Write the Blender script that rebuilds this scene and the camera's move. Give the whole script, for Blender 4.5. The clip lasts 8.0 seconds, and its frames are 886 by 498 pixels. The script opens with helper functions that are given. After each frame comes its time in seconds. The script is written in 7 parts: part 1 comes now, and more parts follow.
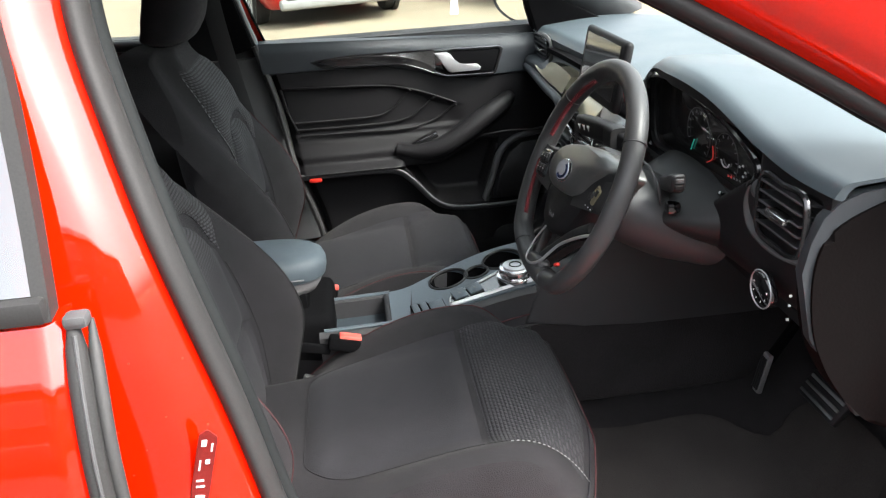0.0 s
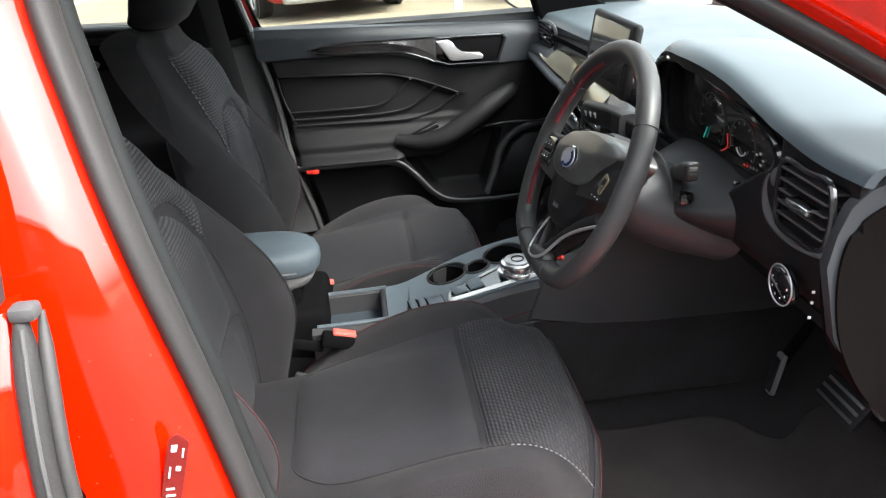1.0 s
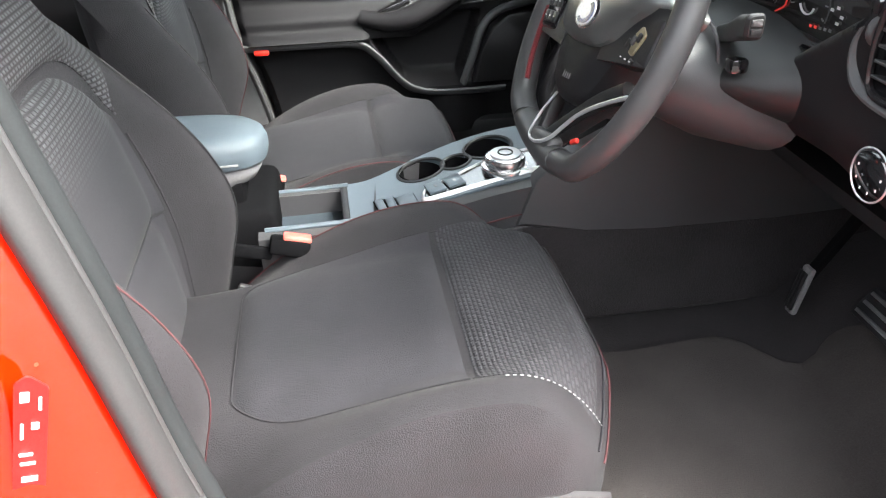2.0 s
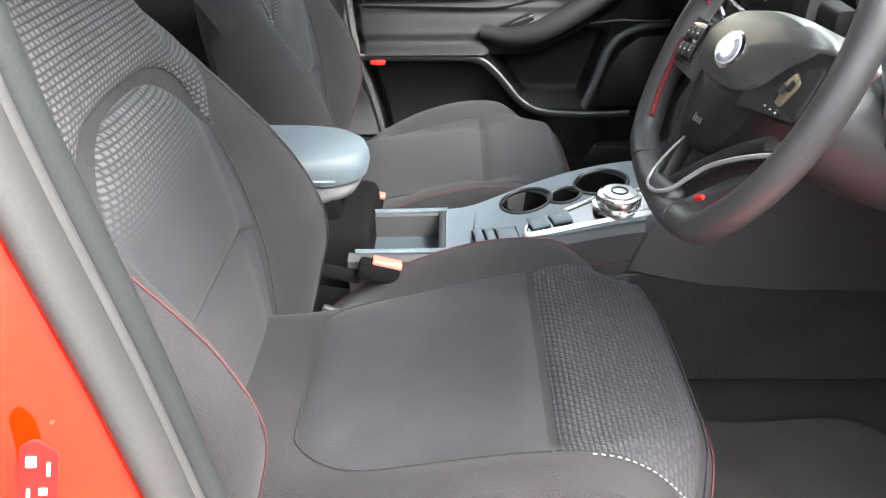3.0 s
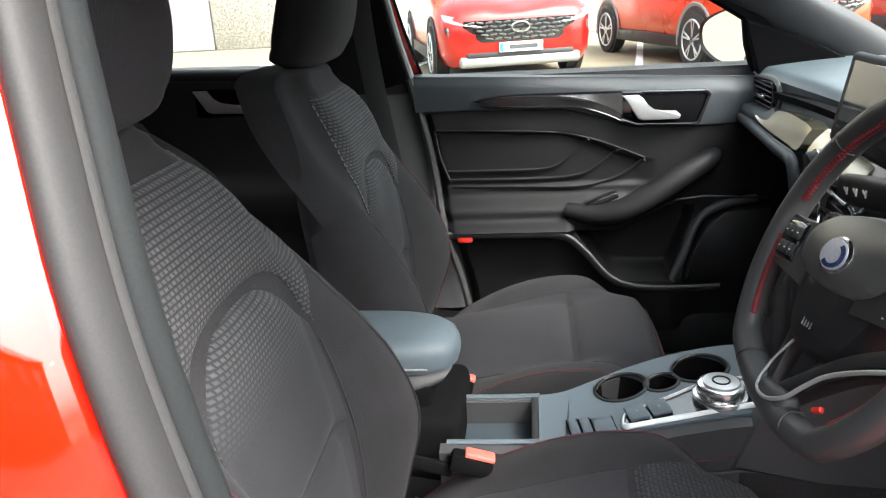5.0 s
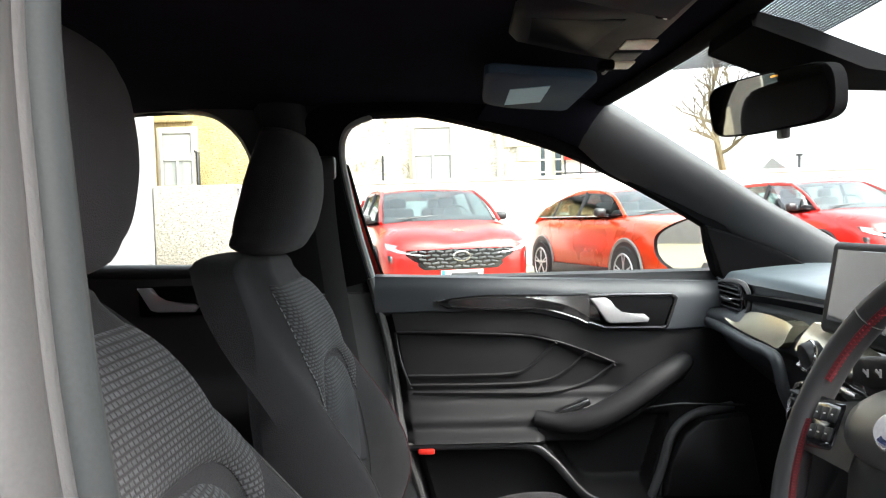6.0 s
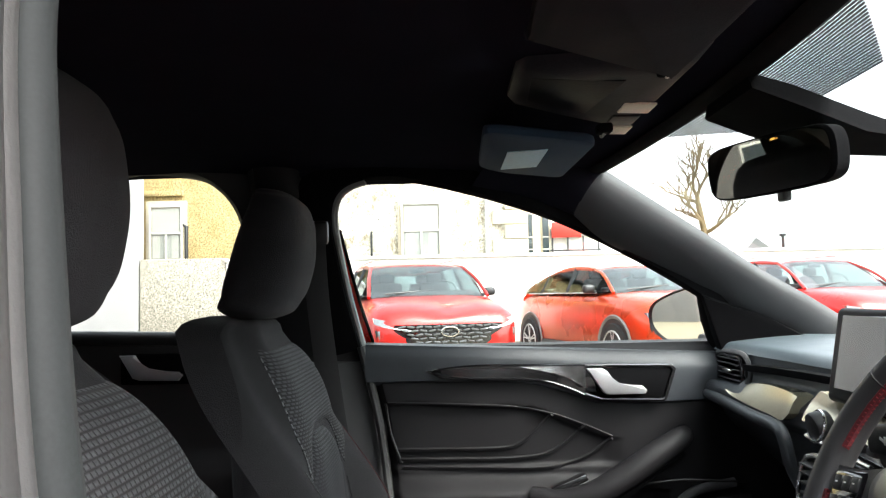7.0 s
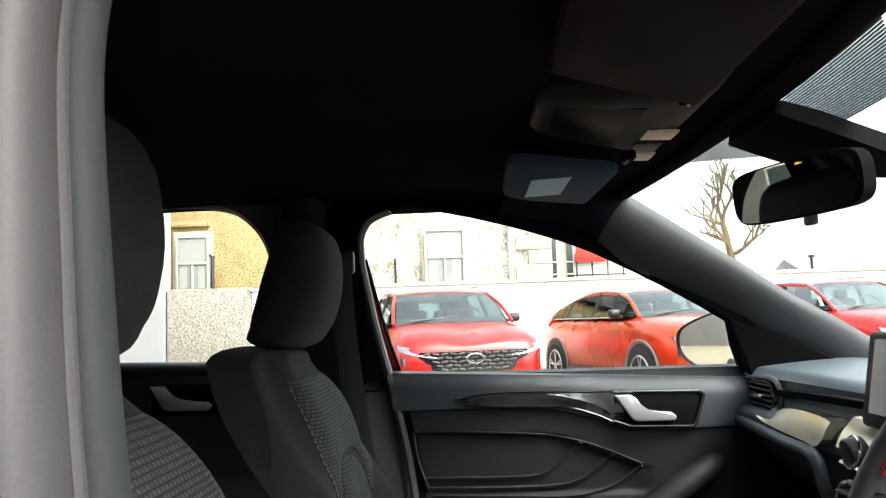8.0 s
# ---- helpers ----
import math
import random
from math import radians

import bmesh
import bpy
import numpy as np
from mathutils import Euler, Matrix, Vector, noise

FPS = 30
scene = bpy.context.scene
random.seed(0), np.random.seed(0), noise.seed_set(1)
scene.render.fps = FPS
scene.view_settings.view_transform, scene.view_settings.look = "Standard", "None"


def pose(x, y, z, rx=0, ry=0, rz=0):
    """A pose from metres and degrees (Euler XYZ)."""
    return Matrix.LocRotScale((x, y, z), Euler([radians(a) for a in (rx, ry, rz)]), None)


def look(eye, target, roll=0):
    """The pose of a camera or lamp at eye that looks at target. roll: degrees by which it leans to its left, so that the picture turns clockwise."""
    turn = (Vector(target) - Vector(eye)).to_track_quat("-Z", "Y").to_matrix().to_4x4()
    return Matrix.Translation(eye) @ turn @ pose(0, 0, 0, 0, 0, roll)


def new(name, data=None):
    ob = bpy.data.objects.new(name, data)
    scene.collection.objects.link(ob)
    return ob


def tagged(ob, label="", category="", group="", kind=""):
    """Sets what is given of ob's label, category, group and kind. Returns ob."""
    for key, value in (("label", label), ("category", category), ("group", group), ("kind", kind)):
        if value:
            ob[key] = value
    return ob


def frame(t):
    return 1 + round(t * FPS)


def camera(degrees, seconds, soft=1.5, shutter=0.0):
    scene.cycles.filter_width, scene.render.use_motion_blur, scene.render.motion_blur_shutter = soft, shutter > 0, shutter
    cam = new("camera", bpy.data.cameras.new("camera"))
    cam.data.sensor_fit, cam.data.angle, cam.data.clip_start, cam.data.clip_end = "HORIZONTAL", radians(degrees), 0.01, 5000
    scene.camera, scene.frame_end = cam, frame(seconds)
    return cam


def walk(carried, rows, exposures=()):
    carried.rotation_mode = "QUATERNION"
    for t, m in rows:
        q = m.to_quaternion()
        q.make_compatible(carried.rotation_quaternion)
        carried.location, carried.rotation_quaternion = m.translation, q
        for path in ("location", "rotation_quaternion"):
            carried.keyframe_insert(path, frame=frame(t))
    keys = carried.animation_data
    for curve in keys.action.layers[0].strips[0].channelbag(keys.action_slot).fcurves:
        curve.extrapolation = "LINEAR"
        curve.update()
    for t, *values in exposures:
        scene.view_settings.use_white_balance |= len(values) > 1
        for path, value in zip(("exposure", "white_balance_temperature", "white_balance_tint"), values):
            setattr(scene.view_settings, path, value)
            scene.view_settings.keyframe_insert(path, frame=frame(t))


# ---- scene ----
cam = camera(60.7, 8.0, soft=1.2)
PATH = [
    (0, (-0.311, -1.467, 1.33), (-0.133, 0.338, 0.486), -3.8),
    (0.5, (-0.312, -1.46, 1.323), (-0.141, 0.348, 0.484), -3.8),
    (1, (-0.297, -1.411, 1.294), (-0.129, 0.392, 0.444), -3.6),
    (1.5, (-0.312, -1.292, 1.214), (-0.061, 0.418, 0.207), -1.5),
    (1.7, (-0.311, -1.257, 1.186), (-0.044, 0.434, 0.153), -1.3),
    (2.8, (-0.272, -1.121, 1.138), (-0.232, 0.566, 0.065), -1.1),
    (3, (-0.276, -1.117, 1.151), (-0.31, 0.596, 0.118), -0.7),
    (3.5, (-0.288, -1.112, 1.178), (-0.383, 0.691, 0.318), -0.8),
    (4, (-0.295, -1.104, 1.193), (-0.425, 0.736, 0.42), -1.2),
    (5.3, (-0.297, -1.085, 1.203), (-0.543, 0.82, 0.645), -3.5),
    (5.5, (-0.32, -1.067, 1.179), (-0.557, 0.869, 0.736), -3.4),
    (6, (-0.364, -1.012, 1.123), (-0.419, 0.985, 1.04), -1.7),
    (6.5, (-0.373, -0.998, 1.106), (-0.395, 1.0, 1.175), -1.0),
    (7, (-0.378, -0.985, 1.102), (-0.395, 1.011, 1.221), -1.2),
    (7.5, (-0.385, -0.994, 1.106), (-0.435, 1.0, 1.261), -1.5),
    (8, (-0.381, -0.995, 1.105), (-0.458, 0.994, 1.295), -1.9),
]
EXPO = [(0.0, 1.06), (1.0, 1.2), (1.7, 1.95), (2.8, 2.36), (3.5, 2.04), (4.2, 1.57), (5.5, 1.40), (6.0, 1.45), (7.0, 1.14), (8.0, 0.91)]
walk(cam, [(t, look(eye, target, roll)) for t, eye, target, roll in PATH], EXPO)

# ---- world and light ----
world = bpy.data.worlds.new("sky")
scene.world = world
world.use_nodes = True
wn, wl = world.node_tree.nodes, world.node_tree.links
sky = wn.new("ShaderNodeTexSky")
sky.sky_type, sky.sun_disc = "NISHITA", False
SUN_EL, SUN_AZ = 50.0, 122.0
sky.sun_elevation, sky.sun_rotation = radians(SUN_EL), radians(SUN_AZ)
sky.air_density, sky.dust_density = 1.0, 5.0
pale = wn.new("ShaderNodeHueSaturation")  # bright haze under thin cloud
pale.inputs["Saturation"].default_value, pale.inputs["Value"].default_value = 0.22, 3.2
wl.new(sky.outputs[0], pale.inputs["Color"])
wl.new(pale.outputs[0], wn["Background"].inputs[0])
wn["Background"].inputs[1].default_value = 0.15
sun = new("sun", bpy.data.lights.new("sun", "SUN"))
sun.data.energy, sun.data.angle, sun.data.color = 2.2, radians(15), (1.0, 0.95, 0.88)
az, el = radians(SUN_AZ), radians(SUN_EL)
sun_dir = Vector((math.sin(az) * math.cos(el), math.cos(az) * math.cos(el), math.sin(el)))
sun.matrix_basis = look(sun_dir * 30, (0, 0, 0))


# ---- materials ----
def mk(name, base, rough=0.6, metal=0.0, var=0.18, scale=9.0, bump=0.15, fine=260.0, coat=0.0, sheen=0.0, spec=0.5, rvar=0.12):
    m = bpy.data.materials.new(name)
    m.use_nodes = True
    n, l = m.node_tree.nodes, m.node_tree.links
    p = n["Principled BSDF"]
    tc = n.new("ShaderNodeTexCoord")
    big, small = n.new("ShaderNodeTexNoise"), n.new("ShaderNodeTexNoise")
    big.inputs["Scale"].default_value, big.inputs["Detail"].default_value = scale, 6
    small.inputs["Scale"].default_value, small.inputs["Detail"].default_value = fine, 3
    for t in (big, small):
        l.new(tc.outputs["Object"], t.inputs["Vector"])
    mixn = n.new("ShaderNodeMath")
    mixn.operation = "ADD"
    l.new(big.outputs["Fac"], mixn.inputs[0])
    l.new(small.outputs["Fac"], mixn.inputs[1])
    mr = n.new("ShaderNodeMapRange")
    mr.inputs[1].default_value, mr.inputs[2].default_value = 0.6, 1.4
    mr.inputs[3].default_value, mr.inputs[4].default_value = 1 - var, 1 + var
    l.new(mixn.outputs[0], mr.inputs[0])
    vm = n.new("ShaderNodeVectorMath")
    vm.operation = "SCALE"
    vm.inputs[0].default_value = base
    l.new(mr.outputs[0], vm.inputs["Scale"])
    l.new(vm.outputs[0], p.inputs["Base Color"])
    rr = n.new("ShaderNodeMapRange")
    rr.inputs[1].default_value, rr.inputs[2].default_value = 0.3, 0.7
    rr.inputs[3].default_value, rr.inputs[4].default_value = max(0.0, rough - rvar * rough), min(1.0, rough + rvar * rough)
    l.new(big.outputs["Fac"], rr.inputs[0])
    l.new(rr.outputs[0], p.inputs["Roughness"])
    p.inputs["Metallic"].default_value = metal
    p.inputs["Coat Weight"].default_value = coat
    p.inputs["Coat Roughness"].default_value = 0.06
    p.inputs["Sheen Weight"].default_value = sheen
    p.inputs["Specular IOR Level"].default_value = spec
    if bump:
        b = n.new("ShaderNodeBump")
        b.inputs["Strength"].default_value, b.inputs["Distance"].default_value = bump, 0.002
        l.new(small.outputs["Fac"], b.inputs["Height"])
        l.new(b.outputs[0], p.inputs["Normal"])
    return m


def mk_weave(name, light, dark, axes, width, height, fade=None, plain=None, rough=0.85):
    """Cloth with raised stitches in staggered rows; axes: the two object axes along and across the rows. fade: an axis range over which the rows die out into plain cloth."""
    m = mk(name, plain or dark, rough, var=0.2, bump=0.0, sheen=0.03, fine=500, spec=0.12)
    n, l = m.node_tree.nodes, m.node_tree.links
    p = n["Principled BSDF"]
    tc, sep, comb, br = (n.new("ShaderNode" + k) for k in ("TexCoord", "SeparateXYZ", "CombineXYZ", "TexBrick"))
    l.new(tc.outputs["Object"], sep.inputs[0])
    l.new(sep.outputs[axes[0]], comb.inputs[0])
    l.new(sep.outputs[axes[1]], comb.inputs[1])
    l.new(comb.outputs[0], br.inputs[0])
    br.inputs["Scale"].default_value = 1.0
    br.inputs["Brick Width"].default_value, br.inputs["Row Height"].default_value = width, height
    br.inputs["Mortar Size"].default_value, br.inputs["Mortar Smooth"].default_value = height * 0.38, 0.9
    br.inputs["Color1"].default_value = (*light, 1)
    br.inputs["Color2"].default_value = (*[c * 0.75 for c in light], 1)
    br.inputs["Mortar"].default_value = (*dark, 1)
    mx = n.new("ShaderNodeMix")
    mx.data_type = "RGBA"
    old = p.inputs["Base Color"].links[0].from_socket
    l.new(br.outputs["Color"], mx.inputs["A"])
    l.new(old, mx.inputs["B"])
    b = n.new("ShaderNodeBump")
    b.inputs["Distance"].default_value = 0.002
    b.invert = True
    l.new(br.outputs["Fac"], b.inputs["Height"])
    l.new(b.outputs[0], p.inputs["Normal"])
    b.inputs["Strength"].default_value = 0.7
    if fade:
        f = n.new("ShaderNodeMapRange")
        f.inputs[1].default_value, f.inputs[2].default_value = fade[1], fade[2]
        l.new(sep.outputs[fade[0]], f.inputs[0])
        l.new(f.outputs[0], mx.inputs["Factor"])
        inv = n.new("ShaderNodeMath")
        inv.operation = "MULTIPLY_ADD"
        inv.inputs[1].default_value, inv.inputs[2].default_value = -0.7, 0.7
        l.new(f.outputs[0], inv.inputs[0])
        l.new(inv.outputs[0], b.inputs["Strength"])
    else:
        mx.inputs["Factor"].default_value = 0.12
    l.new(mx.outputs["Result"], p.inputs["Base Color"])
    return m


def mk_glass(name, tint=(0.92, 0.96, 0.95), gloss=0.03):
    m = bpy.data.materials.new(name)
    m.use_nodes = True
    n, l = m.node_tree.nodes, m.node_tree.links
    n.remove(n["Principled BSDF"])
    tr, gl, lw, po, fr, mx = (n.new("ShaderNode" + k) for k in ("BsdfTransparent", "BsdfGlossy", "LayerWeight", "Math", "Math", "MixShader"))
    tr.inputs[0].default_value = (*tint, 1)
    gl.inputs["Roughness"].default_value = 0.0
    po.operation, fr.operation = "POWER", "MULTIPLY_ADD"
    po.inputs[1].default_value = 4.0
    fr.inputs[1].default_value, fr.inputs[2].default_value = 0.45, gloss
    lw.inputs[0].default_value = 0.5
    l.new(lw.outputs["Facing"], po.inputs[0])
    l.new(po.outputs[0], fr.inputs[0])
    l.new(fr.outputs[0], mx.inputs[0])
    l.new(tr.outputs[0], mx.inputs[1])
    l.new(gl.outputs[0], mx.inputs[2])
    l.new(mx.outputs[0], n["Material Output"].inputs[0])
    return m


def mk_glow(name, colour, strength):
    m = mk(name, colour, 0.4, bump=0)
    p = m.node_tree.nodes["Principled BSDF"]
    p.inputs["Emission Color"].default_value = (*colour, 1)
    p.inputs["Emission Strength"].default_value = strength
    return m


CLOTH = mk("charcoal_cloth", (0.0240, 0.0236, 0.0265), 0.95, var=0.3, scale=22, bump=0.6, fine=620, sheen=0.04, spec=0.12)
CLOTH_SIDE = mk("charcoal_side_cloth", (0.0205, 0.0197, 0.0214), 0.95, var=0.3, scale=18, bump=0.6, fine=620, sheen=0.04, spec=0.12)
# backrest stitches: colour raised in part for windscreen light on the backrests
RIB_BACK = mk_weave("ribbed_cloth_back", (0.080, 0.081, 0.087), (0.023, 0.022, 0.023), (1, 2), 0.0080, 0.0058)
RIB_FADE = mk_weave("ribbed_cloth_fading", (0.072, 0.073, 0.079), (0.023, 0.023, 0.024), (1, 2), 0.0080, 0.0058, fade=(2, 0.570, 0.485), plain=(0.024, 0.024, 0.0265))
RIB_SEAT = mk_weave("ribbed_cloth_seat", (0.047, 0.046, 0.051), (0.027, 0.027, 0.029), (1, 0), 0.0095, 0.0058)
PLASTIC = mk("dark_grey_moulded_plastic", (0.0135, 0.0137, 0.0145), 0.5, var=0.14, bump=0.2, fine=900, spec=0.4)
# sky reflected along the dash top is mixed into this bluish base
DASH = mk("soft_grained_dash_skin", (0.055, 0.072, 0.082), 0.40, var=0.16, bump=0.12, fine=800, spec=0.7)
# base carries the bluish reflection seen on the upper door
DOORTOP = mk("soft_door_skin", (0.030, 0.035, 0.040), 0.42, var=0.12, bump=0.3, fine=800)
BLACK = mk("black_plastic", (0.012, 0.012, 0.013), 0.5, var=0.15, bump=0.2, fine=600)
COLUMN = mk("grained_column_plastic", (0.040, 0.040, 0.042), 0.5, var=0.15, bump=0.2, fine=700)
DOORCARD = mk("black_moulded_door_card", (0.0100, 0.0098, 0.0108), 0.55, var=0.14, bump=0.2, fine=900, spec=0.22)
DASHFACE = mk("soft_dash_face", (0.036, 0.041, 0.046), 0.45, var=0.12, bump=0.2, fine=800)
PADSKIN = mk("smooth_airbag_skin", (0.060, 0.061, 0.059), 0.32, var=0.12, bump=0.1, fine=800, spec=0.8)
GATE = mk("bright_selector_plate", (0.60, 0.62, 0.63), 0.35, metal=0.25, var=0.06, bump=0.0)
ATRIM = mk("dark_grey_pillar_trim", (0.029, 0.031, 0.033), 0.7, var=0.1, bump=0.3, fine=700)
GLOSS = mk("gloss_black_trim", (0.008, 0.008, 0.009), 0.12, var=0.1, bump=0.0, coat=1.0)
LEATHER = mk("black_perforated_leather", (0.038, 0.038, 0.039), 0.42, var=0.14, bump=0.12, fine=700, spec=0.4)
GREYSEAL = mk("grey_rubber_seal", (0.026, 0.026, 0.026), 0.6, var=0.25, scale=5, bump=0.05, fine=500, spec=0.25)
SEALLIP = mk("blue_grey_seal_lip", (0.014, 0.016, 0.0165), 0.7, var=0.25, scale=6, bump=0.05, fine=500, spec=0.12)
DARKSEAL = mk("dark_rubber_seal", (0.03, 0.03, 0.03), 0.6, var=0.15, bump=0.2)
TRIMGREY = mk("grey_pillar_trim", (0.055, 0.056, 0.058), 0.7, var=0.1, bump=0.3, fine=700)
CHROME = mk("satin_chrome", (0.75, 0.75, 0.75), 0.22, metal=1.0, var=0.05, bump=0.0)
SILVER = mk("silver_paint", (0.55, 0.56, 0.57), 0.35, metal=0.7, var=0.06, bump=0.0)
ARMBLUE = mk("blue_grey_armrest_vinyl", (0.056, 0.074, 0.088), 0.55, var=0.2, bump=0.4, fine=700)
CONSOLE = mk("blue_grey_console_plastic", (0.068, 0.088, 0.104), 0.30, var=0.12, bump=0.2, fine=600)
HEADLINER = mk("black_headliner_cloth", (0.0125, 0.0128, 0.018), 0.95, var=0.2, bump=0.3, fine=600, spec=0.0)
DARKCHROME = mk("dark_chrome", (0.10, 0.10, 0.105), 0.2, metal=0.9, bump=0)
MATTE = mk("matt_black_plastic", (0.005, 0.005, 0.0055), 0.85, var=0.2, bump=0.1, spec=0.02)
CARPET = mk("charcoal_carpet", (0.028, 0.026, 0.027), 0.97, var=0.3, bump=0.8, fine=420, sheen=0.05, spec=0.05)
MAT = mk("dark_floor_mat_pile", (0.048, 0.043, 0.041), 0.97, var=0.3, bump=0.8, fine=420, sheen=0.05, spec=0.05)
REDPAINT = mk("bright_red_car_paint", (0.64, 0.0085, 0.0003), 0.5, var=0.06, scale=3, bump=0.0, coat=1.0, spec=0.0)
REDPAINT.node_tree.nodes["Principled BSDF"].inputs["Coat IOR"].default_value = 1.72
REDPAINT.node_tree.nodes["Principled BSDF"].inputs["Coat Roughness"].default_value = 0.035


def add_specks(m, colour, scale, size):
    """Small specks of dried dirt, gathered in patches."""
    n, l = m.node_tree.nodes, m.node_tree.links
    p = n["Principled BSDF"]
    tc, vo, no, lt, gt, mu, mx = (n.new("ShaderNode" + k) for k in ("TexCoord", "TexVoronoi", "TexNoise", "Math", "Math", "Math", "Mix"))
    vo.inputs["Scale"].default_value, no.inputs["Scale"].default_value = scale, 5.0
    l.new(tc.outputs["Object"], vo.inputs["Vector"])
    l.new(tc.outputs["Object"], no.inputs["Vector"])
    lt.operation, gt.operation, mu.operation = "LESS_THAN", "GREATER_THAN", "MULTIPLY"
    lt.inputs[1].default_value, gt.inputs[1].default_value = size, 0.52
    l.new(vo.outputs["Distance"], lt.inputs[0])
    l.new(no.outputs["Fac"], gt.inputs[0])
    l.new(lt.outputs[0], mu.inputs[0])
    l.new(gt.outputs[0], mu.inputs[1])
    mx.data_type = "RGBA"
    l.new(mu.outputs[0], mx.inputs["Factor"])
    l.new(p.inputs["Base Color"].links[0].from_socket, mx.inputs["A"])
    mx.inputs["B"].default_value = (*colour, 1)
    l.new(mx.outputs["Result"], p.inputs["Base Color"])


add_specks(REDPAINT, (0.16, 0.03, 0.015), 55, 0.085)
REDPLASTIC = mk("red_plastic", (0.65, 0.03, 0.02), 0.4, var=0.06, bump=0.0)
BUCKLE = mk("red_buckle_button", (0.75, 0.12, 0.09), 0.4, var=0.08, bump=0.0)
REDTHREAD = mk("red_thread", (0.055, 0.010, 0.012), 0.8, var=0.25, bump=0.2, scale=200)
STITCHBAND = mk("dark_red_stitch_band", (0.11, 0.009, 0.013), 0.8, var=0.25, bump=0.2, scale=200)
GREYTHREAD = mk("grey_thread", (0.17, 0.17, 0.175), 0.8, var=0.3, bump=0.2, scale=200)
WHEELTHREAD = mk("bright_red_thread", (0.24, 0.014, 0.02), 0.8, var=0.25, bump=0.2, scale=200)
WEBBING = mk("black_belt_webbing", (0.020, 0.020, 0.021), 0.7, var=0.25, bump=0.4, fine=800)
WHITE = mk("white_print", (0.75, 0.75, 0.75), 0.5, var=0.04, bump=0.0)
GLASS = mk_glass("window_glass")
PRIVACY = mk_glass("privacy_glass", (0.30, 0.33, 0.33), 0.34)
TINT = mk_glass("tinted_glass", (0.45, 0.52, 0.52), 0.22)
MIRROR = mk("mirror_silver", (0.85, 0.86, 0.87), 0.02, metal=1.0, var=0.02, bump=0.0)
SCREEN = mk("glossy_display_glass", (0.035, 0.034, 0.033), 0.06, var=0.05, bump=0.0, coat=1.0)
STEEL = mk("brushed_steel", (0.5, 0.5, 0.5), 0.35, metal=1.0, var=0.1, bump=0.1)


# ---- mesh helpers ----
def part(name, bm, material, parent=None, label="", smooth=40):
    me = bpy.data.meshes.new(name)
    bmesh.ops.recalc_face_normals(bm, faces=bm.faces)
    bm.to_mesh(me)
    bm.free()
    me.materials.append(material)
    if smooth:
        me.shade_smooth()
        me.set_sharp_from_angle(angle=radians(smooth))
    ob = new(name, me)
    ob.parent = parent
    if label:
        tagged(ob, label)
    return ob


def thing(name, label, category, group="", kind="", m=None):
    ob = new(name)
    ob.empty_display_size = 0.05
    if m is not None:
        ob.matrix_basis = m
    return tagged(ob, label, category, group, kind)


def join(*bms):
    out = bmesh.new()
    for b in bms:
        me = bpy.data.meshes.new("tmp")
        b.to_mesh(me)
        b.free()
        out.from_mesh(me)
        bpy.data.meshes.remove(me)
    return out


def rbox(size, at=(0, 0, 0), bevel=0.005, seg=2, turn=(0, 0, 0)):
    bm = bmesh.new()
    bmesh.ops.create_cube(bm, size=1, matrix=Matrix.Diagonal((*size, 1)))
    if bevel:
        bmesh.ops.bevel(bm, geom=bm.edges[:], offset=min(bevel, 0.49 * min(size)), segments=seg, profile=0.5, affect="EDGES")
    bm.transform(pose(*at, *turn))
    return bm


def cyl(r, depth, at=(0, 0, 0), turn=(0, 0, 0), n=28, r2=None, bevel=0.0):
    bm = bmesh.new()
    bmesh.ops.create_cone(bm, cap_ends=True, segments=n, radius1=r, radius2=r if r2 is None else r2, depth=depth)
    if bevel:
        rim = [e for e in bm.edges if len(e.link_faces) == 2 and min(len(f.verts) for f in e.link_faces) == 4 and max(len(f.verts) for f in e.link_faces) > 4]
        bmesh.ops.bevel(bm, geom=rim, offset=bevel, segments=2, profile=0.5, affect="EDGES")
    bm.transform(pose(*at, *turn))
    return bm


def loft(rings, caps=True, closed=True):
    bm = bmesh.new()
    vs = [[bm.verts.new(p) for p in r] for r in rings]
    k = len(vs[0])
    for a, b in zip(vs, vs[1:]):
        for i in range(k if closed else k - 1):
            j = (i + 1) % k
            bm.faces.new((a[i], a[j], b[j], b[i]))
    if caps:
        bm.faces.new(vs[0][::-1])
        bm.faces.new(vs[-1])
    return bm


def spline(pts, n=8, closed=False):
    """A smooth line through a few points."""
    P = [Vector(p) for p in pts]
    k, out = len(P), []
    for i in range(k if closed else k - 1):
        if closed:
            a, b, c, d = (P[(i + j) % k] for j in (-1, 0, 1, 2))
        else:
            b, c = P[i], P[i + 1]
            a, d = (P[i - 1] if i else 2 * b - c), (P[i + 2] if i + 2 < k else 2 * c - b)
        for s in range(n):
            t = s / n
            out.append(0.5 * (2 * b + (c - a) * t + (2 * a - 5 * b + 4 * c - d) * t * t + (3 * b - a - 3 * c + d) * t ** 3))
    if not closed:
        out.append(P[-1])
    return out


def curve(xs, ys):
    """A smooth function through a few values."""
    xs, ys = np.array(xs, float), np.array(ys, float)
    slope = np.gradient(ys, xs)

    def f(x):
        x = min(max(x, xs[0]), xs[-1])
        i = int(min(max(np.searchsorted(xs, x) - 1, 0), len(xs) - 2))
        h = xs[i + 1] - xs[i]
        t = (x - xs[i]) / h
        return float((1 + 2 * t) * (1 - t) ** 2 * ys[i] + t * (1 - t) ** 2 * h * slope[i] + t * t * (3 - 2 * t) * ys[i + 1] + t * t * (t - 1) * h * slope[i + 1])
    return f


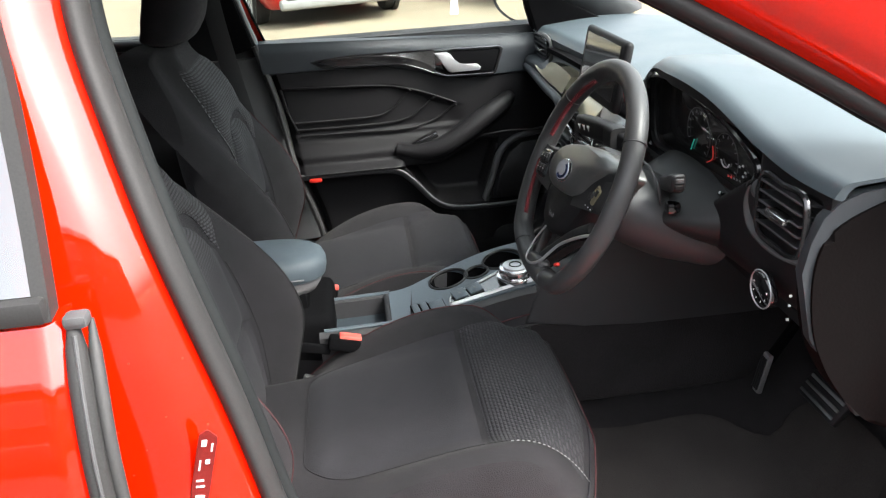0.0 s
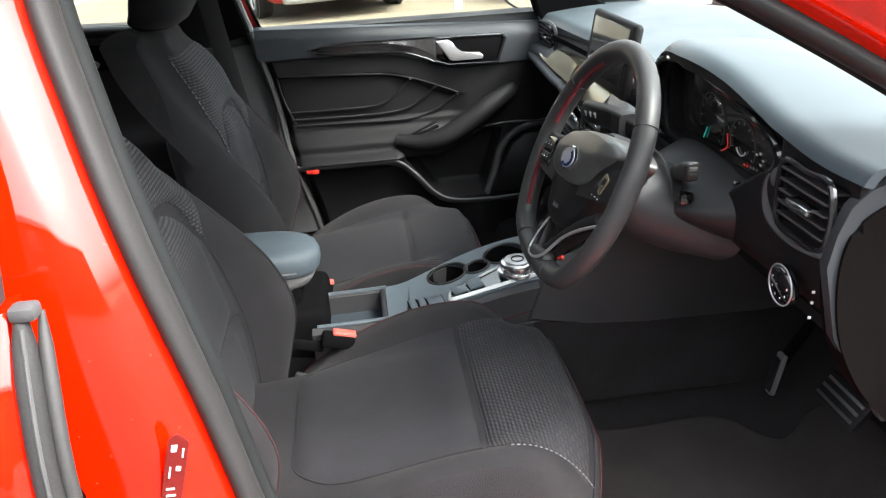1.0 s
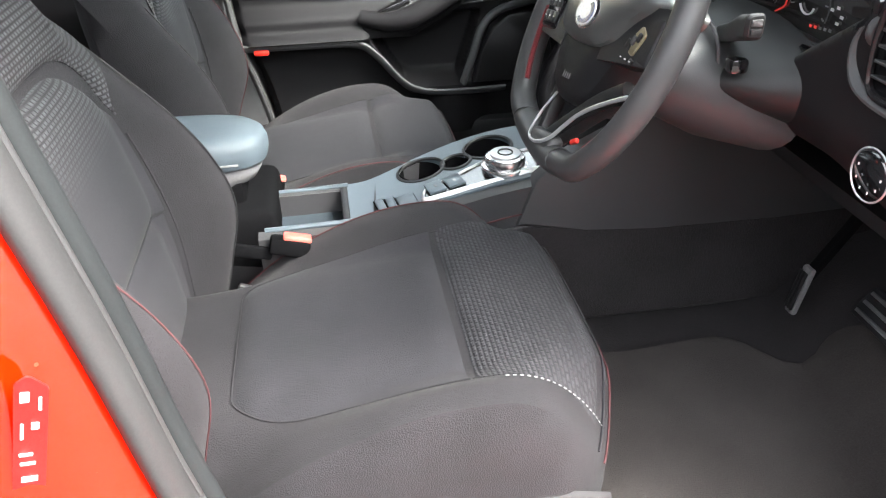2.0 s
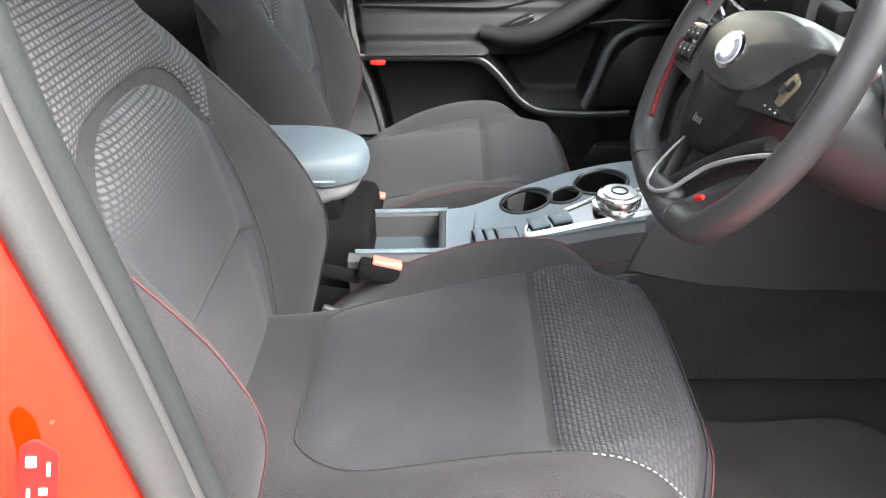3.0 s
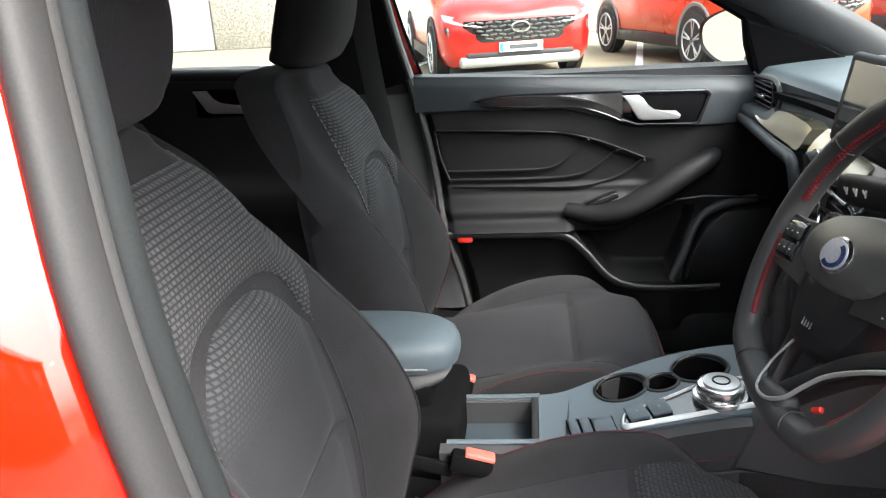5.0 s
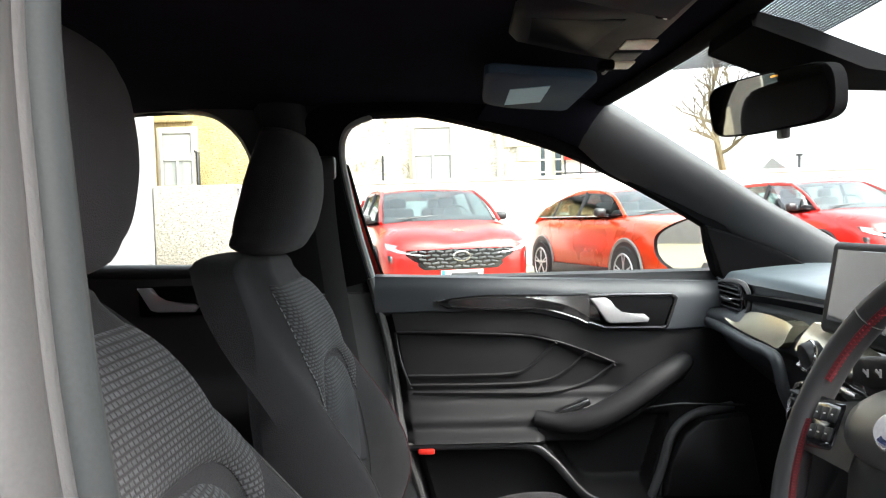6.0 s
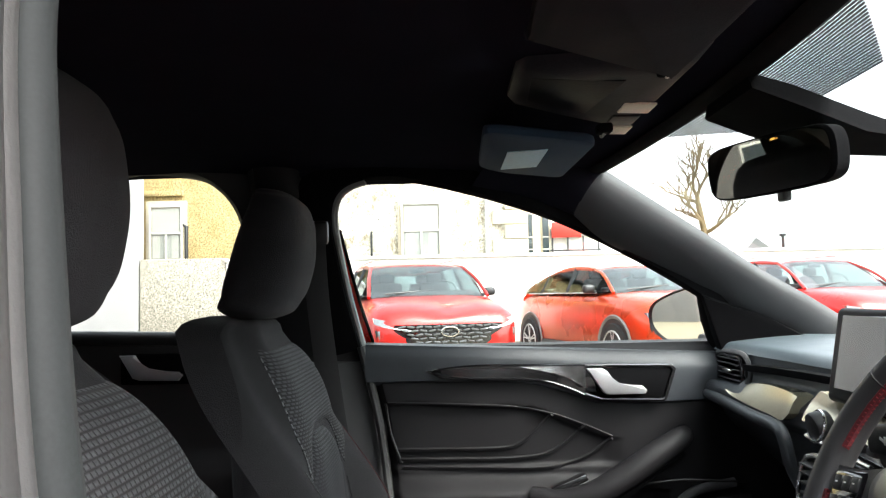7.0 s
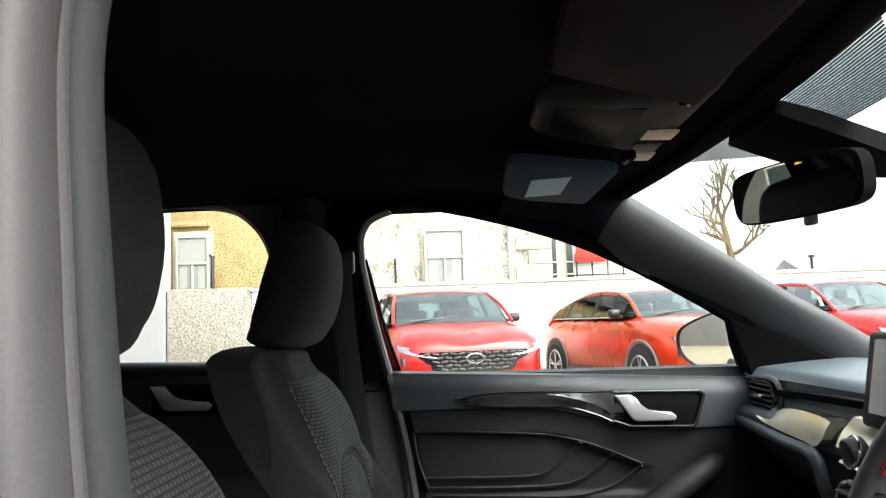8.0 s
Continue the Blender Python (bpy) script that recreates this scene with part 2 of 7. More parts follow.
def tube(pts, r, n=8, closed=False, flat=None, up=None):
    """A round bar along a line; r may be a number or a function of 0..1. flat: (across, along the second axis) factors."""
    P = [Vector(p) for p in pts]
    k, rings, side = len(P), [], None
    for i, p in enumerate(P):
        a, b = (P[i - 1], P[(i + 1) % k]) if closed else (P[max(i - 1, 0)], P[min(i + 1, k - 1)])
        t = (b - a).normalized()
        if up is not None:
            side = Vector(up).cross(t)
        elif side is None:
            side = t.orthogonal()
        side = (side - t * side.dot(t)).normalized()
        other = t.cross(side)
        rad = r(i / (k - 1)) if callable(r) else r
        fa, fb = flat or (1, 1)
        rings.append([p + rad * (fa * math.cos(q) * side + fb * math.sin(q) * other) for q in (2 * math.pi * j / n for j in range(n))])
    if closed:
        bm = loft(rings + [rings[0]], caps=False)
        bmesh.ops.remove_doubles(bm, verts=bm.verts, dist=1e-6)
        return bm
    return loft(rings)


def sheet(f, us, vs, back):
    """A sheet with thickness over a grid of parameters; back: the shift of its other side."""
    back = Vector(back)
    bm = bmesh.new()
    A = [[bm.verts.new(f(u, v)) for v in vs] for u in us]
    B = [[bm.verts.new(a.co + back) for a in row] for row in A]
    nu, nv = len(us), len(vs)
    for i in range(nu - 1):
        for j in range(nv - 1):
            bm.faces.new((A[i][j], A[i + 1][j], A[i + 1][j + 1], A[i][j + 1]))
            bm.faces.new((B[i][j], B[i][j + 1], B[i + 1][j + 1], B[i + 1][j]))
    for i in range(nu - 1):
        bm.faces.new((A[i][0], B[i][0], B[i + 1][0], A[i + 1][0]))
        bm.faces.new((A[i][-1], A[i + 1][-1], B[i + 1][-1], B[i][-1]))
    for j in range(nv - 1):
        bm.faces.new((A[0][j], A[0][j + 1], B[0][j + 1], B[0][j]))
        bm.faces.new((A[-1][j], B[-1][j], B[-1][j + 1], A[-1][j + 1]))
    return bm


def plate(outline, back, bevel=0.0):
    """A flat or slightly bent plate with that outline and thickness."""
    back = Vector(back)
    bm = bmesh.new()
    a = [bm.verts.new(p) for p in outline]
    b = [bm.verts.new(Vector(p) + back) for p in outline]
    k = len(a)
    front = bm.faces.new(a)
    bm.faces.new(b[::-1])
    for i in range(k):
        bm.faces.new((a[i], b[i], b[(i + 1) % k], a[(i + 1) % k]))
    if bevel:
        bmesh.ops.bevel(bm, geom=list(front.edges), offset=bevel, segments=2, profile=0.5, affect="EDGES")
    bmesh.ops.triangulate(bm, faces=[f for f in bm.faces if len(f.verts) > 4])
    return bm


def round_poly(pts, r, n=4):
    """A polygon with its corners rounded off, in the plane of its first two axes."""
    P, out = [Vector(p) for p in pts], []
    for i, p in enumerate(P):
        a, b = (P[i - 1] - p), (P[(i + 1) % len(P)] - p)
        s, t = p + a.normalized() * min(r, a.length * 0.45), p + b.normalized() * min(r, b.length * 0.45)
        out += [s * (1 - k) ** 2 + p * (2 * k * (1 - k)) + t * k ** 2 for k in lin(0, 1, n + 1)]
    return out


def lin(a, b, n):
    return [a + (b - a) * i / (n - 1) for i in range(n)]


def sm(a, b, x):
    t = min(max((x - a) / (b - a), 0.0), 1.0)
    return t * t * (3 - 2 * t)


def bumpf(x, a, b, c, d):
    """0 up to a, 1 from b to c, 0 from d."""
    return sm(a, b, x) * (1 - sm(c, d, x))


# ---- the car: shell ----
def side_y(z):
    """Half width of the cabin's inner side at a height."""
    return 0.715 - 0.28 * max(0.0, z - 0.98) - 0.25 * max(0.0, z - 1.22)


HEAD_X = lambda y: 0.0 - 0.20 * y * y
BASE_X = lambda y: 0.80 - 0.62 * y * y


def screen_pt(u, y, out=0.0):
    """A point of the windscreen: u from header to base."""
    x = HEAD_X(y) + (BASE_X(y) - HEAD_X(y)) * u
    z = 1.372 - 0.06 * y * y + (0.995 - 1.372 + 0.06 * y * y) * u + 0.035 * math.sin(math.pi * u)
    return Vector((x + out * 0.42, y * (1 + 0.12 * u), z + out))


car = thing("car_shell", "bright red hatchback body with black headliner and driver doorway open", "car")

# roof: headliner and outer skin
part("headliner", sheet(lambda u, y: Vector((HEAD_X(y) - 0.004 - (1.95 + HEAD_X(y)) * u, y, 1.374 + 0.02 * math.sin(math.pi * min(u * 1.3, 1)) - 0.06 * y * y - 0.09 * max(0, abs(y) - 0.5) - 0.16 * max(0, u - 0.75))),
                        lin(0, 1, 40), lin(-0.61, 0.61, 33), (0, 0, 0.02)), HEADLINER, car)
part("roof_panel", sheet(lambda u, y: Vector((HEAD_X(y) - 0.02 - 1.95 * u, y * 1.06, 1.41 + 0.03 * math.sin(math.pi * min(u * 1.2, 1)) - 0.09 * y * y - 0.16 * max(0, u - 0.75))),
                         lin(0, 1, 30), lin(-0.64, 0.64, 25), (0, 0, 0.012)), REDPAINT, car, "red painted steel roof")
glass = part("windscreen", sheet(lambda u, y: screen_pt(u, y, 0.012), lin(0, 1, 14), lin(-0.62, 0.62, 23), (0.002, 0, 0.004)), GLASS, car, "clear laminated windscreen")
glass.visible_shadow = False
part("header_rail", tube([Vector((HEAD_X(y) - 0.012, y, 1.366 - 0.06 * y * y)) for y in lin(-0.58, 0.58, 31)], 0.012, 10, flat=(1.6, 0.6), up=(0, 0, 1)), MATTE, car)

# striped black print on the glass beside the mirror
for k in range(27):
    u = 0.004 + 0.0047 * k
    lo, hi = 0.02, -0.330 + 0.0062 * k
    part("print_stripe", tube([screen_pt(u, y, 0.009) for y in lin(lo, hi, 4)], 0.00138, 4), BLACK, car)
for k in range(22):
    u = 0.004 + 0.0056 * k
    part("print_stripe", tube([screen_pt(u, y, 0.009) for y in lin(0.04, 0.36 - 0.008 * k, 4)], 0.0015, 4), BLACK, car)


def mirror_y(p, s):
    return Vector((p[0], p[1] * s, p[2]))


def pillar_a(s, cap=False):
    """Inner A-pillar trim: from the header corner to the dash end, on one side; cap: the headliner's end above it."""
    top = spline([(-0.062, 0.558, 1.346), (0.045, 0.580, 1.281), (0.165, 0.602, 1.206), (0.286, 0.632, 1.132), (0.40, 0.662, 1.072), (0.52, 0.70, 1.005)], 6)
    lift = 0.0 if s > 0 else 0.032
    low = spline([(-0.115, 0.606, 1.262), (-0.05, 0.634, 1.210 + lift), (0.04, 0.655, 1.165 + lift), (0.165, 0.685, 1.096 + lift), (0.28, 0.70, 1.025 + lift), (0.40, 0.715, 0.965)], 6)
    if cap:
        top = spline([(-0.26, 0.520, 1.384), (-0.16, 0.538, 1.372), (-0.060, 0.557, 1.345)], 6)
        low = spline([(-0.33, 0.590, 1.322), (-0.21, 0.598, 1.300), (-0.113, 0.606, 1.262)], 6)
    rings = []
    for a, b in zip(top, low):
        d = b - a
        nrm = Vector((-0.35, -1, 0.1)).normalized()
        ring = [a + Vector((0.01, 0.03, 0.01)), a]
        ring += [a + d * t + nrm * 0.026 * math.sin(math.pi * t ** 0.85) ** 0.75 for t in (0.06, 0.14, 0.24, 0.36, 0.48, 0.60, 0.72, 0.84, 0.93)]
        ring += [b, b + Vector((0.01, 0.035, 0.0))]
        rings.append([mirror_y(p, s) for p in ring])
    return loft(rings)


part("a_pillar_trim", pillar_a(1), ATRIM, car, "grey moulded windscreen pillar trim")
for s in (1, -1):
    part("headliner_end", pillar_a(s, True), HEADLINER, car)
part("a_pillar_trim", pillar_a(-1), ATRIM, car, "grey moulded windscreen pillar trim")

# doorway on the driver's side: seal and painted flange round the opening
SEAL = spline([(-0.40, -0.745, 0.50), (-0.438, -0.755, 0.68), (-0.466, -0.752, 0.85), (-0.502, -0.742, 1.02), (-0.528, -0.712, 1.13), (-0.552, -0.672, 1.24), (-0.548, -0.645, 1.305), (-0.50, -0.628, 1.345),
               (-0.38, -0.615, 1.360), (-0.22, -0.615, 1.325), (-0.06, -0.640, 1.250), (0.09, -0.685, 1.168), (0.235, -0.705, 1.084), (0.36, -0.725, 1.0), (0.43, -0.74, 0.86), (0.42, -0.75, 0.62), (0.33, -0.75, 0.44), (0.15, -0.755, 0.375), (-0.15, -0.755, 0.375), (-0.33, -0.75, 0.40)], 8, closed=True)
CENTRE = Vector((-0.08, -0.72, 0.85))


def ring_section(section, pts=SEAL):
    """Sweeps a small closed section round the doorway; its axes: away from the opening, and outwards."""
    rings, k = [], len(pts)
    for i, p in enumerate(pts):
        t = (pts[(i + 1) % k] - pts[i - 1]).normalized()
        out = Vector((0, -1, 0))
        away = t.cross(out).normalized()
        if away.dot(p - CENTRE) < 0:
            away = -away
        out = (out - t * out.dot(t)).normalized()
        rings.append([p + away * a + out * b for a, b in section])
    bm = loft(rings + [rings[0]], caps=False)
    bmesh.ops.remove_doubles(bm, verts=bm.verts, dist=1e-6)
    return bm


def oval(a, b, ra, rb, n=12):
    return [(a + ra * math.cos(q), b + rb * math.sin(q)) for q in (2 * math.pi * j / n for j in range(n))]


part("door_seal", ring_section(oval(0.0085, 0.030, 0.0115, 0.018, 16)), GREYSEAL, car, "grey rubber doorway seal")
part("seal_band", ring_section(oval(0.0235, 0.0345, 0.0035, 0.0085, 8)), DARKSEAL, car, "dark band along the seal")
part("seal_groove", ring_section(oval(0.012, 0.008, 0.009, 0.012)), DARKSEAL, car, "dark groove of the seal")
part("seal_lip", ring_section(oval(0.006, -0.010, 0.009, 0.012)), SEALLIP, car, "inner lip of the seal")
part("door_flange", ring_section([(0.010, 0.034), (0.020, 0.042), (0.0225, 0.045), (0.030, 0.056), (0.046, 0.071), (0.052, 0.0745), (0.064, 0.080), (0.088, 0.087), (0.096, 0.089), (0.120, 0.096), (0.124, 0.092), (0.100, 0.064), (0.04, 0.050), (0.03, 0.028)]), REDPAINT, car, "red painted door flange")


def b_trim(s, name):
    """Inner B-pillar trim, upper and lower halves with a joint between."""
    front = curve([0.40, 0.68, 0.85, 1.02, 1.13, 1.24, 1.33], [-0.40, -0.452, -0.480, -0.516, -0.545, -0.572, -0.60])
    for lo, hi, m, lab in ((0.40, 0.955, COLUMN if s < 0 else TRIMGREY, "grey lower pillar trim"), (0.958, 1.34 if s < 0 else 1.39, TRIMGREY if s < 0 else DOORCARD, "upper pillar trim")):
        rings = []
        for z in lin(lo, hi, 16):
            y = (side_y(z) + 0.02) * s
            x = front(z) - (0.0 if s < 0 else 0.05 + 0.035 * sm(0.95, 1.02, z))
            w = 0.15 + 0.03 * (1.35 - z) if s < 0 else x + 0.80
            rings.append([(x + 0.004, y + 0.02 * s, z), (x, y, z), (x - 0.012, y - 0.022 * s, z), (x - 0.04, y - 0.034 * s, z), (x - w * 0.6, y - 0.036 * s, z), (x - w + 0.02, y - 0.03 * s, z), (x - w, y, z), (x - w, y + 0.03 * s, z)])
        part(name, loft(rings), m, car, lab)


b_trim(-1, "b_pillar_trim")
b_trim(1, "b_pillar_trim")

# roof rails inside, above the side windows
for s in (1, -1):
    part("roof_rail_trim", tube([Vector((x, s * (0.612 - 0.02 * abs(x + 0.6)), 1.366 + 0.022 * sm(-0.60, -0.80, x) - 0.07 * sm(-1.1, -1.9, x) - 0.62 * max(0, x + 0.17))) for x in lin(-1.9, -0.1, 40)], 0.03, 10, flat=(1, 1)), HEADLINER, car)

# floor pan, tunnel, sills, bulkhead
part("floor_pan", sheet(lambda x, y: Vector((x, y, 0.285 + 0.16 * sm(0.42, 0.62, x))), lin(-1.25, 0.72, 30), lin(-0.74, 0.74, 20), (0, 0, -0.03)), CARPET, car, "dark carpeted floor")
part("bulkhead", rbox((0.06, 1.46, 0.62), (0.74, 0, 0.68), 0.01), BLACK, car)
part("tunnel", rbox((1.4, 0.26, 0.2), (-0.1, 0, 0.37), 0.05, 3), CARPET, car)
for s in (-1, 1):
    part("sill", rbox((1.75, 0.16, 0.12), (-0.25, s * 0.82, 0.33), 0.03, 3), REDPAINT, car, "red painted sill")
    part("sill_trim", rbox((1.9, 0.11, 0.10), (-0.25, s * 0.715, 0.335), 0.02), PLASTIC, car)
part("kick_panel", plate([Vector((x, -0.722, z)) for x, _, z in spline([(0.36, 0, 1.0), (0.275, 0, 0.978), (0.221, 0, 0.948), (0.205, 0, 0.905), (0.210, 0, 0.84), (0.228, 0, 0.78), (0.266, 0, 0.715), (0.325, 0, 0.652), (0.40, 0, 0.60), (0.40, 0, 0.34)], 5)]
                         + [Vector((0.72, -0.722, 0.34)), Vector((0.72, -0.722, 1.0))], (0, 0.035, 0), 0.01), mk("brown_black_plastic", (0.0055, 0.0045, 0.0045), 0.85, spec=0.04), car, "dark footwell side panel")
part("kick_panel", rbox((0.36, 0.03, 0.62), (0.55, 0.71, 0.66), 0.01), BLACK, car)

# rear quarter: closes the cabin behind
part("rear_wall", rbox((0.08, 1.36, 0.75), (-1.92, 0, 0.72), 0.03), BLACK, car)
tail = part("tailgate_glass", sheet(lambda u, y: Vector((-1.98 + 0.12 * u, y, 1.08 + 0.23 * u)), lin(0, 1, 3), lin(-0.55, 0.55, 5), (0, 0, 0.004)), TINT, car)
tail.visible_shadow = False


# outer bodywork on the driver's side: sealed rear door
rear_door = thing("rear_door", "closed red rear door with its window beside the open doorway", "car door")
RD_X = curve([0.35, 0.70, 0.90, 1.04, 1.14, 1.25, 1.34], [-0.563, -0.566, -0.568, -0.574, -0.580, -0.592, -0.61])
SKIN = curve([0.36, 0.50, 0.70, 0.80, 0.88, 0.93, 0.98, 1.03], [0.925, 0.957, 0.972, 0.970, 0.961, 0.950, 0.930, 0.905])


def skin_y(z):
    return SKIN(z) - 0.45 * max(0.0, z - 1.03)


part("outer_panel", sheet(lambda u, z: Vector((RD_X(z) + 0.001 - u * 0.95, -skin_y(z) + 0.010 * (1 - sm(0.0, 0.012, u)), z)), [0, 0.004, 0.008, 0.012, 0.02] + lin(0.05, 1, 14), lin(0.36, 1.035, 60), (0, 0.03, 0)), REDPAINT, rear_door)
part("window_frame", loft([[(RD_X(z) - a, -skin_y(z) + b, z) for a, b in ((0.002, 0.02), (0.0, -0.004), (0.012, -0.006), (0.016, 0.01))] for z in lin(1.04, 1.34, 16)]), GREYSEAL, rear_door, "black window frame")
part("waist_strip", rbox((0.90, 0.016, 0.022), (-1.026, -0.902, 1.050), 0.005), GREYSEAL, rear_door, "grey window waist strip")
g = part("side_glass", sheet(lambda u, z: Vector((RD_X(z) - 0.014 - u * 0.88, -skin_y(z) + 0.012, z)), lin(0, 1, 4), lin(1.05, 1.33, 8), (0, 0.004, 0)), PRIVACY, rear_door)
g.visible_shadow = False
part("edge_seal", tube([Vector((RD_X(z) + 0.010, -skin_y(z) + 0.012, z)) for z in lin(0.36, 1.035, 30)], lambda t: 0.008 * min(1, 0.4 + 14 * (1 - t)), 16, flat=(1.25, 1)), GREYSEAL, rear_door, "grey rubber door edge seal")
part("edge_seal", tube([Vector((RD_X(z) + 0.022, -skin_y(z) + 0.02, z)) for z in lin(0.36, 1.03, 30)], lambda t: 0.006 * min(1, 0.4 + 14 * (1 - t)), 14), DARKSEAL, rear_door)
part("edge_bead", tube([Vector((RD_X(z) + 0.013, -skin_y(z) + 0.0035, z)) for z in lin(0.37, 1.025, 30)], 0.0018, 8), TRIMGREY, rear_door, "pale bead of the edge seal")
part("corner_cap", rbox((0.020, 0.018, 0.012), (RD_X(1.03) + 0.014, -skin_y(1.03) + 0.012, 1.034), 0.004, 2), TRIMGREY, rear_door, "grey rubber corner cap")
part("inner_panel", rbox((0.66, 0.06, 0.6), (-1.0, -0.78, 0.7), 0.03), BLACK, rear_door)

# label on the door flange
sticker = thing("tyre_label", "small dark tyre pressure label with white print", "sticker", m=pose(-0.508, -0.8345, 0.815, 0, 17, 0) @ pose(0, 0, 0, 90, 0, 17))
part("backing", plate(round_poly([(-0.0095, -0.055, 0), (0.0095, -0.055, 0), (0.0095, 0.042, 0), (-0.002, 0.052, 0), (-0.0095, 0.046, 0)], 0.003), (0, 0, -0.002)), mk("dark_red_label", (0.14, 0.008, 0.006), 0.5), sticker)
for x, y, w, h in ((-0.006, 0.036, 0.012, 0.012), (0.008, 0.03, 0.004, 0.016), (0.004, 0.012, 0.01, 0.008), (-0.008, 0.008, 0.004, 0.02), (-0.004, -0.012, 0.018, 0.003), (-0.002, -0.02, 0.02, 0.003), (0.0, -0.034, 0.022, 0.006)):
    part("print_bar", rbox((w * 0.42, h * 0.62, 0.0008), (x * 0.6, y, 0.0004), 0.0), WHITE, sticker, smooth=0)

# the rest of the body, outside the doorway: bonnet, wings, front door stub hinges, wheels
part("bonnet", sheet(lambda u, y: Vector((BASE_X(y / 1.12) + 0.03 + u * (1.72 - BASE_X(y / 1.12) - 0.16 * abs(y) ** 2), y, 0.995 - 0.20 * u ** 1.6 - 0.05 * y * y)), lin(0, 1, 20), lin(-0.76, 0.76, 21), (0, 0, -0.015)), REDPAINT, car, "red bonnet")
for s in (-1, 1):
    part("front_wing", sheet(lambda u, v: Vector((0.50 + 1.18 * u - 0.02 * v, s * (0.77 + 0.12 * math.sin(math.pi * 0.5 * min(1, 2.2 * v)) - 0.12 * u ** 3), 0.97 - 0.16 * u - (0.62 - 0.30 * bumpf(u, 0.22, 0.36, 0.66, 0.80)) * v)), lin(0, 1, 26), lin(0, 1, 12), (0, -s * 0.012, 0)), REDPAINT, car, "red front wing")
    for x in (1.12, -1.58):
        r = 0.32
        w = part("wheel", loft([[Vector((x + rr * math.cos(q), s * (0.78 + dy), r + rr * math.sin(q))) for q in lin(0, 2 * math.pi, 37)[:-1]] for rr, dy in ((r * 0.68, 0.10), (r * 0.94, 0.10), (r, 0.075), (r, -0.09), (r * 0.94, -0.11), (r * 0.68, -0.11))]), DARKSEAL, car, "black tyre")
        part("rim", cyl(r * 0.68, 0.12, (x, s * 0.80, r), (90, 0, 0), 30, bevel=0.01), STEEL, w, "alloy rim")
part("front_bumper", loft([[(1.72 + d - 0.16 * y * y, y, z) for d, z in ((0, 0.26), (0.06, 0.40), (0.06, 0.62), (0.0, 0.78), (-0.10, 0.78), (-0.10, 0.26))] for y in lin(-0.80, 0.80, 17)]), REDPAINT, car, "red front bumper")
part("tail_panel", rbox((0.10, 1.60, 0.72), (-2.02, 0, 0.68), 0.05, 3), REDPAINT, car, "red tailgate")
for s in (-1, 1):
    part("rear_wing", sheet(lambda x, z: Vector((x, s * (0.86 + 0.045 * math.sin(math.pi * (z - 0.3) / 0.7)), z + (0.33 * bumpf(x, -1.93, -1.86, -1.32, -1.25)) * (1 - (z - 0.33) / 0.70))), lin(-2.0, -1.56, 14), lin(0.33, 1.03, 12), (0, -s * 0.012, 0)), REDPAINT, car, "red rear wing")


# ---- passenger door ----
pdoor = thing("passenger_door", "closed front passenger door with black trim and chrome handle", "car door")
DOOR_REAR = curve([0.36, 0.45, 0.68, 0.85, 1.0], [-0.44, -0.452, -0.51, -0.536, -0.572])


def door_y(x, z):
    """Inner face of the door card."""
    y = 0.700 - 0.012 * sm(0.97, 0.90, z)
    # padded field below the handle strip, set back, with two ribs swooping down to the rear
    top = 0.864 - 0.012 * sm(-0.52, -0.22, x) - 0.072 * sm(-0.24, -0.02, x)
    inset = bumpf(x, -0.530, -0.522, -0.06, 0.0) * bumpf(z, 0.720, 0.732, top - 0.004, top + 0.004)
    y += 0.010 * inset
    # arm-rest shelf and the bulge above the pocket
    y -= 0.040 * bumpf(z, 0.615, 0.635, 0.668, 0.712) * bumpf(x, -0.8, -0.7, -0.16, 0.02)
    # pocket: hollow bounded by a raised strip
    edge = 0.625 - 0.135 * sm(-0.22, -0.09, x)
    y -= 0.045 * sm(edge + 0.03, edge, z) * sm(0.12, 0.02, x)
    y += 0.050 * sm(edge - 0.012, edge - 0.022, z) * sm(0.0, -0.1, x)
    hollow = bumpf(x, -0.20 + 0.6 * max(0, 0.63 - z), -0.18 + 0.6 * max(0, 0.63 - z), 0.075 - 0.33 * (0.66 - z), 0.09 - 0.33 * (0.66 - z)) * bumpf(z, 0.49, 0.505, 0.655, 0.672)
    y += 0.045 * hollow
    return y


def card(u, z):
    r = DOOR_REAR(z)
    x = r + (0.44 - r) * u
    e = 0.02 * (1 - sm(0, 0.02, u)) + 0.018 * sm(0.965, 0.985, z)
    return Vector((x, door_y(x, z) + e, z))


part("door_card", sheet(card, lin(0, 1, 170), lin(0.36, 0.985, 130), (0, 0.09, 0)), DOORCARD, pdoor, "black moulded door card")
TOP_Z = curve([-0.60, -0.574, -0.187, 0.193, 0.23], [0.998, 0.997, 0.981, 0.967, 0.966])
SKIN_LOW = curve([-0.60, -0.40, -0.19, -0.12, -0.072, 0.0, 0.16, 0.23], [0.903, 0.905, 0.893, 0.873, 0.854, 0.848, 0.851, 0.855])


def skin_pt(x, v):
    """Padded upper door: rolls over from the glass line and tucks in at its lower edge."""
    zt, zl = TOP_Z(x), SKIN_LOW(x)
    z = zt - 0.003 - (zt - zl - 0.003) * max(0.0, v - 0.12) / 0.88
    y = 0.728 - 0.034 * min(1.0, v / 0.12) - 0.013 * sm(0.10, 0.40, v) + 0.016 * sm(0.90, 1.0, v)
    return Vector((x, y, z + 0.003 * math.sin(math.pi * min(1.0, v / 0.12))))


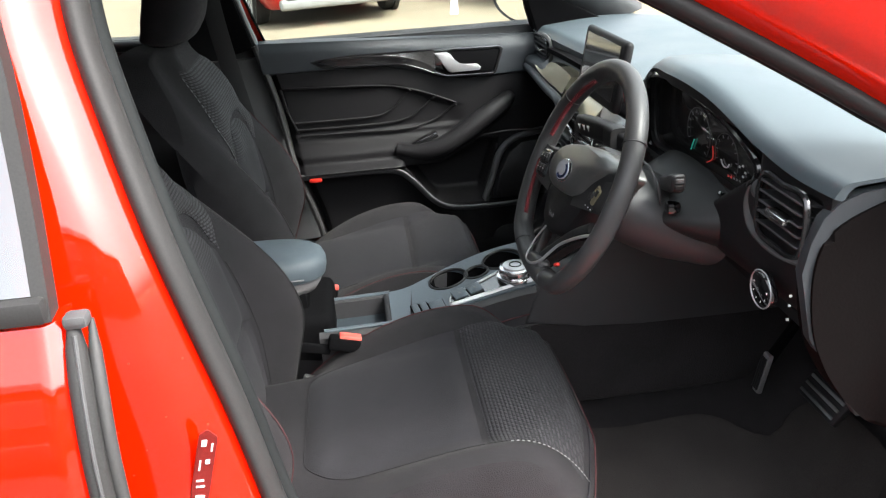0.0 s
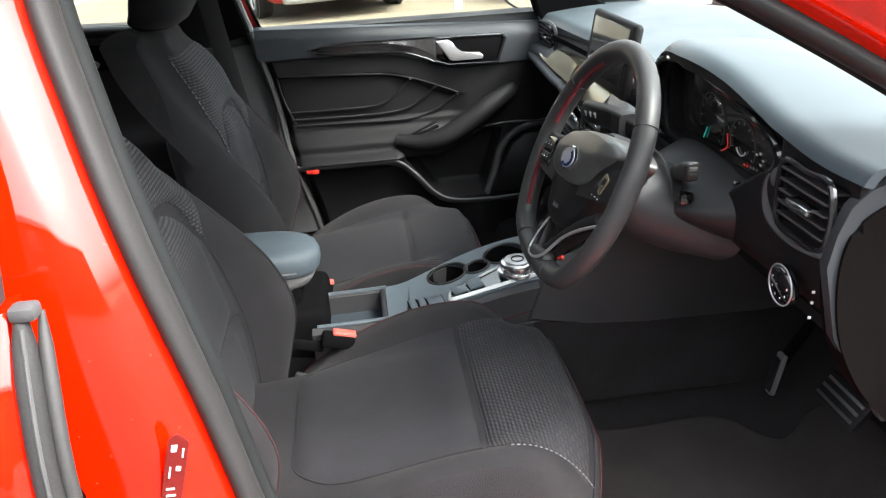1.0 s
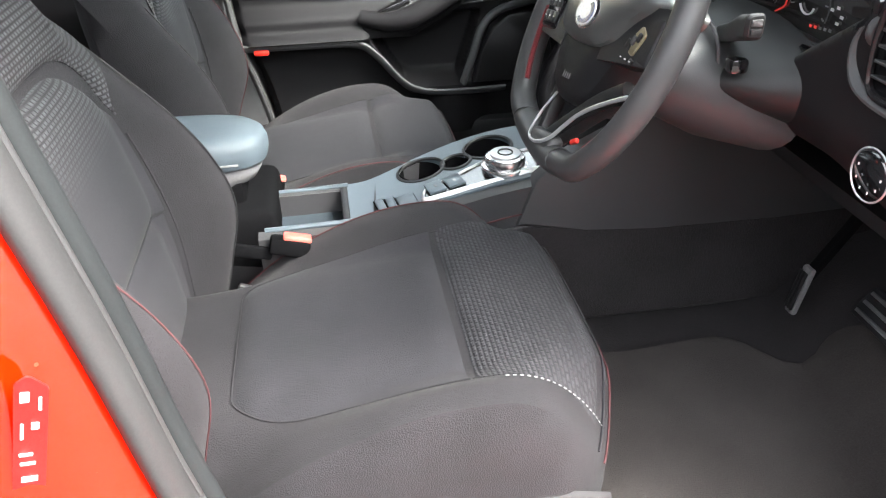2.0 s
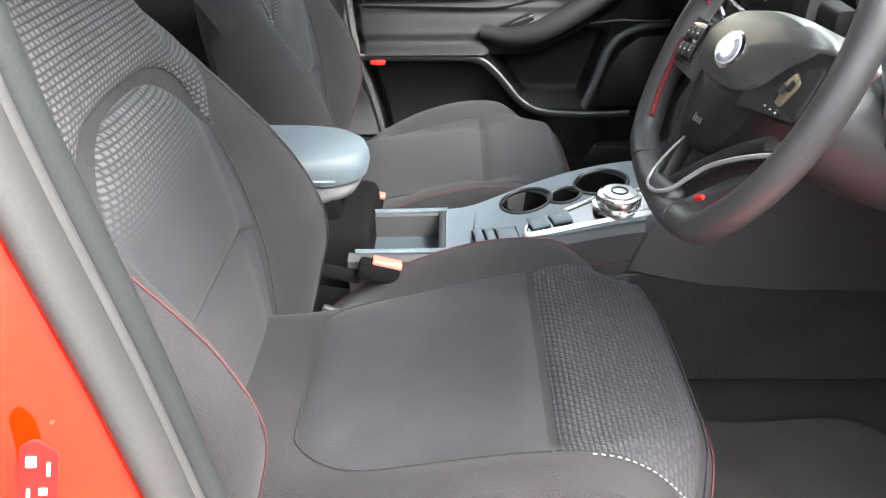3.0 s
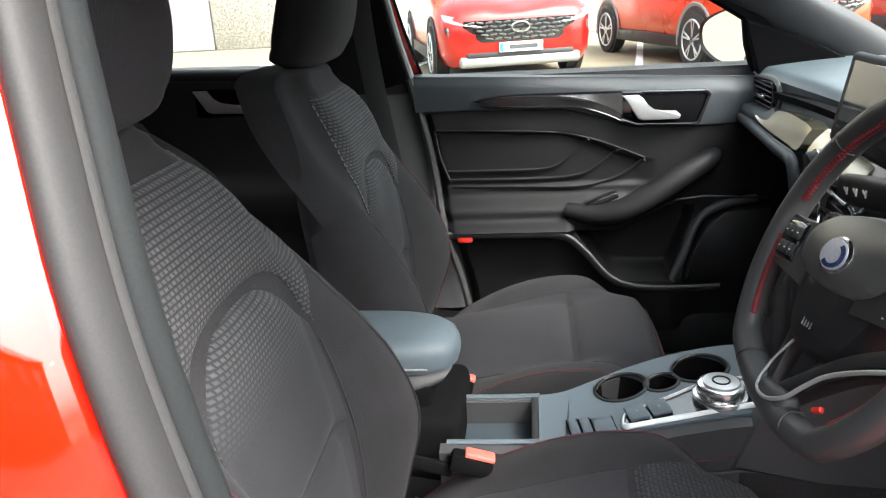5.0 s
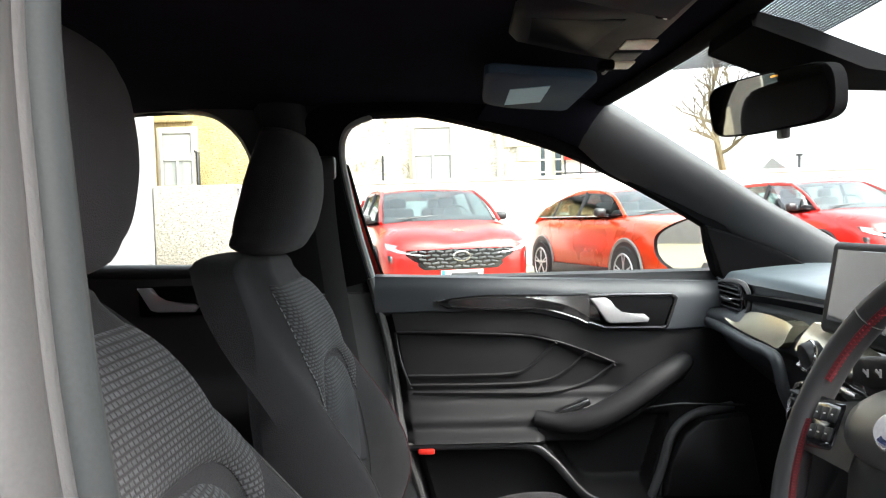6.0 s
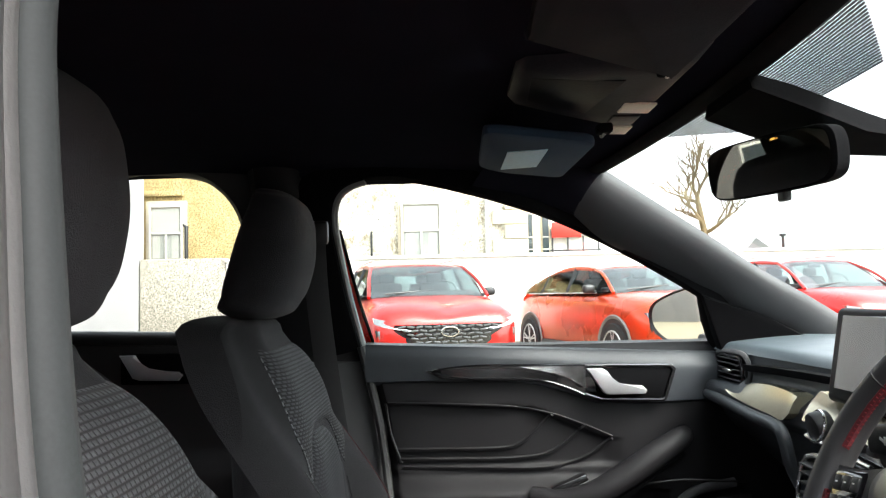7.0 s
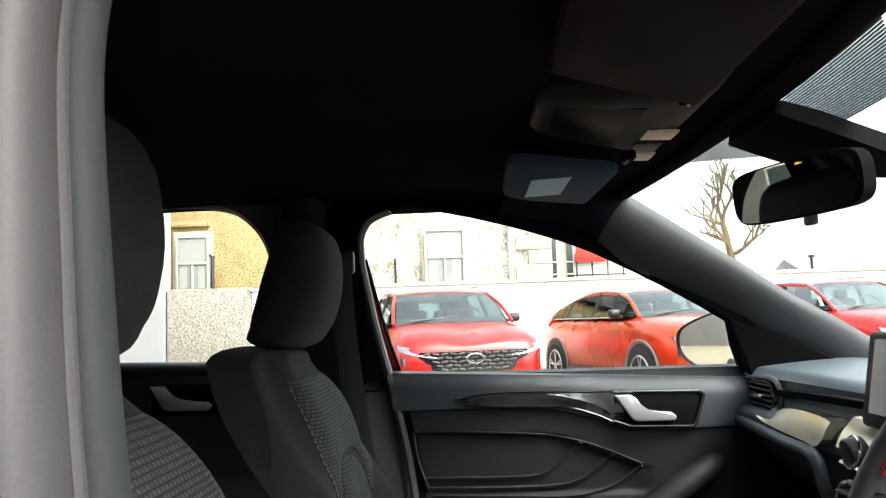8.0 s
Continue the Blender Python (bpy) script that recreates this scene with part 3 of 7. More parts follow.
part("upper_skin", sheet(skin_pt, lin(-0.568, 0.212, 50), [0, 0.06, 0.12, 0.14, 0.17, 0.2, 0.25, 0.32, 0.4, 0.55, 0.7, 0.82, 0.88, 0.91, 0.94, 0.97, 1.0], (0, 0.02, 0)), DOORTOP, pdoor, "soft padded upper door tinted for a bluish reflection")

# gloss strip with the handle bowl
up = spline([(-0.432, 0, 0.936), (-0.33, 0, 0.945), (-0.19, 0, 0.944), (-0.09, 0, 0.944)], 5) + [Vector((0.098, 0, 0.940)), Vector((0.106, 0, 0.930))]
lo = [Vector((0.085, 0, 0.868)), Vector((0.078, 0, 0.862)), Vector((-0.055, 0, 0.866))] + spline([(-0.085, 0, 0.874), (-0.125, 0, 0.893), (-0.19, 0, 0.911), (-0.31, 0, 0.915), (-0.405, 0, 0.921)], 5)
part("handle_strip", plate([Vector((p.x, 0.677, p.z)) for p in up + lo], (0, 0.014, 0), 0.004), GLOSS, pdoor, "gloss black decor strip")
# inlay split along the edge of a reflection; the dark gap draws it
GLARE_EDGE = curve([-0.41, -0.32, -0.20, -0.12, -0.075], [0.938, 0.942, 0.932, 0.908, 0.878])
S_UP, S_LO = curve([-0.41, -0.38, -0.313, -0.19, -0.09], [0.9415, 0.943, 0.9435, 0.941, 0.940]), curve([-0.41, -0.376, -0.315, -0.193, -0.144, -0.103, -0.075], [0.934, 0.924, 0.920, 0.915, 0.908, 0.888, 0.874])
FOIL = mk("smoky_reflective_foil", (0.32, 0.32, 0.32), 0.24, metal=1.0, var=0.3, scale=30, bump=0)
part("decor_inlay", sheet(lambda x, v: Vector((x, 0.6745 - 0.003 * v, S_UP(x) + (max(GLARE_EDGE(x) + 0.003, S_LO(x)) - S_UP(x)) * v)), lin(-0.335, -0.088, 26), lin(0, 1, 5), (0, 0.004, 0)), FOIL, pdoor, "smoky polished inlay")
part("decor_inlay", sheet(lambda x, v: Vector((x, 0.6715 + 0.004 * v, GLARE_EDGE(x) - 0.003 + (S_LO(x) - GLARE_EDGE(x) + 0.003) * v)), lin(-0.402, -0.150, 26), lin(0, 1, 5), (0, 0.004, 0)), FOIL, pdoor, "smoky polished inlay")
part("strip_border", tube([Vector((p.x, 0.6755, p.z)) for p in up + lo], 0.0022, 6, closed=True), GLOSS, pdoor)
part("handle_bowl", plate([Vector((x, 0.6735, z)) for x, z in ((-0.075, 0.935), (0.092, 0.933), (0.097, 0.926), (0.078, 0.874), (0.070, 0.870), (-0.045, 0.873), (-0.065, 0.884))], (0, 0.004, 0), 0.001), MATTE, pdoor, "dark recessed handle bowl")
part("door_handle", plate([Vector((x, 0.652, z)) for x, z in ((-0.088, 0.935), (-0.055, 0.936), (-0.043, 0.928), (-0.030, 0.905), (-0.022, 0.899), (0.030, 0.897), (0.040, 0.888), (0.036, 0.880), (-0.045, 0.879), (-0.055, 0.884))], (0, 0.014, 0), 0.005), SILVER, pdoor, "satin silver door handle")
part("bowl_rim", tube([Vector((x, 0.673, z)) for x, z in ((-0.09, 0.942), (0.092, 0.939), (0.103, 0.929), (0.083, 0.870), (0.076, 0.865), (-0.055, 0.868), (-0.09, 0.880))], 0.0035, 8), DARKCHROME, pdoor, "dark chrome rim")

# piping lines of the padded field
def card_line(pts, r=0.003, out=0.004, n=8):
    return tube([Vector((p.x, door_y(p.x, p.z) - out, p.z)) for p in spline([(x, 0, z) for x, z in pts], n)], r, 6)


part("seam_ridge", card_line([(-0.520, 0.867), (-0.346, 0.860), (-0.243, 0.853), (-0.165, 0.838), (-0.100, 0.815), (-0.032, 0.786)], 0.0026, 0.002), DOORCARD, pdoor)
part("seam_ridge", card_line([(-0.499, 0.764), (-0.38, 0.763), (-0.275, 0.764), (-0.235, 0.773), (-0.200, 0.800), (-0.162, 0.836)], 0.0045), DOORCARD, pdoor)
part("seam_ridge", card_line([(-0.494, 0.743), (-0.36, 0.741), (-0.240, 0.742), (-0.173, 0.752), (-0.127, 0.780), (-0.090, 0.811)], 0.0045), DOORCARD, pdoor)
part("seam_ridge", card_line([(-0.488, 0.727), (-0.32, 0.724), (-0.200, 0.722), (-0.138, 0.728), (-0.088, 0.744), (-0.033, 0.782)], 0.0045), DOORCARD, pdoor)
part("seam_ridge", card_line([(-0.525, 0.865), (-0.515, 0.80), (-0.492, 0.735)], 0.003), BLACK, pdoor)

# slanting grab bar with its switch panel, pocket strip and speaker
grab = spline([(-0.215, 0.655, 0.672), (-0.15, 0.635, 0.665), (-0.09, 0.622, 0.678), (-0.02, 0.622, 0.715), (0.05, 0.632, 0.758), (0.105, 0.655, 0.785), (0.125, 0.69, 0.790)], 6)
part("grab_bar", tube(grab, lambda t: 0.019 + 0.010 * math.sin(math.pi * t), 12, flat=(1, 0.9)), DOORCARD, pdoor, "slanting black grab bar")
part("grab_web", plate([Vector((x, 0.64, z)) for x, z in ((-0.215, 0.665), (-0.09, 0.675), (0.105, 0.775), (0.115, 0.755), (0.0, 0.672), (-0.09, 0.622), (-0.215, 0.622))], (0, 0.05, 0), 0.01), DOORCARD, pdoor)
part("switch_panel", rbox((0.085, 0.03, 0.016), (-0.135, 0.655, 0.694), 0.005, 2, (0, -22, 0)), GLOSS, pdoor, "window switch panel")
part("pocket_lip", tube(spline([(-0.50, 0.628, 0.622), (-0.36, 0.628, 0.621), (-0.235, 0.628, 0.617), (-0.185, 0.622, 0.588), (-0.12, 0.618, 0.515), (-0.06, 0.618, 0.488), (0.04, 0.618, 0.482), (0.14, 0.625, 0.482)], 7), 0.011, 10, flat=(0.6, 1.2)), TRIMGREY, pdoor, "grey pocket lip")
part("speaker_ridge", tube(spline([(0.035, 0.655, 0.487), (0.062, 0.655, 0.56), (0.085, 0.655, 0.63), (0.13, 0.655, 0.672), (0.22, 0.66, 0.69)], 7), 0.010, 10), TRIMGREY, pdoor)
part("speaker_grille", plate([Vector((x, 0.648, z)) for x, z in ((0.06, 0.49), (0.085, 0.57), (0.11, 0.63), (0.15, 0.66), (0.25, 0.67), (0.28, 0.49))], (0, 0.03, 0), 0.008), BLACK, pdoor, "black speaker grille")
part("card_joint", tube([(-0.01, 0.648, 0.688), (0.10, 0.645, 0.70), (0.24, 0.645, 0.694)], 0.003, 6), BLACK, pdoor)
part("reflector", rbox((0.036, 0.012, 0.013), (-0.458, 0.622, 0.613), 0.004), REDPLASTIC, pdoor, "small red door reflector")
part("edge_rubber", tube([Vector((DOOR_REAR(z) - 0.008, 0.69 - 0.055 * sm(0.75, 0.6, z), z)) for z in lin(0.40, 0.99, 30)], 0.009, 8), DARKSEAL, pdoor)

# window: frame, glass and the sliver of red outside
WIN = spline([(-0.576, 0, 0.985), (-0.600, 0, 1.09), (-0.619, 0, 1.20), (-0.624, 0, 1.255), (-0.619, 0, 1.293), (-0.600, 0, 1.321), (-0.562, 0, 1.337), (-0.51, 0, 1.342), (-0.45, 0, 1.336), (-0.36, 0, 1.317), (-0.24, 0, 1.284), (-0.12, 0, 1.240), (0.0, 0, 1.181), (0.10, 0, 1.125), (0.166, 0, 1.085)], 5) + [Vector((0.178, 0, 1.03)), Vector((0.20, 0, 0.97))]


def frame_bar(grow, depth, y_off, mat_, label=""):
    rings = []
    k = len(WIN)
    for i, p in enumerate(WIN):
        t = (WIN[min(i + 1, k - 1)] - WIN[max(i - 1, 0)]).normalized()
        away = Vector((-t.z, 0, t.x))
        y = side_y(p.z) - 0.008 + y_off
        rings.append([Vector((p.x, y, p.z)) + away * a + Vector((0, b, 0)) for a, b in ((0, 0.0), (0.006, -0.010), (grow * 0.5, -0.014), (grow, -0.004), (grow, depth), (0.0, depth))])
    return part("window_frame", loft(rings), mat_, pdoor, label)


frame_bar(0.085, 0.02, 0.0, MATTE, "black window frame")
part("outer_frame_edge", loft([[Vector((p.x - 0.004, side_y(p.z) + 0.034, p.z)), Vector((p.x + 0.021 - 0.0012 * i, side_y(p.z) + 0.036, p.z)), Vector((p.x + 0.021 - 0.0012 * i, side_y(p.z) + 0.046, p.z)), Vector((p.x - 0.004, side_y(p.z) + 0.046, p.z))] for i, p in enumerate(WIN[:15])]), REDPAINT, pdoor, "sliver of red paint outside the glass")
part("glass_edge", tube([Vector((p.x + 0.0235 - 0.0012 * i, side_y(p.z) + 0.032, p.z)) for i, p in enumerate(WIN[:15])], 0.0035, 8), MATTE, pdoor, "black edge of the glass")
# light along the frame's inner edge is put into this pale colour
part("glass_run", tube([Vector((p.x + 0.002, side_y(p.z) - 0.004, p.z)) for p in WIN[:32]], 0.0085, 8), mk("lit_edge_rubber", (0.24, 0.24, 0.235), 0.6, spec=0.3), pdoor, "glass run paled for light on the frame edge")
gbm = plate([Vector((p.x, side_y(p.z) + 0.028, p.z)) for p in WIN], (0, 0.004, 0))
g = part("side_glass", gbm, GLASS, pdoor, "clear side glass", smooth=0)
g.visible_shadow = False
part("mirror_sail", plate([Vector((x, 0.66, z)) for x, z in ((0.166, 1.09), (0.205, 0.965), (0.45, 0.965), (0.30, 1.04))], (0, 0.03, 0), 0.006), MATTE, pdoor, "black mirror corner cover")
part("outer_skin", sheet(lambda x, z: Vector((x, 0.86 + 0.045 * math.sin(math.pi * (z - 0.3) / 0.7), z)), lin(-0.60, 0.42, 12), lin(0.33, 0.965, 14), (0, 0.012, 0)), REDPAINT, pdoor)
part("waist_rail", rbox((0.80, 0.13, 0.015), (-0.19, 0.80, 0.962), 0.005), BLACK, pdoor)

dmirror = thing("door_mirror", "folding red door mirror with a dark surround", "wing mirror")
out = spline([(0.112, 0, 1.035), (0.122, 0, 0.998), (0.165, 0, 0.969), (0.225, 0, 0.958), (0.25, 0, 0.975), (0.25, 0, 1.075), (0.225, 0, 1.098), (0.17, 0, 1.085), (0.125, 0, 1.062)], 5, closed=True)
MN, MT, MO = Vector((-0.88, -0.475, 0)), Vector((0.475, -0.88, 0)), Vector((0.215, 0.975, 1.03))


def mirror_pt(p, grow, depth):
    return MO + MT * ((p.x - 0.19) * 1.36 * grow) + Vector((0, 0, (p.z - 1.03) * 1.06 * grow)) - MN * depth


part("mirror_glass", plate([mirror_pt(p, 1.0, 0.0) for p in out], -MN * 0.003), MIRROR, dmirror, "mirror glass", smooth=0)
part("surround", loft([[mirror_pt(p, g_, d_) for p in out] for g_, d_ in ((0.99, 0.004), (1.07, -0.006), (1.10, 0.006), (1.10, 0.03))]), BLACK, dmirror, "black mirror surround")
part("housing", loft([[mirror_pt(p, g_, d_) for p in out] for g_, d_ in ((1.10, 0.031), (1.12, 0.06), (1.0, 0.10), (0.75, 0.13), (0.3, 0.145))]), REDPAINT, dmirror, "red mirror cap")
part("foot", rbox((0.06, 0.2, 0.035), (0.27, 0.86, 0.975), 0.012), BLACK, dmirror)

# rear passenger door, seen past the seats
rpd = thing("rear_passenger_door", "closed rear passenger door with dark trim and chrome handle", "car door")
part("door_card", sheet(lambda x, z: Vector((x, 0.765 - 0.02 * bumpf(z, 0.60, 0.66, 0.70, 0.76) + 0.02 * sm(1.0, 1.03, z), z + 0.012 * sm(-0.7, -1.3, x) * sm(0.9, 1.0, z))), lin(-1.55, -0.66, 40), lin(0.36, 1.018, 40), (0, 0.06, 0)), BLACK, rpd)
part("top_roll", tube([(-1.55, 0.752, 1.022), (-1.2, 0.748, 1.018), (-0.94, 0.742, 1.010), (-0.66, 0.735, 0.998)], 0.016, 10), PLASTIC, rpd)
part("door_handle", plate([Vector((x, 0.738, z)) for x, z in ((-1.136, 0.977), (-1.10, 0.977), (-1.082, 0.952), (-1.065, 0.942), (-1.0, 0.938), (-0.99, 0.930), (-1.0, 0.918), (-1.09, 0.920), (-1.105, 0.925))], (0, 0.014, 0), 0.005), SILVER, rpd, "satin silver door handle")
part("handle_bowl", rbox((0.17, 0.01, 0.07), (-1.05, 0.752, 0.945), 0.02, 3), MATTE, rpd)
RWIN = spline([(-0.80, 0, 1.005), (-0.835, 0, 1.20), (-0.828, 0, 1.26), (-0.85, 0, 1.315), (-0.90, 0, 1.352), (-0.99, 0, 1.363), (-1.07, 0, 1.358), (-1.25, 0, 1.33), (-1.42, 0, 1.26), (-1.52, 0, 1.14), (-1.53, 0, 1.03)], 6)
rings = []
for i, p in enumerate(RWIN):
    t = (RWIN[min(i + 1, len(RWIN) - 1)] - RWIN[max(i - 1, 0)]).normalized()
    away = Vector((t.z, 0, -t.x))
    y = side_y(p.z) + 0.012
    rings.append([Vector((p.x, y, p.z)) + away * a + Vector((0, b, 0)) for a, b in ((0, 0), (0.008, -0.01), (0.07, -0.012), (0.09, 0.0), (0.09, 0.03), (0, 0.03))])
part("window_frame", loft(rings), BLACK, rpd)
g = part("side_glass", plate([Vector((p.x, side_y(p.z) + 0.035, p.z)) for p in RWIN], (0, 0.004, 0)), GLASS, rpd, smooth=0)
g.visible_shadow = False
part("outer_skin", sheet(lambda x, z: Vector((x, 0.86 + 0.045 * math.sin(math.pi * (z - 0.3) / 0.7), z)), lin(-1.9, -0.615, 12), lin(0.33, 1.0, 14), (0, 0.012, 0)), REDPAINT, rpd)
part("quarter_trim", plate([Vector((x, 0.69, z)) for x, z in ((-1.95, 0.6), (-1.5, 0.6), (-1.53, 1.03), (-1.50, 1.16), (-1.40, 1.28), (-1.2, 1.37), (-1.9, 1.37))], (0, 0.03, 0)), BLACK, rpd)


# ---- dashboard ----
dash = thing("dashboard", "grey soft-skinned dashboard with vents and black trim", "dashboard")
TOPZ = curve([-0.74, -0.645, -0.575, -0.44, -0.30, -0.19, -0.13, -0.08, 0.1, 0.5, 0.72], [1.006, 1.010, 1.024, 1.060, 1.066, 1.050, 1.014, 0.990, 0.985, 0.985, 0.985])
EDGE_X = curve([-0.74, -0.55, -0.3, -0.12, 0.1, 0.5, 0.72], [0.215, 0.195, 0.185, 0.21, 0.235, 0.215, 0.20])


def dash_top(u, y):
    x0, x1 = EDGE_X(y), BASE_X(y / 1.12) - 0.005
    z = TOPZ(y) + (0.988 - TOPZ(y)) * sm(0.0, 0.85, u) + 0.012 * math.sin(math.pi * u) - 0.016 * (1 - min(1.0, u / 0.05)) ** 2
    return Vector((x0 + (x1 - x0) * u, y, z))


part("dash_top", sheet(dash_top, [0, 0.003, 0.008, 0.015, 0.025, 0.035] + [i / 40 for i in range(2, 41)], lin(-0.722, 0.705, 71), (0.012, 0, -0.004)), DASH, dash, "soft dash top tinted blue for the sky it reflects")


def dash_face(y, z):
    """Depth of the dash's face at a place."""
    x = EDGE_X(y) + 0.004
    x += 0.16 * sm(0.86, 0.66, z)
    x -= 0.035 * bumpf(z, 0.84, 0.87, 0.89, 0.93) * sm(0.12, 0.25, y)
    end = -0.578 + 1.35 * max(0.0, 0.972 - z)
    cl = bumpf(y, end - 0.004, end + 0.040, -0.165, -0.145) * sm(0.885, 0.897, z) * (1 - sm(1.024, 1.034, z + 0.10 * max(0.0, -y - 0.36)))
    x += 0.058 * cl
    vent = bumpf(y, -0.70, -0.688, -0.60, -0.588) * bumpf(z, 0.905, 0.912, 0.972, 0.98)
    x += 0.05 * vent
    x += 0.05 * bumpf(y, 0.555, 0.56, 0.69, 0.70) * bumpf(z, 0.905, 0.91, 0.954, 0.960)
    x += 0.09 * bumpf(y, -0.53, -0.50, -0.22, -0.19) * sm(0.80, 0.74, z)
    return x


# one face in two tones: shade and light are put into the colours
for y0, y1, n_, mat_, lab in ((-0.715, -0.13, 90, DOORCARD, "dash face behind the wheel, coloured dark for its shade"), (-0.13, 0.705, 110, DASHFACE, "dash face before the passenger, coloured lighter where lit")):
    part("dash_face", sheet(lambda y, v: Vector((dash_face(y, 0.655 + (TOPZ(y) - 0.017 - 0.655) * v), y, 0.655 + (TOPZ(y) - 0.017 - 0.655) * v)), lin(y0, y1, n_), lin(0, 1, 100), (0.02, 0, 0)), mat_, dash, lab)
part("dash_underside", sheet(lambda x, y: Vector((x, y, 0.66 + 0.02 * (x - 0.3))), lin(0.36, 0.74, 6), lin(-0.715, 0.705, 10), (0, 0, 0.02)), BLACK, dash)
part("dash_end", plate([Vector((x, -0.70, z)) for x, z in ((0.252, 0.993), (0.226, 0.983), (0.208, 0.965), (0.197, 0.935), (0.191, 0.895), (0.215, 0.80), (0.30, 0.67), (0.6, 0.67), (0.6, 0.995), (0.35, 1.002))], (0, -0.018, 0), 0.004), DASHFACE, dash)

# instrument cluster
cluster = part("instrument_panel", plate([Vector((0.240 - 0.05 * (z - 0.95), y, z)) for y, z in ((-0.14, 0.875), (-0.14, 1.0), (-0.20, 1.036), (-0.40, 1.038), (-0.54, 1.012), (-0.585, 0.98), (-0.57, 0.94), (-0.48, 0.885))], (0.010, 0, 0), 0.002), SCREEN, dash, "dark unlit instrument panel")
hood = spline([(0.214, -0.150, 0.96), (0.208, -0.166, 1.012), (0.203, -0.225, 1.033), (0.203, -0.30, 1.034), (0.203, -0.368, 1.029), (0.203, -0.465, 1.017), (0.203, -0.535, 1.0), (0.204, -0.570, 0.980), (0.205, -0.562, 0.955), (0.207, -0.51, 0.920), (0.209, -0.476, 0.902), (0.212, -0.38, 0.900), (0.216, -0.21, 0.888), (0.217, -0.155, 0.90)], 6, closed=True)
part("hood_rim", tube(hood, 0.0062, 8, closed=True), GLOSS, dash, "gloss black cluster surround")
part("hood_rim", tube([p + Vector((0.014, 0.0, 0.0)) + (Vector((0, -0.34, 0.96)) - Vector((0, p.y, p.z))).normalized() * 0.006 for p in hood], 0.004, 8, closed=True), PLASTIC, dash, "inner ring of the cluster surround")
hood_ring = [[p, p + Vector((0.040, 0, 0)), p + Vector((0.040, 0, 0.002)), p + Vector((0, 0, 0.005))] for p in hood]
part("hood_lining", loft(hood_ring + hood_ring[:1], caps=False), BLACK, dash)
TEAL, REDGLOW = mk_glow("teal_lamp", (0.05, 0.55, 0.45), 0.10), mk_glow("red_lamp", (0.7, 0.05, 0.04), 0.12)


def panel_pt(y, z, lift=0.002):
    return Vector((0.240 - 0.05 * (z - 0.95) - lift, y, z))


def dial(y, z, r, a0, a1, n):
    part("dial_ring", tube([panel_pt(y + r * math.cos(q), z + r * math.sin(q)) for q in lin(a0, a1, 30)], 0.0008, 5), TRIMGREY, cluster)
    for q in lin(a0, a1, n):
        part("dial_mark", tube([panel_pt(y + f_ * r * math.cos(q), z + f_ * r * math.sin(q)) for f_ in (0.80, 0.92)], 0.0009, 4), GREYTHREAD, cluster)


dial(-0.315, 0.950, 0.043, -0.4, 3.9, 11)
dial(-0.415, 0.940, 0.038, -0.3, 3.6, 9)
part("dial_needle", tube([panel_pt(-0.300, 0.936), panel_pt(-0.288, 0.915)], 0.0011, 5), TEAL, cluster)
part("dial_needle", tube(spline([panel_pt(-0.368, 0.945), panel_pt(-0.370, 0.925), panel_pt(-0.350, 0.912)], 4), 0.0011, 5), REDGLOW, cluster)
part("info_print", tube([panel_pt(-0.412 + 0.014 * math.cos(q), 0.936 + 0.012 * math.sin(q)) for q in lin(3.4, 6.0, 10)], 0.0013, 4), WHITE, cluster)
for dy, dz in ((0.0, 0.0), (-0.010, 0.004), (-0.018, -0.004), (-0.012, -0.012)):
    part("info_print", rbox((0.001, 0.005, 0.003), panel_pt(-0.458 + dy, 0.940 + dz), 0.0), WHITE, cluster, smooth=0)
for k in range(5):
    part("warning_lamp", rbox((0.001, 0.004, 0.003), panel_pt(-0.425 - 0.009 * k, 0.914 + 0.001 * k), 0.0), REDGLOW if k < 2 else GREYTHREAD, cluster, smooth=0)


def vent(y0, y1, z0, z1, x, slats=5):
    vf = part("vent_frame", tube(spline([(x, y0, z0), (x - 0.004, (y0 + y1) / 2, z0 - 0.006), (x, y1, z0), (x, y1, z1), (x, (y0 + y1) / 2, z1 + 0.004), (x, y0, z1)], 5, closed=True), 0.0042, 8, closed=True), DARKCHROME, dash, "dark chrome vent frame")
    part("vent_shaft", rbox((0.01, y1 - y0, z1 - z0), (x + 0.04, (y0 + y1) / 2, (z0 + z1) / 2), 0.003), BLACK, vf)
    for i in range(slats):
        z = z0 + (i + 0.5) * (z1 - z0) / slats
        part("vent_slat", rbox((0.03, y1 - y0 - 0.004, 0.0030), (x + 0.010, (y0 + y1) / 2, z), 0.001, 1, (0, 12, 0)), COLUMN, vf)
    part("vent_vane", rbox((0.02, 0.003, z1 - z0), (x + 0.028, (y0 + y1) / 2, (z0 + z1) / 2), 0.001), BLACK, vf)
    part("vent_tab", rbox((0.018, 0.046, 0.009), (x - 0.004, (y0 + y1) / 2 - 0.005, z0 + 0.5 * (z1 - z0)), 0.003), CHROME, vf, "chrome vent tab")


vent(-0.695, -0.594, 0.907, 0.978, 0.198)
vent(0.560, 0.694, 0.905, 0.957, 0.206)
part("vent_surround", tube(spline([(0.206, -0.572, 0.968), (0.202, -0.558, 0.932), (0.198, -0.580, 0.900), (0.196, -0.645, 0.893), (0.198, -0.708, 0.903)], 6), 0.006, 8, flat=(0.6, 1)), TRIMGREY, dash, "satin grey vent surround")
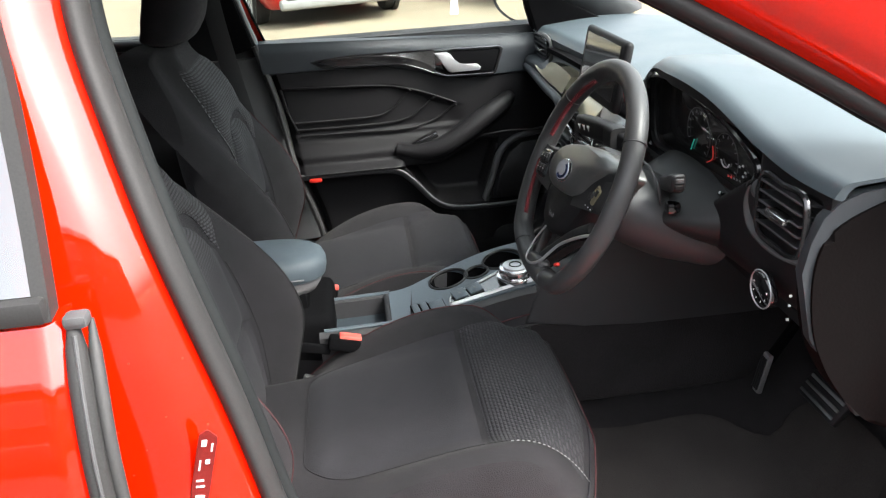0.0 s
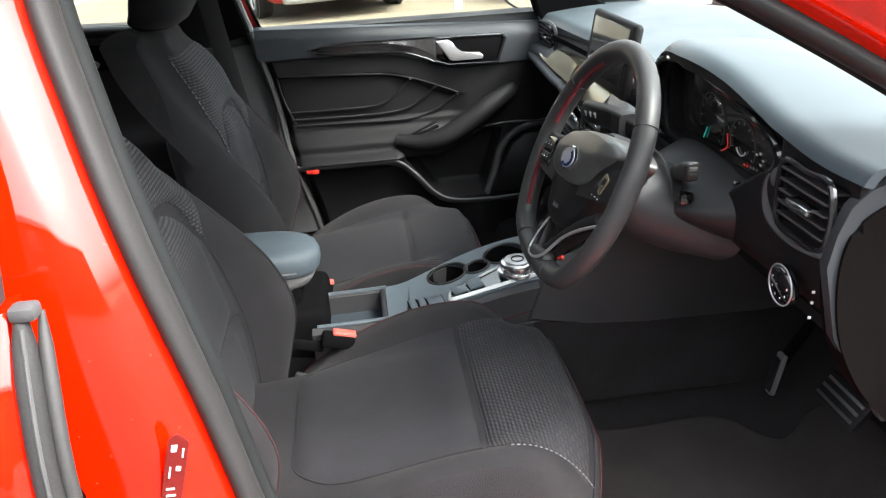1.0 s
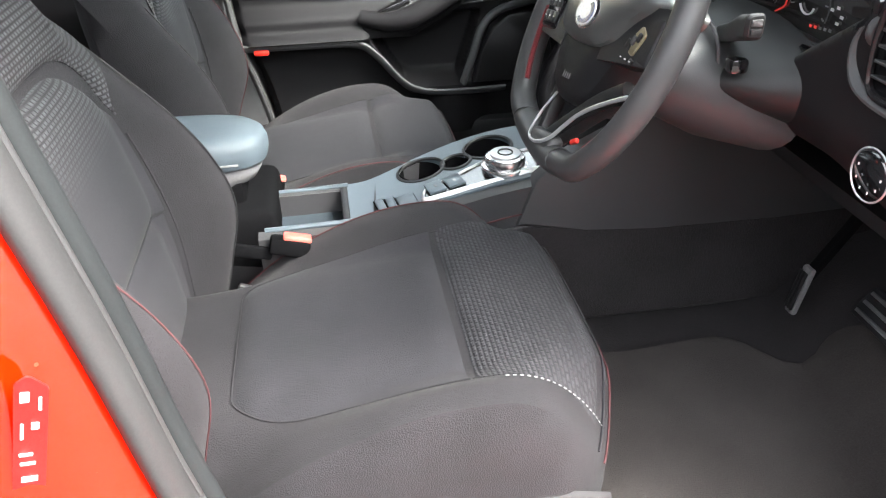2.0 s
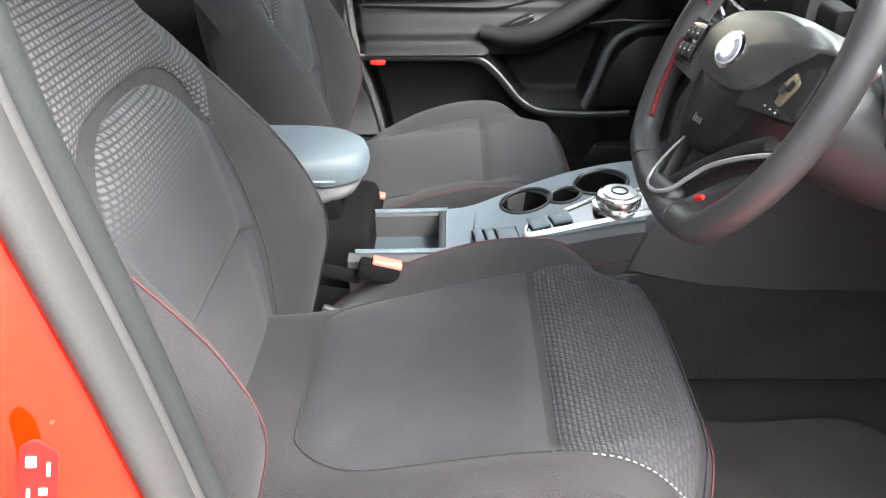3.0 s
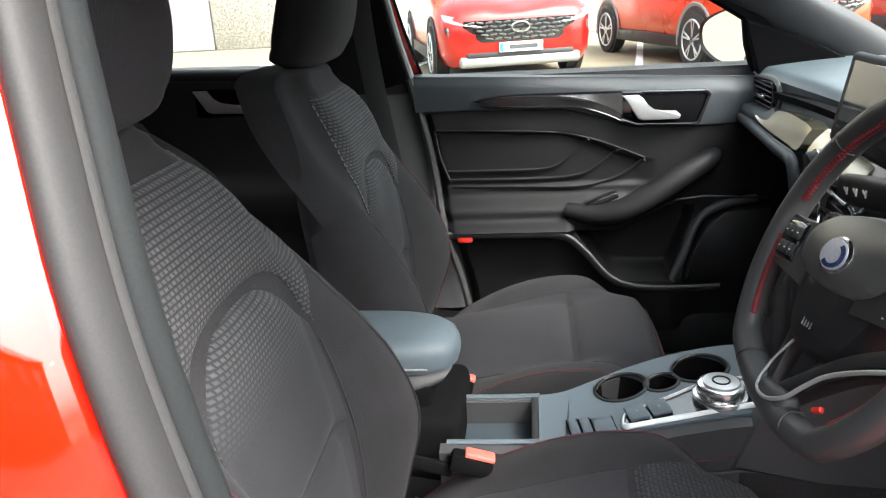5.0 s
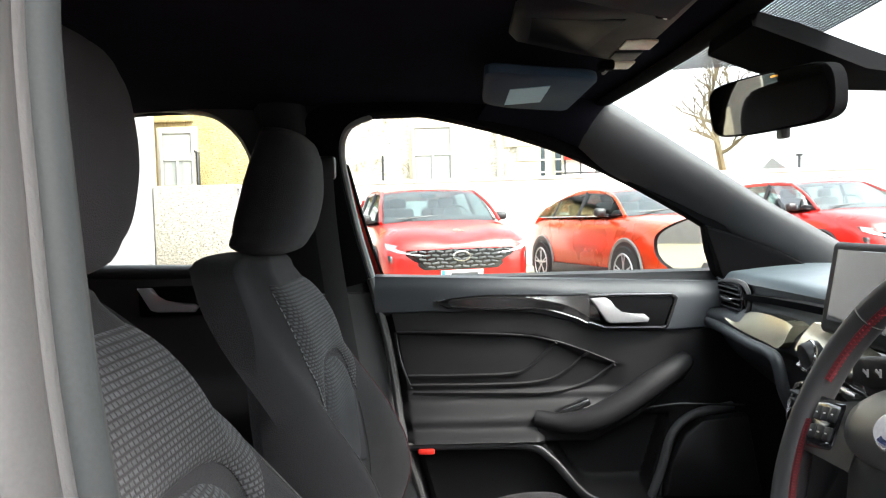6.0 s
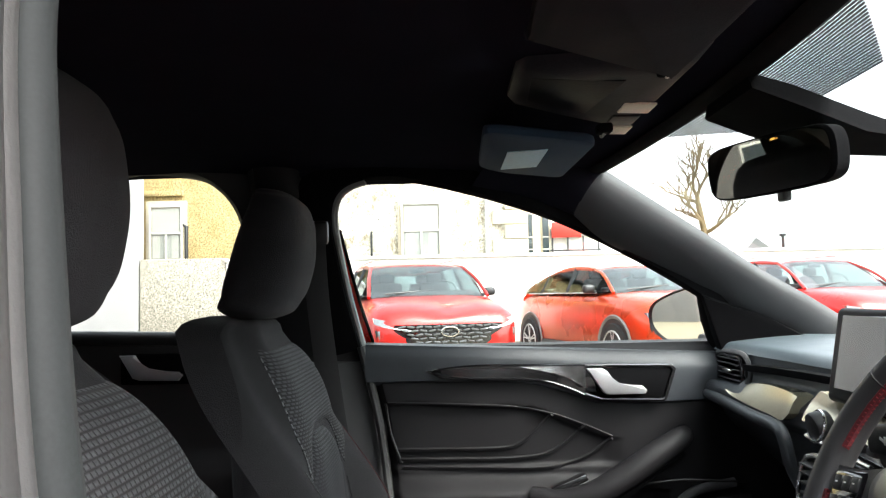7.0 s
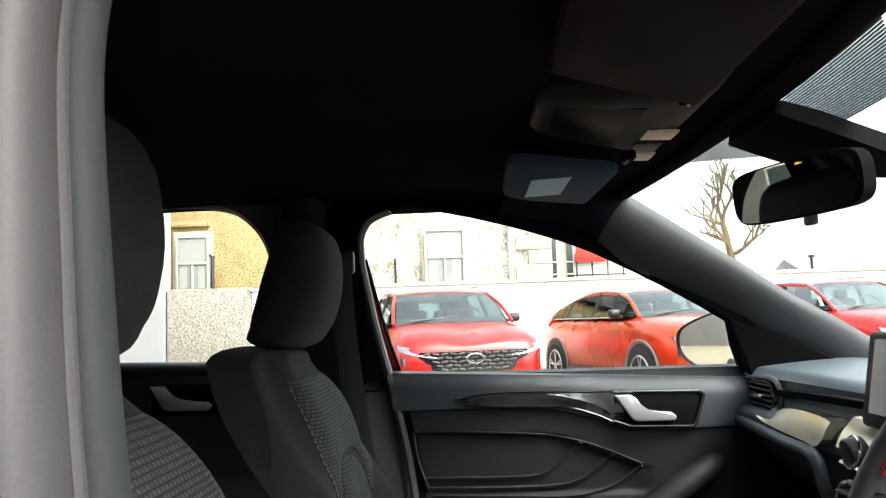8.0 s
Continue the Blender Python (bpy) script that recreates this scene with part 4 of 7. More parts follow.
part("vent_surround", tube(spline([(0.202, 0.716, 0.895), (0.204, 0.712, 0.945), (0.206, 0.685, 0.965), (0.208, 0.558, 0.969), (0.208, 0.520, 0.940), (0.205, 0.535, 0.908), (0.200, 0.61, 0.894)], 6, closed=True), 0.0055, 8, closed=True, flat=(0.6, 1)), TRIMGREY, dash, "satin grey vent surround")
part("vent_wheel", cyl(0.016, 0.007, (0.220, 0.540, 0.932), (90, 0, 0), 24, bevel=0.002), PLASTIC, dash)
part("vent_wheel", cyl(0.016, 0.010, (0.210, -0.578, 0.952), (90, 0, 0), 24, bevel=0.002), TRIMGREY, dash)
lsw = part("light_switch", cyl(0.025, 0.012, (0.193, -0.641, 0.836), (0, 80, 0), 36, bevel=0.003), GLOSS, dash, "round lighting switch")
part("switch_rim", tube([Vector((0.187, -0.641 + 0.026 * math.cos(q), 0.836 + 0.026 * math.sin(q))) for q in lin(0, 2 * math.pi, 33)[:-1]], 0.0011, 6, closed=True), SILVER, lsw, "bright ring round the switch")
for q in lin(0.3, 5.8, 9):
    part("switch_mark", rbox((0.001, 0.0012, 0.0025), (0.1860, -0.641 + 0.017 * math.cos(q), 0.836 + 0.017 * math.sin(q)), 0.0), WHITE, lsw, smooth=0)
for z in (0.862, 0.848, 0.828):
    part("dimmer_mark", rbox((0.003, 0.002, 0.003), (0.199, -0.690, z - 0.012), 0.0), WHITE, dash, smooth=0)
STRIP_Y = (0.578, 0.550, 0.50, 0.43, 0.37, 0.32, 0.300)
strip_top, strip_low = (curve(STRIP_Y[::-1], v[::-1]) for v in ((0.8975, 0.906, 0.917, 0.923, 0.9235, 0.921, 0.918), (0.8960, 0.889, 0.884, 0.880, 0.878, 0.8775, 0.890)))


def strip_pt(y, v):
    """Polished leaf, gently rounded across."""
    return Vector((0.200 - 0.020 * v - 0.003 * math.sin(math.pi * v) - 0.003 * math.sin(9 * y + 2.5 * v), y, strip_top(y) + (strip_low(y) - strip_top(y)) * v))



# cream of the reflected daylight is put into the half-metal base of both strips
part("trim_strip", sheet(strip_pt, lin(0.300, 0.578, 26), lin(0, 1, 9), (0.03, 0, 0)), mk("polished_metal_trim", (0.62, 0.57, 0.42), 0.22, metal=0.55, var=0.1, bump=0), dash, "polished reflective dash trim")
part("trim_strip", sheet(lambda y, v: Vector((0.173 - 0.030 * v - 0.004 * math.sin(math.pi * v), y, 0.942 - 0.042 * v + 0.06 * (y - 0.12))), lin(-0.03, 0.165, 22), lin(0, 1, 8), (0.02, 0, 0)), mk("polished_metal_inlay", (0.55, 0.50, 0.38), 0.24, metal=0.55, var=0.1, bump=0), dash, "polished reflective dash trim")
part("trim_line", tube([(0.138, y, 0.884 + 0.05 * (y - 0.12)) for y in lin(-0.03, 0.14, 8)], 0.0035, 8), CHROME, dash, "bright line under the trim")
part("knee_roll", tube(spline([(0.178, 0.700, 0.876), (0.172, 0.546, 0.873), (0.168, 0.413, 0.869), (0.166, 0.310, 0.868), (0.168, 0.285, 0.850), (0.178, 0.280, 0.80), (0.215, 0.278, 0.73)], 7), 0.011, 10), DASHFACE, dash, "soft rolled edge of the dash")
part("trim_recess", loft([[(0.199, y, z - 0.006), (0.199, y, z + 0.006), (0.222, y, z + 0.006), (0.222, y, z - 0.006)] for y, z in ((0.535, 0.944), (0.40, 0.951), (0.28, 0.955), (0.165, 0.958))]), MATTE, dash, "dark shadow gap above the trim")

# centre stack with screen, knobs and vents
stack = thing("centre_stack", "black centre stack with knobs under the touch screen", "dashboard")
part("stack_body", loft([[(x, -w, z), (x - 0.012, -w * 0.6, z), (x - 0.012, w * 0.6, z), (x, w, z), (x + 0.14, w, z), (x + 0.14, -w, z)] for x, w, z in ((0.04, 0.125, 0.60), (0.07, 0.128, 0.66), (0.115, 0.13, 0.74), (0.155, 0.135, 0.83), (0.165, 0.14, 0.90), (0.19, 0.14, 0.945), (0.22, 0.14, 0.975))]), GLOSS, stack)
for y in (0.090, -0.090):
    part("control_knob", cyl(0.020, 0.026, (0.135, y, 0.908), (0, 76, 0), 30, bevel=0.004), BLACK, stack, "knurled knob")
    part("knob_ring", tube([Vector((0.130 + 0.005 * math.sin(q), y + 0.021 * math.cos(q), 0.907 + 0.021 * math.sin(q))) for q in lin(0, 2 * math.pi, 29)[:-1]], 0.0025, 6, closed=True), CHROME, stack)
for y in lin(-0.06, 0.06, 5):
    part("stack_key", rbox((0.01, 0.022, 0.012), (0.142, y, 0.895), 0.003), BLACK, stack)
for s in (1, -1):
    part("vent_frame", tube(spline([(0.126, s * 0.115, 0.86), (0.122, s * 0.02, 0.86), (0.110, s * 0.02, 0.80), (0.112, s * 0.115, 0.80)], 4, closed=True), 0.004, 8, closed=True), CHROME, stack)
    for z in (0.812, 0.826, 0.840, 0.852):
        part("vent_slat", rbox((0.02, 0.09, 0.003), (0.122, s * 0.068, z), 0.001), BLACK, stack)
screen_ob = thing("touch_screen", "upright glossy touch screen in a black bezel, switched off", "display", m=pose(0.172, -0.005, 1.005, 0, 10, 0))
part("bezel", rbox((0.018, 0.240, 0.134), (0.004, 0, 0), 0.010, 3), DOORCARD, screen_ob)
part("panel", rbox((0.003, 0.198, 0.104), (-0.0062, -0.004, 0.004), 0.001, 1), SCREEN, screen_ob, "dark reflective display panel")
part("foot", rbox((0.05, 0.16, 0.05), (0.035, 0, -0.055), 0.015), BLACK, screen_ob)

# ---- steering wheel: axis leans back ----
WH = thing("steering_wheel", "black leather steering wheel with red stitching and silver spoke trim", "steering wheel", m=pose(0.0115, -0.366, 0.9126, 0, 0, 0) @ pose(0, 0, 0, 0, -90 + 24.7, 0) @ pose(0, 0, 0, 0, 0, -90))
# local axes: x to the driver's right, y up the wheel, z towards the driver
def rim_pt(q, r=0.178):
    x, y = r * math.cos(q), r * math.sin(q)
    if y < -0.135:
        y = -0.135 - (abs(y) - 0.135) * 0.45
    return Vector((x, y, 0.0))


part("rim", tube([rim_pt(q) for q in lin(0, 2 * math.pi, 97)[:-1]], 0.0165, 14, closed=True, flat=(1.05, 0.95)), LEATHER, WH, "black leather rim")
for a, b in ((0.45, 1.25), (2.02, 2.98), (-0.75, -0.12), (math.pi + 0.12, math.pi + 0.75)):
    part("stitching", tube([rim_pt(q, 0.1618) + Vector((0, 0, 0.004 + 0.0026 * (-1) ** i)) for i, q in enumerate(lin(a, b, 64))], 0.0011, 5), WHEELTHREAD, WH, "red cross stitching")
    part("stitch_seam", tube([rim_pt(q, 0.1648) + Vector((0, 0, 0.004)) for q in lin(a, b, 16)], 0.0044, 6), STITCHBAND, WH)
for q in (0.62, math.pi - 0.62, -1.15, math.pi + 1.15):
    part("rim_joint", tube([rim_pt(q) + (rim_pt(q).normalized() * math.cos(a) + Vector((0, 0, 1)) * math.sin(a)) * 0.0168 for a in lin(0, 2 * math.pi, 17)[:-1]], 0.001, 5, closed=True), BLACK, WH)
HUB = Matrix.Rotation(radians(9), 4, "Z")


def hub(name, bm, material, label="", parent=None):
    """A piece of the wheel's middle, turned with the hub."""
    bm.transform(HUB)
    return part(name, bm, material, parent or WH, label)


shield = spline([(-0.087, 0.000, 0), (-0.085, 0.026, 0), (-0.048, 0.048, 0), (0.0, 0.056, 0), (0.048, 0.0585, 0), (0.105, 0.0525, 0), (0.132, 0.041, 0), (0.129, 0.029, 0), (0.103, 0.009, 0), (0.080, -0.014, 0), (0.050, -0.025, 0), (0.0, -0.027, 0), (-0.040, -0.024, 0), (-0.068, -0.016, 0)], 5, closed=True)
# sheen on the upper cover is painted: paler skin above, near-black below
hub("airbag_pad", loft([[Vector((p.x * s_, (p.y - 0.012) * s_ + 0.012, z)) for p in shield] for s_, z in ((1.0, -0.05), (1.0, -0.006), (0.975, 0.006), (0.90, 0.015), (0.70, 0.020), (0.25, 0.022))]), PADSKIN, "smooth dark airbag cover")
lower = spline([(-0.078, -0.004, 0), (0.0, -0.014, 0), (0.088, -0.002, 0), (0.074, -0.045, 0), (0.046, -0.082, 0), (0.0, -0.094, 0), (-0.046, -0.082, 0), (-0.068, -0.045, 0)], 5, closed=True)
hub("lower_pad", loft([[Vector((p.x * s_, (p.y + 0.045) * s_ - 0.045, z)) for p in lower] for s_, z in ((1.0, -0.06), (1.0, -0.012), (0.95, 0.002), (0.80, 0.009), (0.3, 0.012))]), DOORCARD, "lower airbag cover coloured dark against the upper sheen")
hub("pad_print", join(*[rbox((0.0022, 0.011, 0.0006), (-0.012 + 0.006 * k, -0.062, 0.0115), 0.0) for k in range(4)]), GREYTHREAD)
hub("badge", loft([[Vector((0.029 * s_ * math.cos(q) + 0.006, 0.0195 * s_ * math.sin(q) + 0.009, z)) for q in lin(0, 2 * math.pi, 41)[:-1]] for s_, z in ((1.0, 0.012), (1.0, 0.0225), (0.90, 0.0245))]), CHROME, "chrome oval badge")
# pale field paints the blown reflection on the badge, leaving a blue crescent
hub("badge_field", loft([[Vector((0.025 * math.cos(q) + 0.006, 0.0158 * math.sin(q) + 0.009, z)) for q in lin(0, 2 * math.pi, 41)[:-1]] for z in (0.0230, 0.0252)]), mk("badge_glare", (0.62, 0.64, 0.68), 0.15, metal=0.3, coat=1, bump=0))
crescent = [(0.022, 0.0138, q) for q in lin(-2.3, 1.0, 22)] + [(0.0145, 0.0095, q) for q in lin(1.1, -2.4, 16)]
hub("badge_mark", loft([[Vector((0.006 + ra * math.cos(q), 0.009 + rb * math.sin(q), z)) for ra, rb, q in crescent] for z in (0.0249, 0.0260)]), mk("blue_enamel", (0.02, 0.035, 0.12), 0.2, coat=1, bump=0))
for s in (1, -1):
    hub("spoke", loft([[(s * x, y0, -0.022), (s * x, y1, -0.022), (s * x, y1, 0.008 + d), (s * x, y0, 0.008 + d)] for x, y0, y1, d in ((0.055, -0.035, 0.035, 0.004), (0.11, -0.030, 0.030, 0.0), (0.166, -0.026, 0.034, -0.006))]), BLACK)
    pod = hub("switch_pod", rbox((0.056, 0.052, 0.014), (s * 0.124, 0.004 if s < 0 else -0.002, 0.004 if s < 0 else -0.001), 0.012, 4), GLOSS if s < 0 else BLACK, "switch pod with small keys")
    if s > 0:
        # the right pod's gold reflection is put into this plate's colour
        hub("pod_plate", plate(round_poly([(0.096, -0.014, 0.008), (0.121, -0.021, 0.008), (0.131, 0.003, 0.008), (0.118, 0.012, 0.008)], 0.004), (0, 0, -0.004), 0.001), mk("gold_reflection_plate", (0.34, 0.30, 0.20), 0.32, metal=0.7), "switch plate tinted for a gold reflection", pod)
        for i in range(3):
            hub("key", rbox((0.007, 0.010, 0.003), (0.104 + 0.009 * i, -0.009 + 0.004 * i, 0.0090), 0.0015, 2, (0, 0, -20)), BLACK if i != 1 else TRIMGREY, "", pod)
            hub("key", rbox((0.009, 0.006, 0.003), (0.100 + 0.011 * i, -0.024 - 0.001 * i, 0.0068), 0.0015, 2, (0, 0, -18)), PLASTIC, "", pod)
            hub("key_mark", rbox((0.003, 0.0014, 0.001), (0.100 + 0.011 * i, -0.024 - 0.001 * i, 0.0085), 0.0), WHITE, "", pod)
    for i in range(3 if s < 0 else 0):
        for j in range(2):
            hub("key", rbox((0.012, 0.015, 0.004), (s * (0.108 + 0.014 * i), -0.006 + 0.020 * j, 0.0120), 0.002), BLACK, "", pod)
            hub("key_mark", rbox((0.003, 0.0014, 0.001), (s * (0.108 + 0.014 * i), -0.006 + 0.020 * j, 0.0142), 0.0), WHITE, "", pod)
part("boss", cyl(0.065, 0.06, (0, 0, -0.055), n=32, bevel=0.01), BLACK, WH)
# open lower spoke: two dark legs edged by one bright trim, the wheel turned a little
left_leg = spline([(-0.040, -0.070, -0.012), (-0.030, -0.110, -0.010), (-0.014, -0.150, -0.006)], 5)
right_leg = spline([(0.125, -0.036, -0.012), (0.085, -0.066, -0.010), (0.048, -0.104, -0.008), (0.014, -0.146, -0.004)], 5)
for leg in (left_leg, right_leg):
    part("lower_spoke", tube(leg, 0.012, 10, flat=(1.2, 0.8)), PLASTIC, WH)
part("spoke_trim", tube(spline([(-0.011, -0.090, 0.004), (-0.013, -0.118, 0.010), (-0.008, -0.141, 0.0150), (0.004, -0.150, 0.0170), (0.028, -0.146, 0.0165), (0.050, -0.130, 0.0135), (0.062, -0.108, 0.0100), (0.078, -0.085, 0.0070), (0.109, -0.0606, 0.005), (0.1454, -0.0369, 0.001), (0.160, -0.030, -0.006)], 6), 0.0020, 8, flat=(1.2, 0.8)), SILVER, WH, "bright silver spoke trim")
part("spoke_blade", loft([[Vector((x, y, z)), Vector((x + 0.003, y + w, z + 0.001)), Vector((x + 0.003, y + w, z - 0.006)), Vector((x, y, z - 0.006))] for x, y, w, z in ((0.044, -0.132, 0.003, 0.0115), (0.062, -0.109, 0.006, 0.008), (0.080, -0.087, 0.009, 0.005), (0.110, -0.062, 0.011, 0.003), (0.147, -0.039, 0.010, -0.001))]), DARKCHROME, WH, "dark chrome blade beside the trim")
part("spoke_tab", rbox((0.014, 0.006, 0.006), (0.092, -0.113, 0.004), 0.002, 2, (0, 0, 35)), REDPLASTIC, WH, "small red tab")
part("spoke_base", rbox((0.066, 0.034, 0.022), (0.022, -0.148, 0.003), 0.009, 3, (0, 0, 10)), LEATHER, WH)

column = thing("steering_column", "black steering column shroud with two stalks", "steering column")
cm = WH.matrix_basis
part("shroud", loft([[cm @ Vector((w * math.cos(q), h * math.sin(q) - 0.01, z)) for q in lin(0, 2 * math.pi, 25)[:-1]] for w, h, z in ((0.070, 0.055, -0.075), (0.082, 0.060, -0.10), (0.094, 0.064, -0.17), (0.092, 0.052, -0.25))]), COLUMN, column)
def stalk_ring(x, y, z, h, d):
    return [Vector((x + d * math.copysign(abs(math.cos(q)) ** 0.5, math.cos(q)), y, z + h * math.copysign(abs(math.sin(q)) ** 0.5, math.sin(q)))) for q in lin(0, 2 * math.pi, 21)[:-1]]


part("stalk", loft([stalk_ring(*v) for v in ((0.125, -0.330, 0.945, 0.012, 0.012), (0.105, -0.295, 0.952, 0.016, 0.014), (0.098, -0.240, 0.949, 0.018, 0.014), (0.097, -0.160, 0.935, 0.019, 0.013), (0.098, -0.120, 0.930, 0.016, 0.011), (0.100, -0.112, 0.929, 0.010, 0.007))]), DOORCARD, column, "control stalk with white marks")
part("stalk_collar", loft([stalk_ring(*v) for v in ((0.106, -0.310, 0.952, 0.0185, 0.016), (0.101, -0.285, 0.953, 0.019, 0.016))]), PLASTIC, column)
for k in range(3):
    part("stalk_mark", rbox((0.001, 0.010, 0.003), (0.0835, -0.155 - 0.026 * k, 0.935 + 0.005 * k), 0.0, 1, (20, 0, 0)), WHITE, column, smooth=0)
    part("stalk_mark", rbox((0.001, 0.003, 0.009), (0.0835, -0.160 - 0.026 * k, 0.935 + 0.005 * k), 0.0), WHITE, column, smooth=0)
part("stalk", loft([stalk_ring(*v) for v in ((0.150, -0.400, 0.905, 0.010, 0.010), (0.138, -0.440, 0.918, 0.011, 0.010), (0.128, -0.480, 0.934, 0.014, 0.011), (0.126, -0.500, 0.940, 0.014, 0.011), (0.126, -0.504, 0.941, 0.011, 0.008))]), BLACK, column, "wiper stalk with a square end")
part("stalk_button", rbox((0.012, 0.003, 0.007), (0.126, -0.5045, 0.945), 0.001), TRIMGREY, column)
part("stalk_button", rbox((0.012, 0.003, 0.007), (0.126, -0.5045, 0.936), 0.001), BLACK, column)
part("lower_switch", rbox((0.022, 0.02, 0.018), (0.137, -0.462, 0.888), 0.006, 2), GLOSS, column)
part("column_cowl", loft([[Vector((0.165 + 0.05 * v, -0.366 + g_ * (0.118 + 0.03 * v) * math.copysign(abs(math.cos(q)) ** 0.8, math.cos(q)), 0.862 + g_ * (0.040 + 0.02 * v) * math.sin(q))) for q in lin(0, 2 * math.pi, 41)[:-1]] for v, g_ in ((-1.3, 0.62), (-1.0, 0.80), (-0.6, 0.92), (0.0, 1.0), (0.5, 1.0), (1.0, 1.0))]), PLASTIC, column, "moulded cowl under the instruments")
part("shroud_rim", tube(spline([(0.128, -0.360, 0.928), (0.128, -0.395, 0.924), (0.128, -0.430, 0.904), (0.128, -0.440, 0.868)], 6), 0.0022, 6), TRIMGREY, column)

# pedals
PEDAL = mk("worn_alloy", (0.25, 0.25, 0.25), 0.45, metal=0.4, var=0.2, bump=0.1)
for nm, m_, w, h in (("brake_pedal", pose(0.430, -0.285, 0.43, 0, -80, 0), 0.022, 0.09), ("accelerator_pedal", pose(0.44, -0.465, 0.497, 0, -55, 0), 0.11, 0.052)):
    ped = thing(nm, "metal-faced " + nm.replace("_", " ") + " with rubber ribs", "pedal", m=m_)
    part("pad", rbox((h, w, 0.012), (0, 0, 0), 0.004), PEDAL if h > w else BLACK, ped)
    for k in range(3):
        part("rubber_rib", rbox((0.006 if w > h else h * 0.8, w * 0.85 if w > h else 0.005, 0.004), ((k - 1) * h * 0.3 if w > h else 0, 0 if w > h else (k - 1) * w * 0.3, 0.008), 0.001), BLACK if h > w else STEEL, ped, "" if h > w else "bright metal rib")
    part("arm", rbox((0.16, 0.016, 0.016), (0.10, 0, -0.03), 0.003, 2, (0, 20, 0)), MATTE, ped)
fm = thing("floor_mat", "dark pile floor mat with notched edge in the driver footwell", "mat")
mat_out = spline([(-0.10, -0.20, 0), (0.12, -0.235, 0), (0.30, -0.225, 0), (0.36, -0.235, 0), (0.40, -0.29, 0), (0.44, -0.33, 0), (0.50, -0.31, 0), (0.54, -0.40, 0), (0.50, -0.62, 0), (0.2, -0.67, 0), (-0.10, -0.66, 0)], 5, closed=True)
part("carpet_pad", plate([Vector((p.x, p.y, 0.300 + 0.16 * sm(0.42, 0.62, p.x))) for p in mat_out], (0, 0, -0.010), 0.004), MAT, fm)

# ---- centre console ----
con = thing("centre_console", "blue-grey centre console with cup holders and chrome gear dial", "console")
CZ = lambda x: 0.548 + 0.06 * sm(-0.30, 0.05, x) * 0.9
FAR_Y = curve([-0.62, -0.32, -0.26, -0.20, -0.16, -0.12, 0.02, 0.12], [0.006, 0.006, 0.010, 0.036, 0.053, 0.064, 0.080, 0.082])
for s, edge in ((1, lambda x: -0.148), (-1, lambda x: FAR_Y(x) + 0.004)):
    part("side_wall", loft([[(x, edge(x), 0.32), (x, edge(x), CZ(x) - 0.004), (x, edge(x) + s * 0.012, CZ(x)), (x, edge(x) + s * 0.02, CZ(x)), (x, edge(x) + s * 0.02, 0.32)] for x in lin(-0.44, 0.12, 26)]), COLUMN, con, "dark console flank")
part("red_seam", tube([(x, -0.1505, CZ(x) - 0.05 + 0.01 * x) for x in lin(-0.2, 0.08, 12)], 0.0015, 5), REDTHREAD, con)
part("flank_groove", tube([(x, -0.1500, CZ(x) - 0.075) for x in lin(-0.2, 0.08, 12)], 0.003, 5), BLACK, con)
# top deck with round holes: strips round the cups
CUPS = [(-0.160, -0.001, 0.041), (-0.036, 0.014, 0.043), (-0.098, -0.010, 0.026)]


def deck(u, v):
    x = -0.292 + 0.375 * u
    y = -0.128 + (FAR_Y(x) + 0.128) * v
    z = CZ(x)
    for cx, cy, r in CUPS:
        z -= 0.07 * (1 - sm(r * 0.93, r * 1.0, math.hypot(x - cx, y - cy)))
    return Vector((x, y, z + 0.004))


part("top_deck", sheet(deck, lin(0, 1, 190), lin(0, 1, 120), (0, 0, -0.012)), CONSOLE, con, "blue-grey top deck")
for cx, cy, r in CUPS:
    part("cup_ring", tube([Vector((cx + r * math.cos(q), cy + r * math.sin(q), CZ(cx + r * math.cos(q)) + 0.004)) for q in lin(0, 2 * math.pi, 37)[:-1]], 0.0035, 6, closed=True), BLACK, con)
    part("cup_liner", loft([[Vector((cx + rr * math.cos(q), cy + rr * math.sin(q), CZ(cx) + dz)) for q in lin(0, 2 * math.pi, 33)[:-1]] for rr, dz in ((r * 0.955, 0.002), (r * 0.90, -0.050), (r * 0.5, -0.052), (r * 0.02, -0.052))], caps=False), MATTE, con)
GATE_LINE = round_poly([(-0.172, -0.122, 0), (-0.166, -0.088, 0), (-0.10, -0.066, 0), (-0.05, -0.045, 0), (0.03, -0.036, 0), (0.045, -0.07, 0), (0.035, -0.112, 0)], 0.012)
part("gate_plate", plate([Vector((p.x, p.y, CZ(p.x) + 0.006)) for p in GATE_LINE], (0, 0, 0.003), 0.001), GLOSS, con, "gloss black gear selector plate")
part("gate_rim", tube([Vector((p.x, p.y, CZ(p.x) + 0.009)) for p in GATE_LINE], 0.0032, 8, closed=True, flat=(1.4, 0.8)), GATE, con, "bright silver rim of the selector plate")
for k in range(2):
    part("console_key", rbox((0.030, 0.036, 0.005), (-0.148 + 0.033 * k, -0.097 + 0.007 * k, CZ(-0.14) + 0.0125 + 0.005 * k), 0.002, 2, (0, -9, 12)), CONSOLE, con)
    part("key_mark", rbox((0.004, 0.008, 0.001), (-0.148 + 0.033 * k, -0.097 + 0.007 * k, CZ(-0.14) + 0.0152 + 0.005 * k), 0.0, 1, (0, -9, 12)), GREYTHREAD, con, smooth=0)
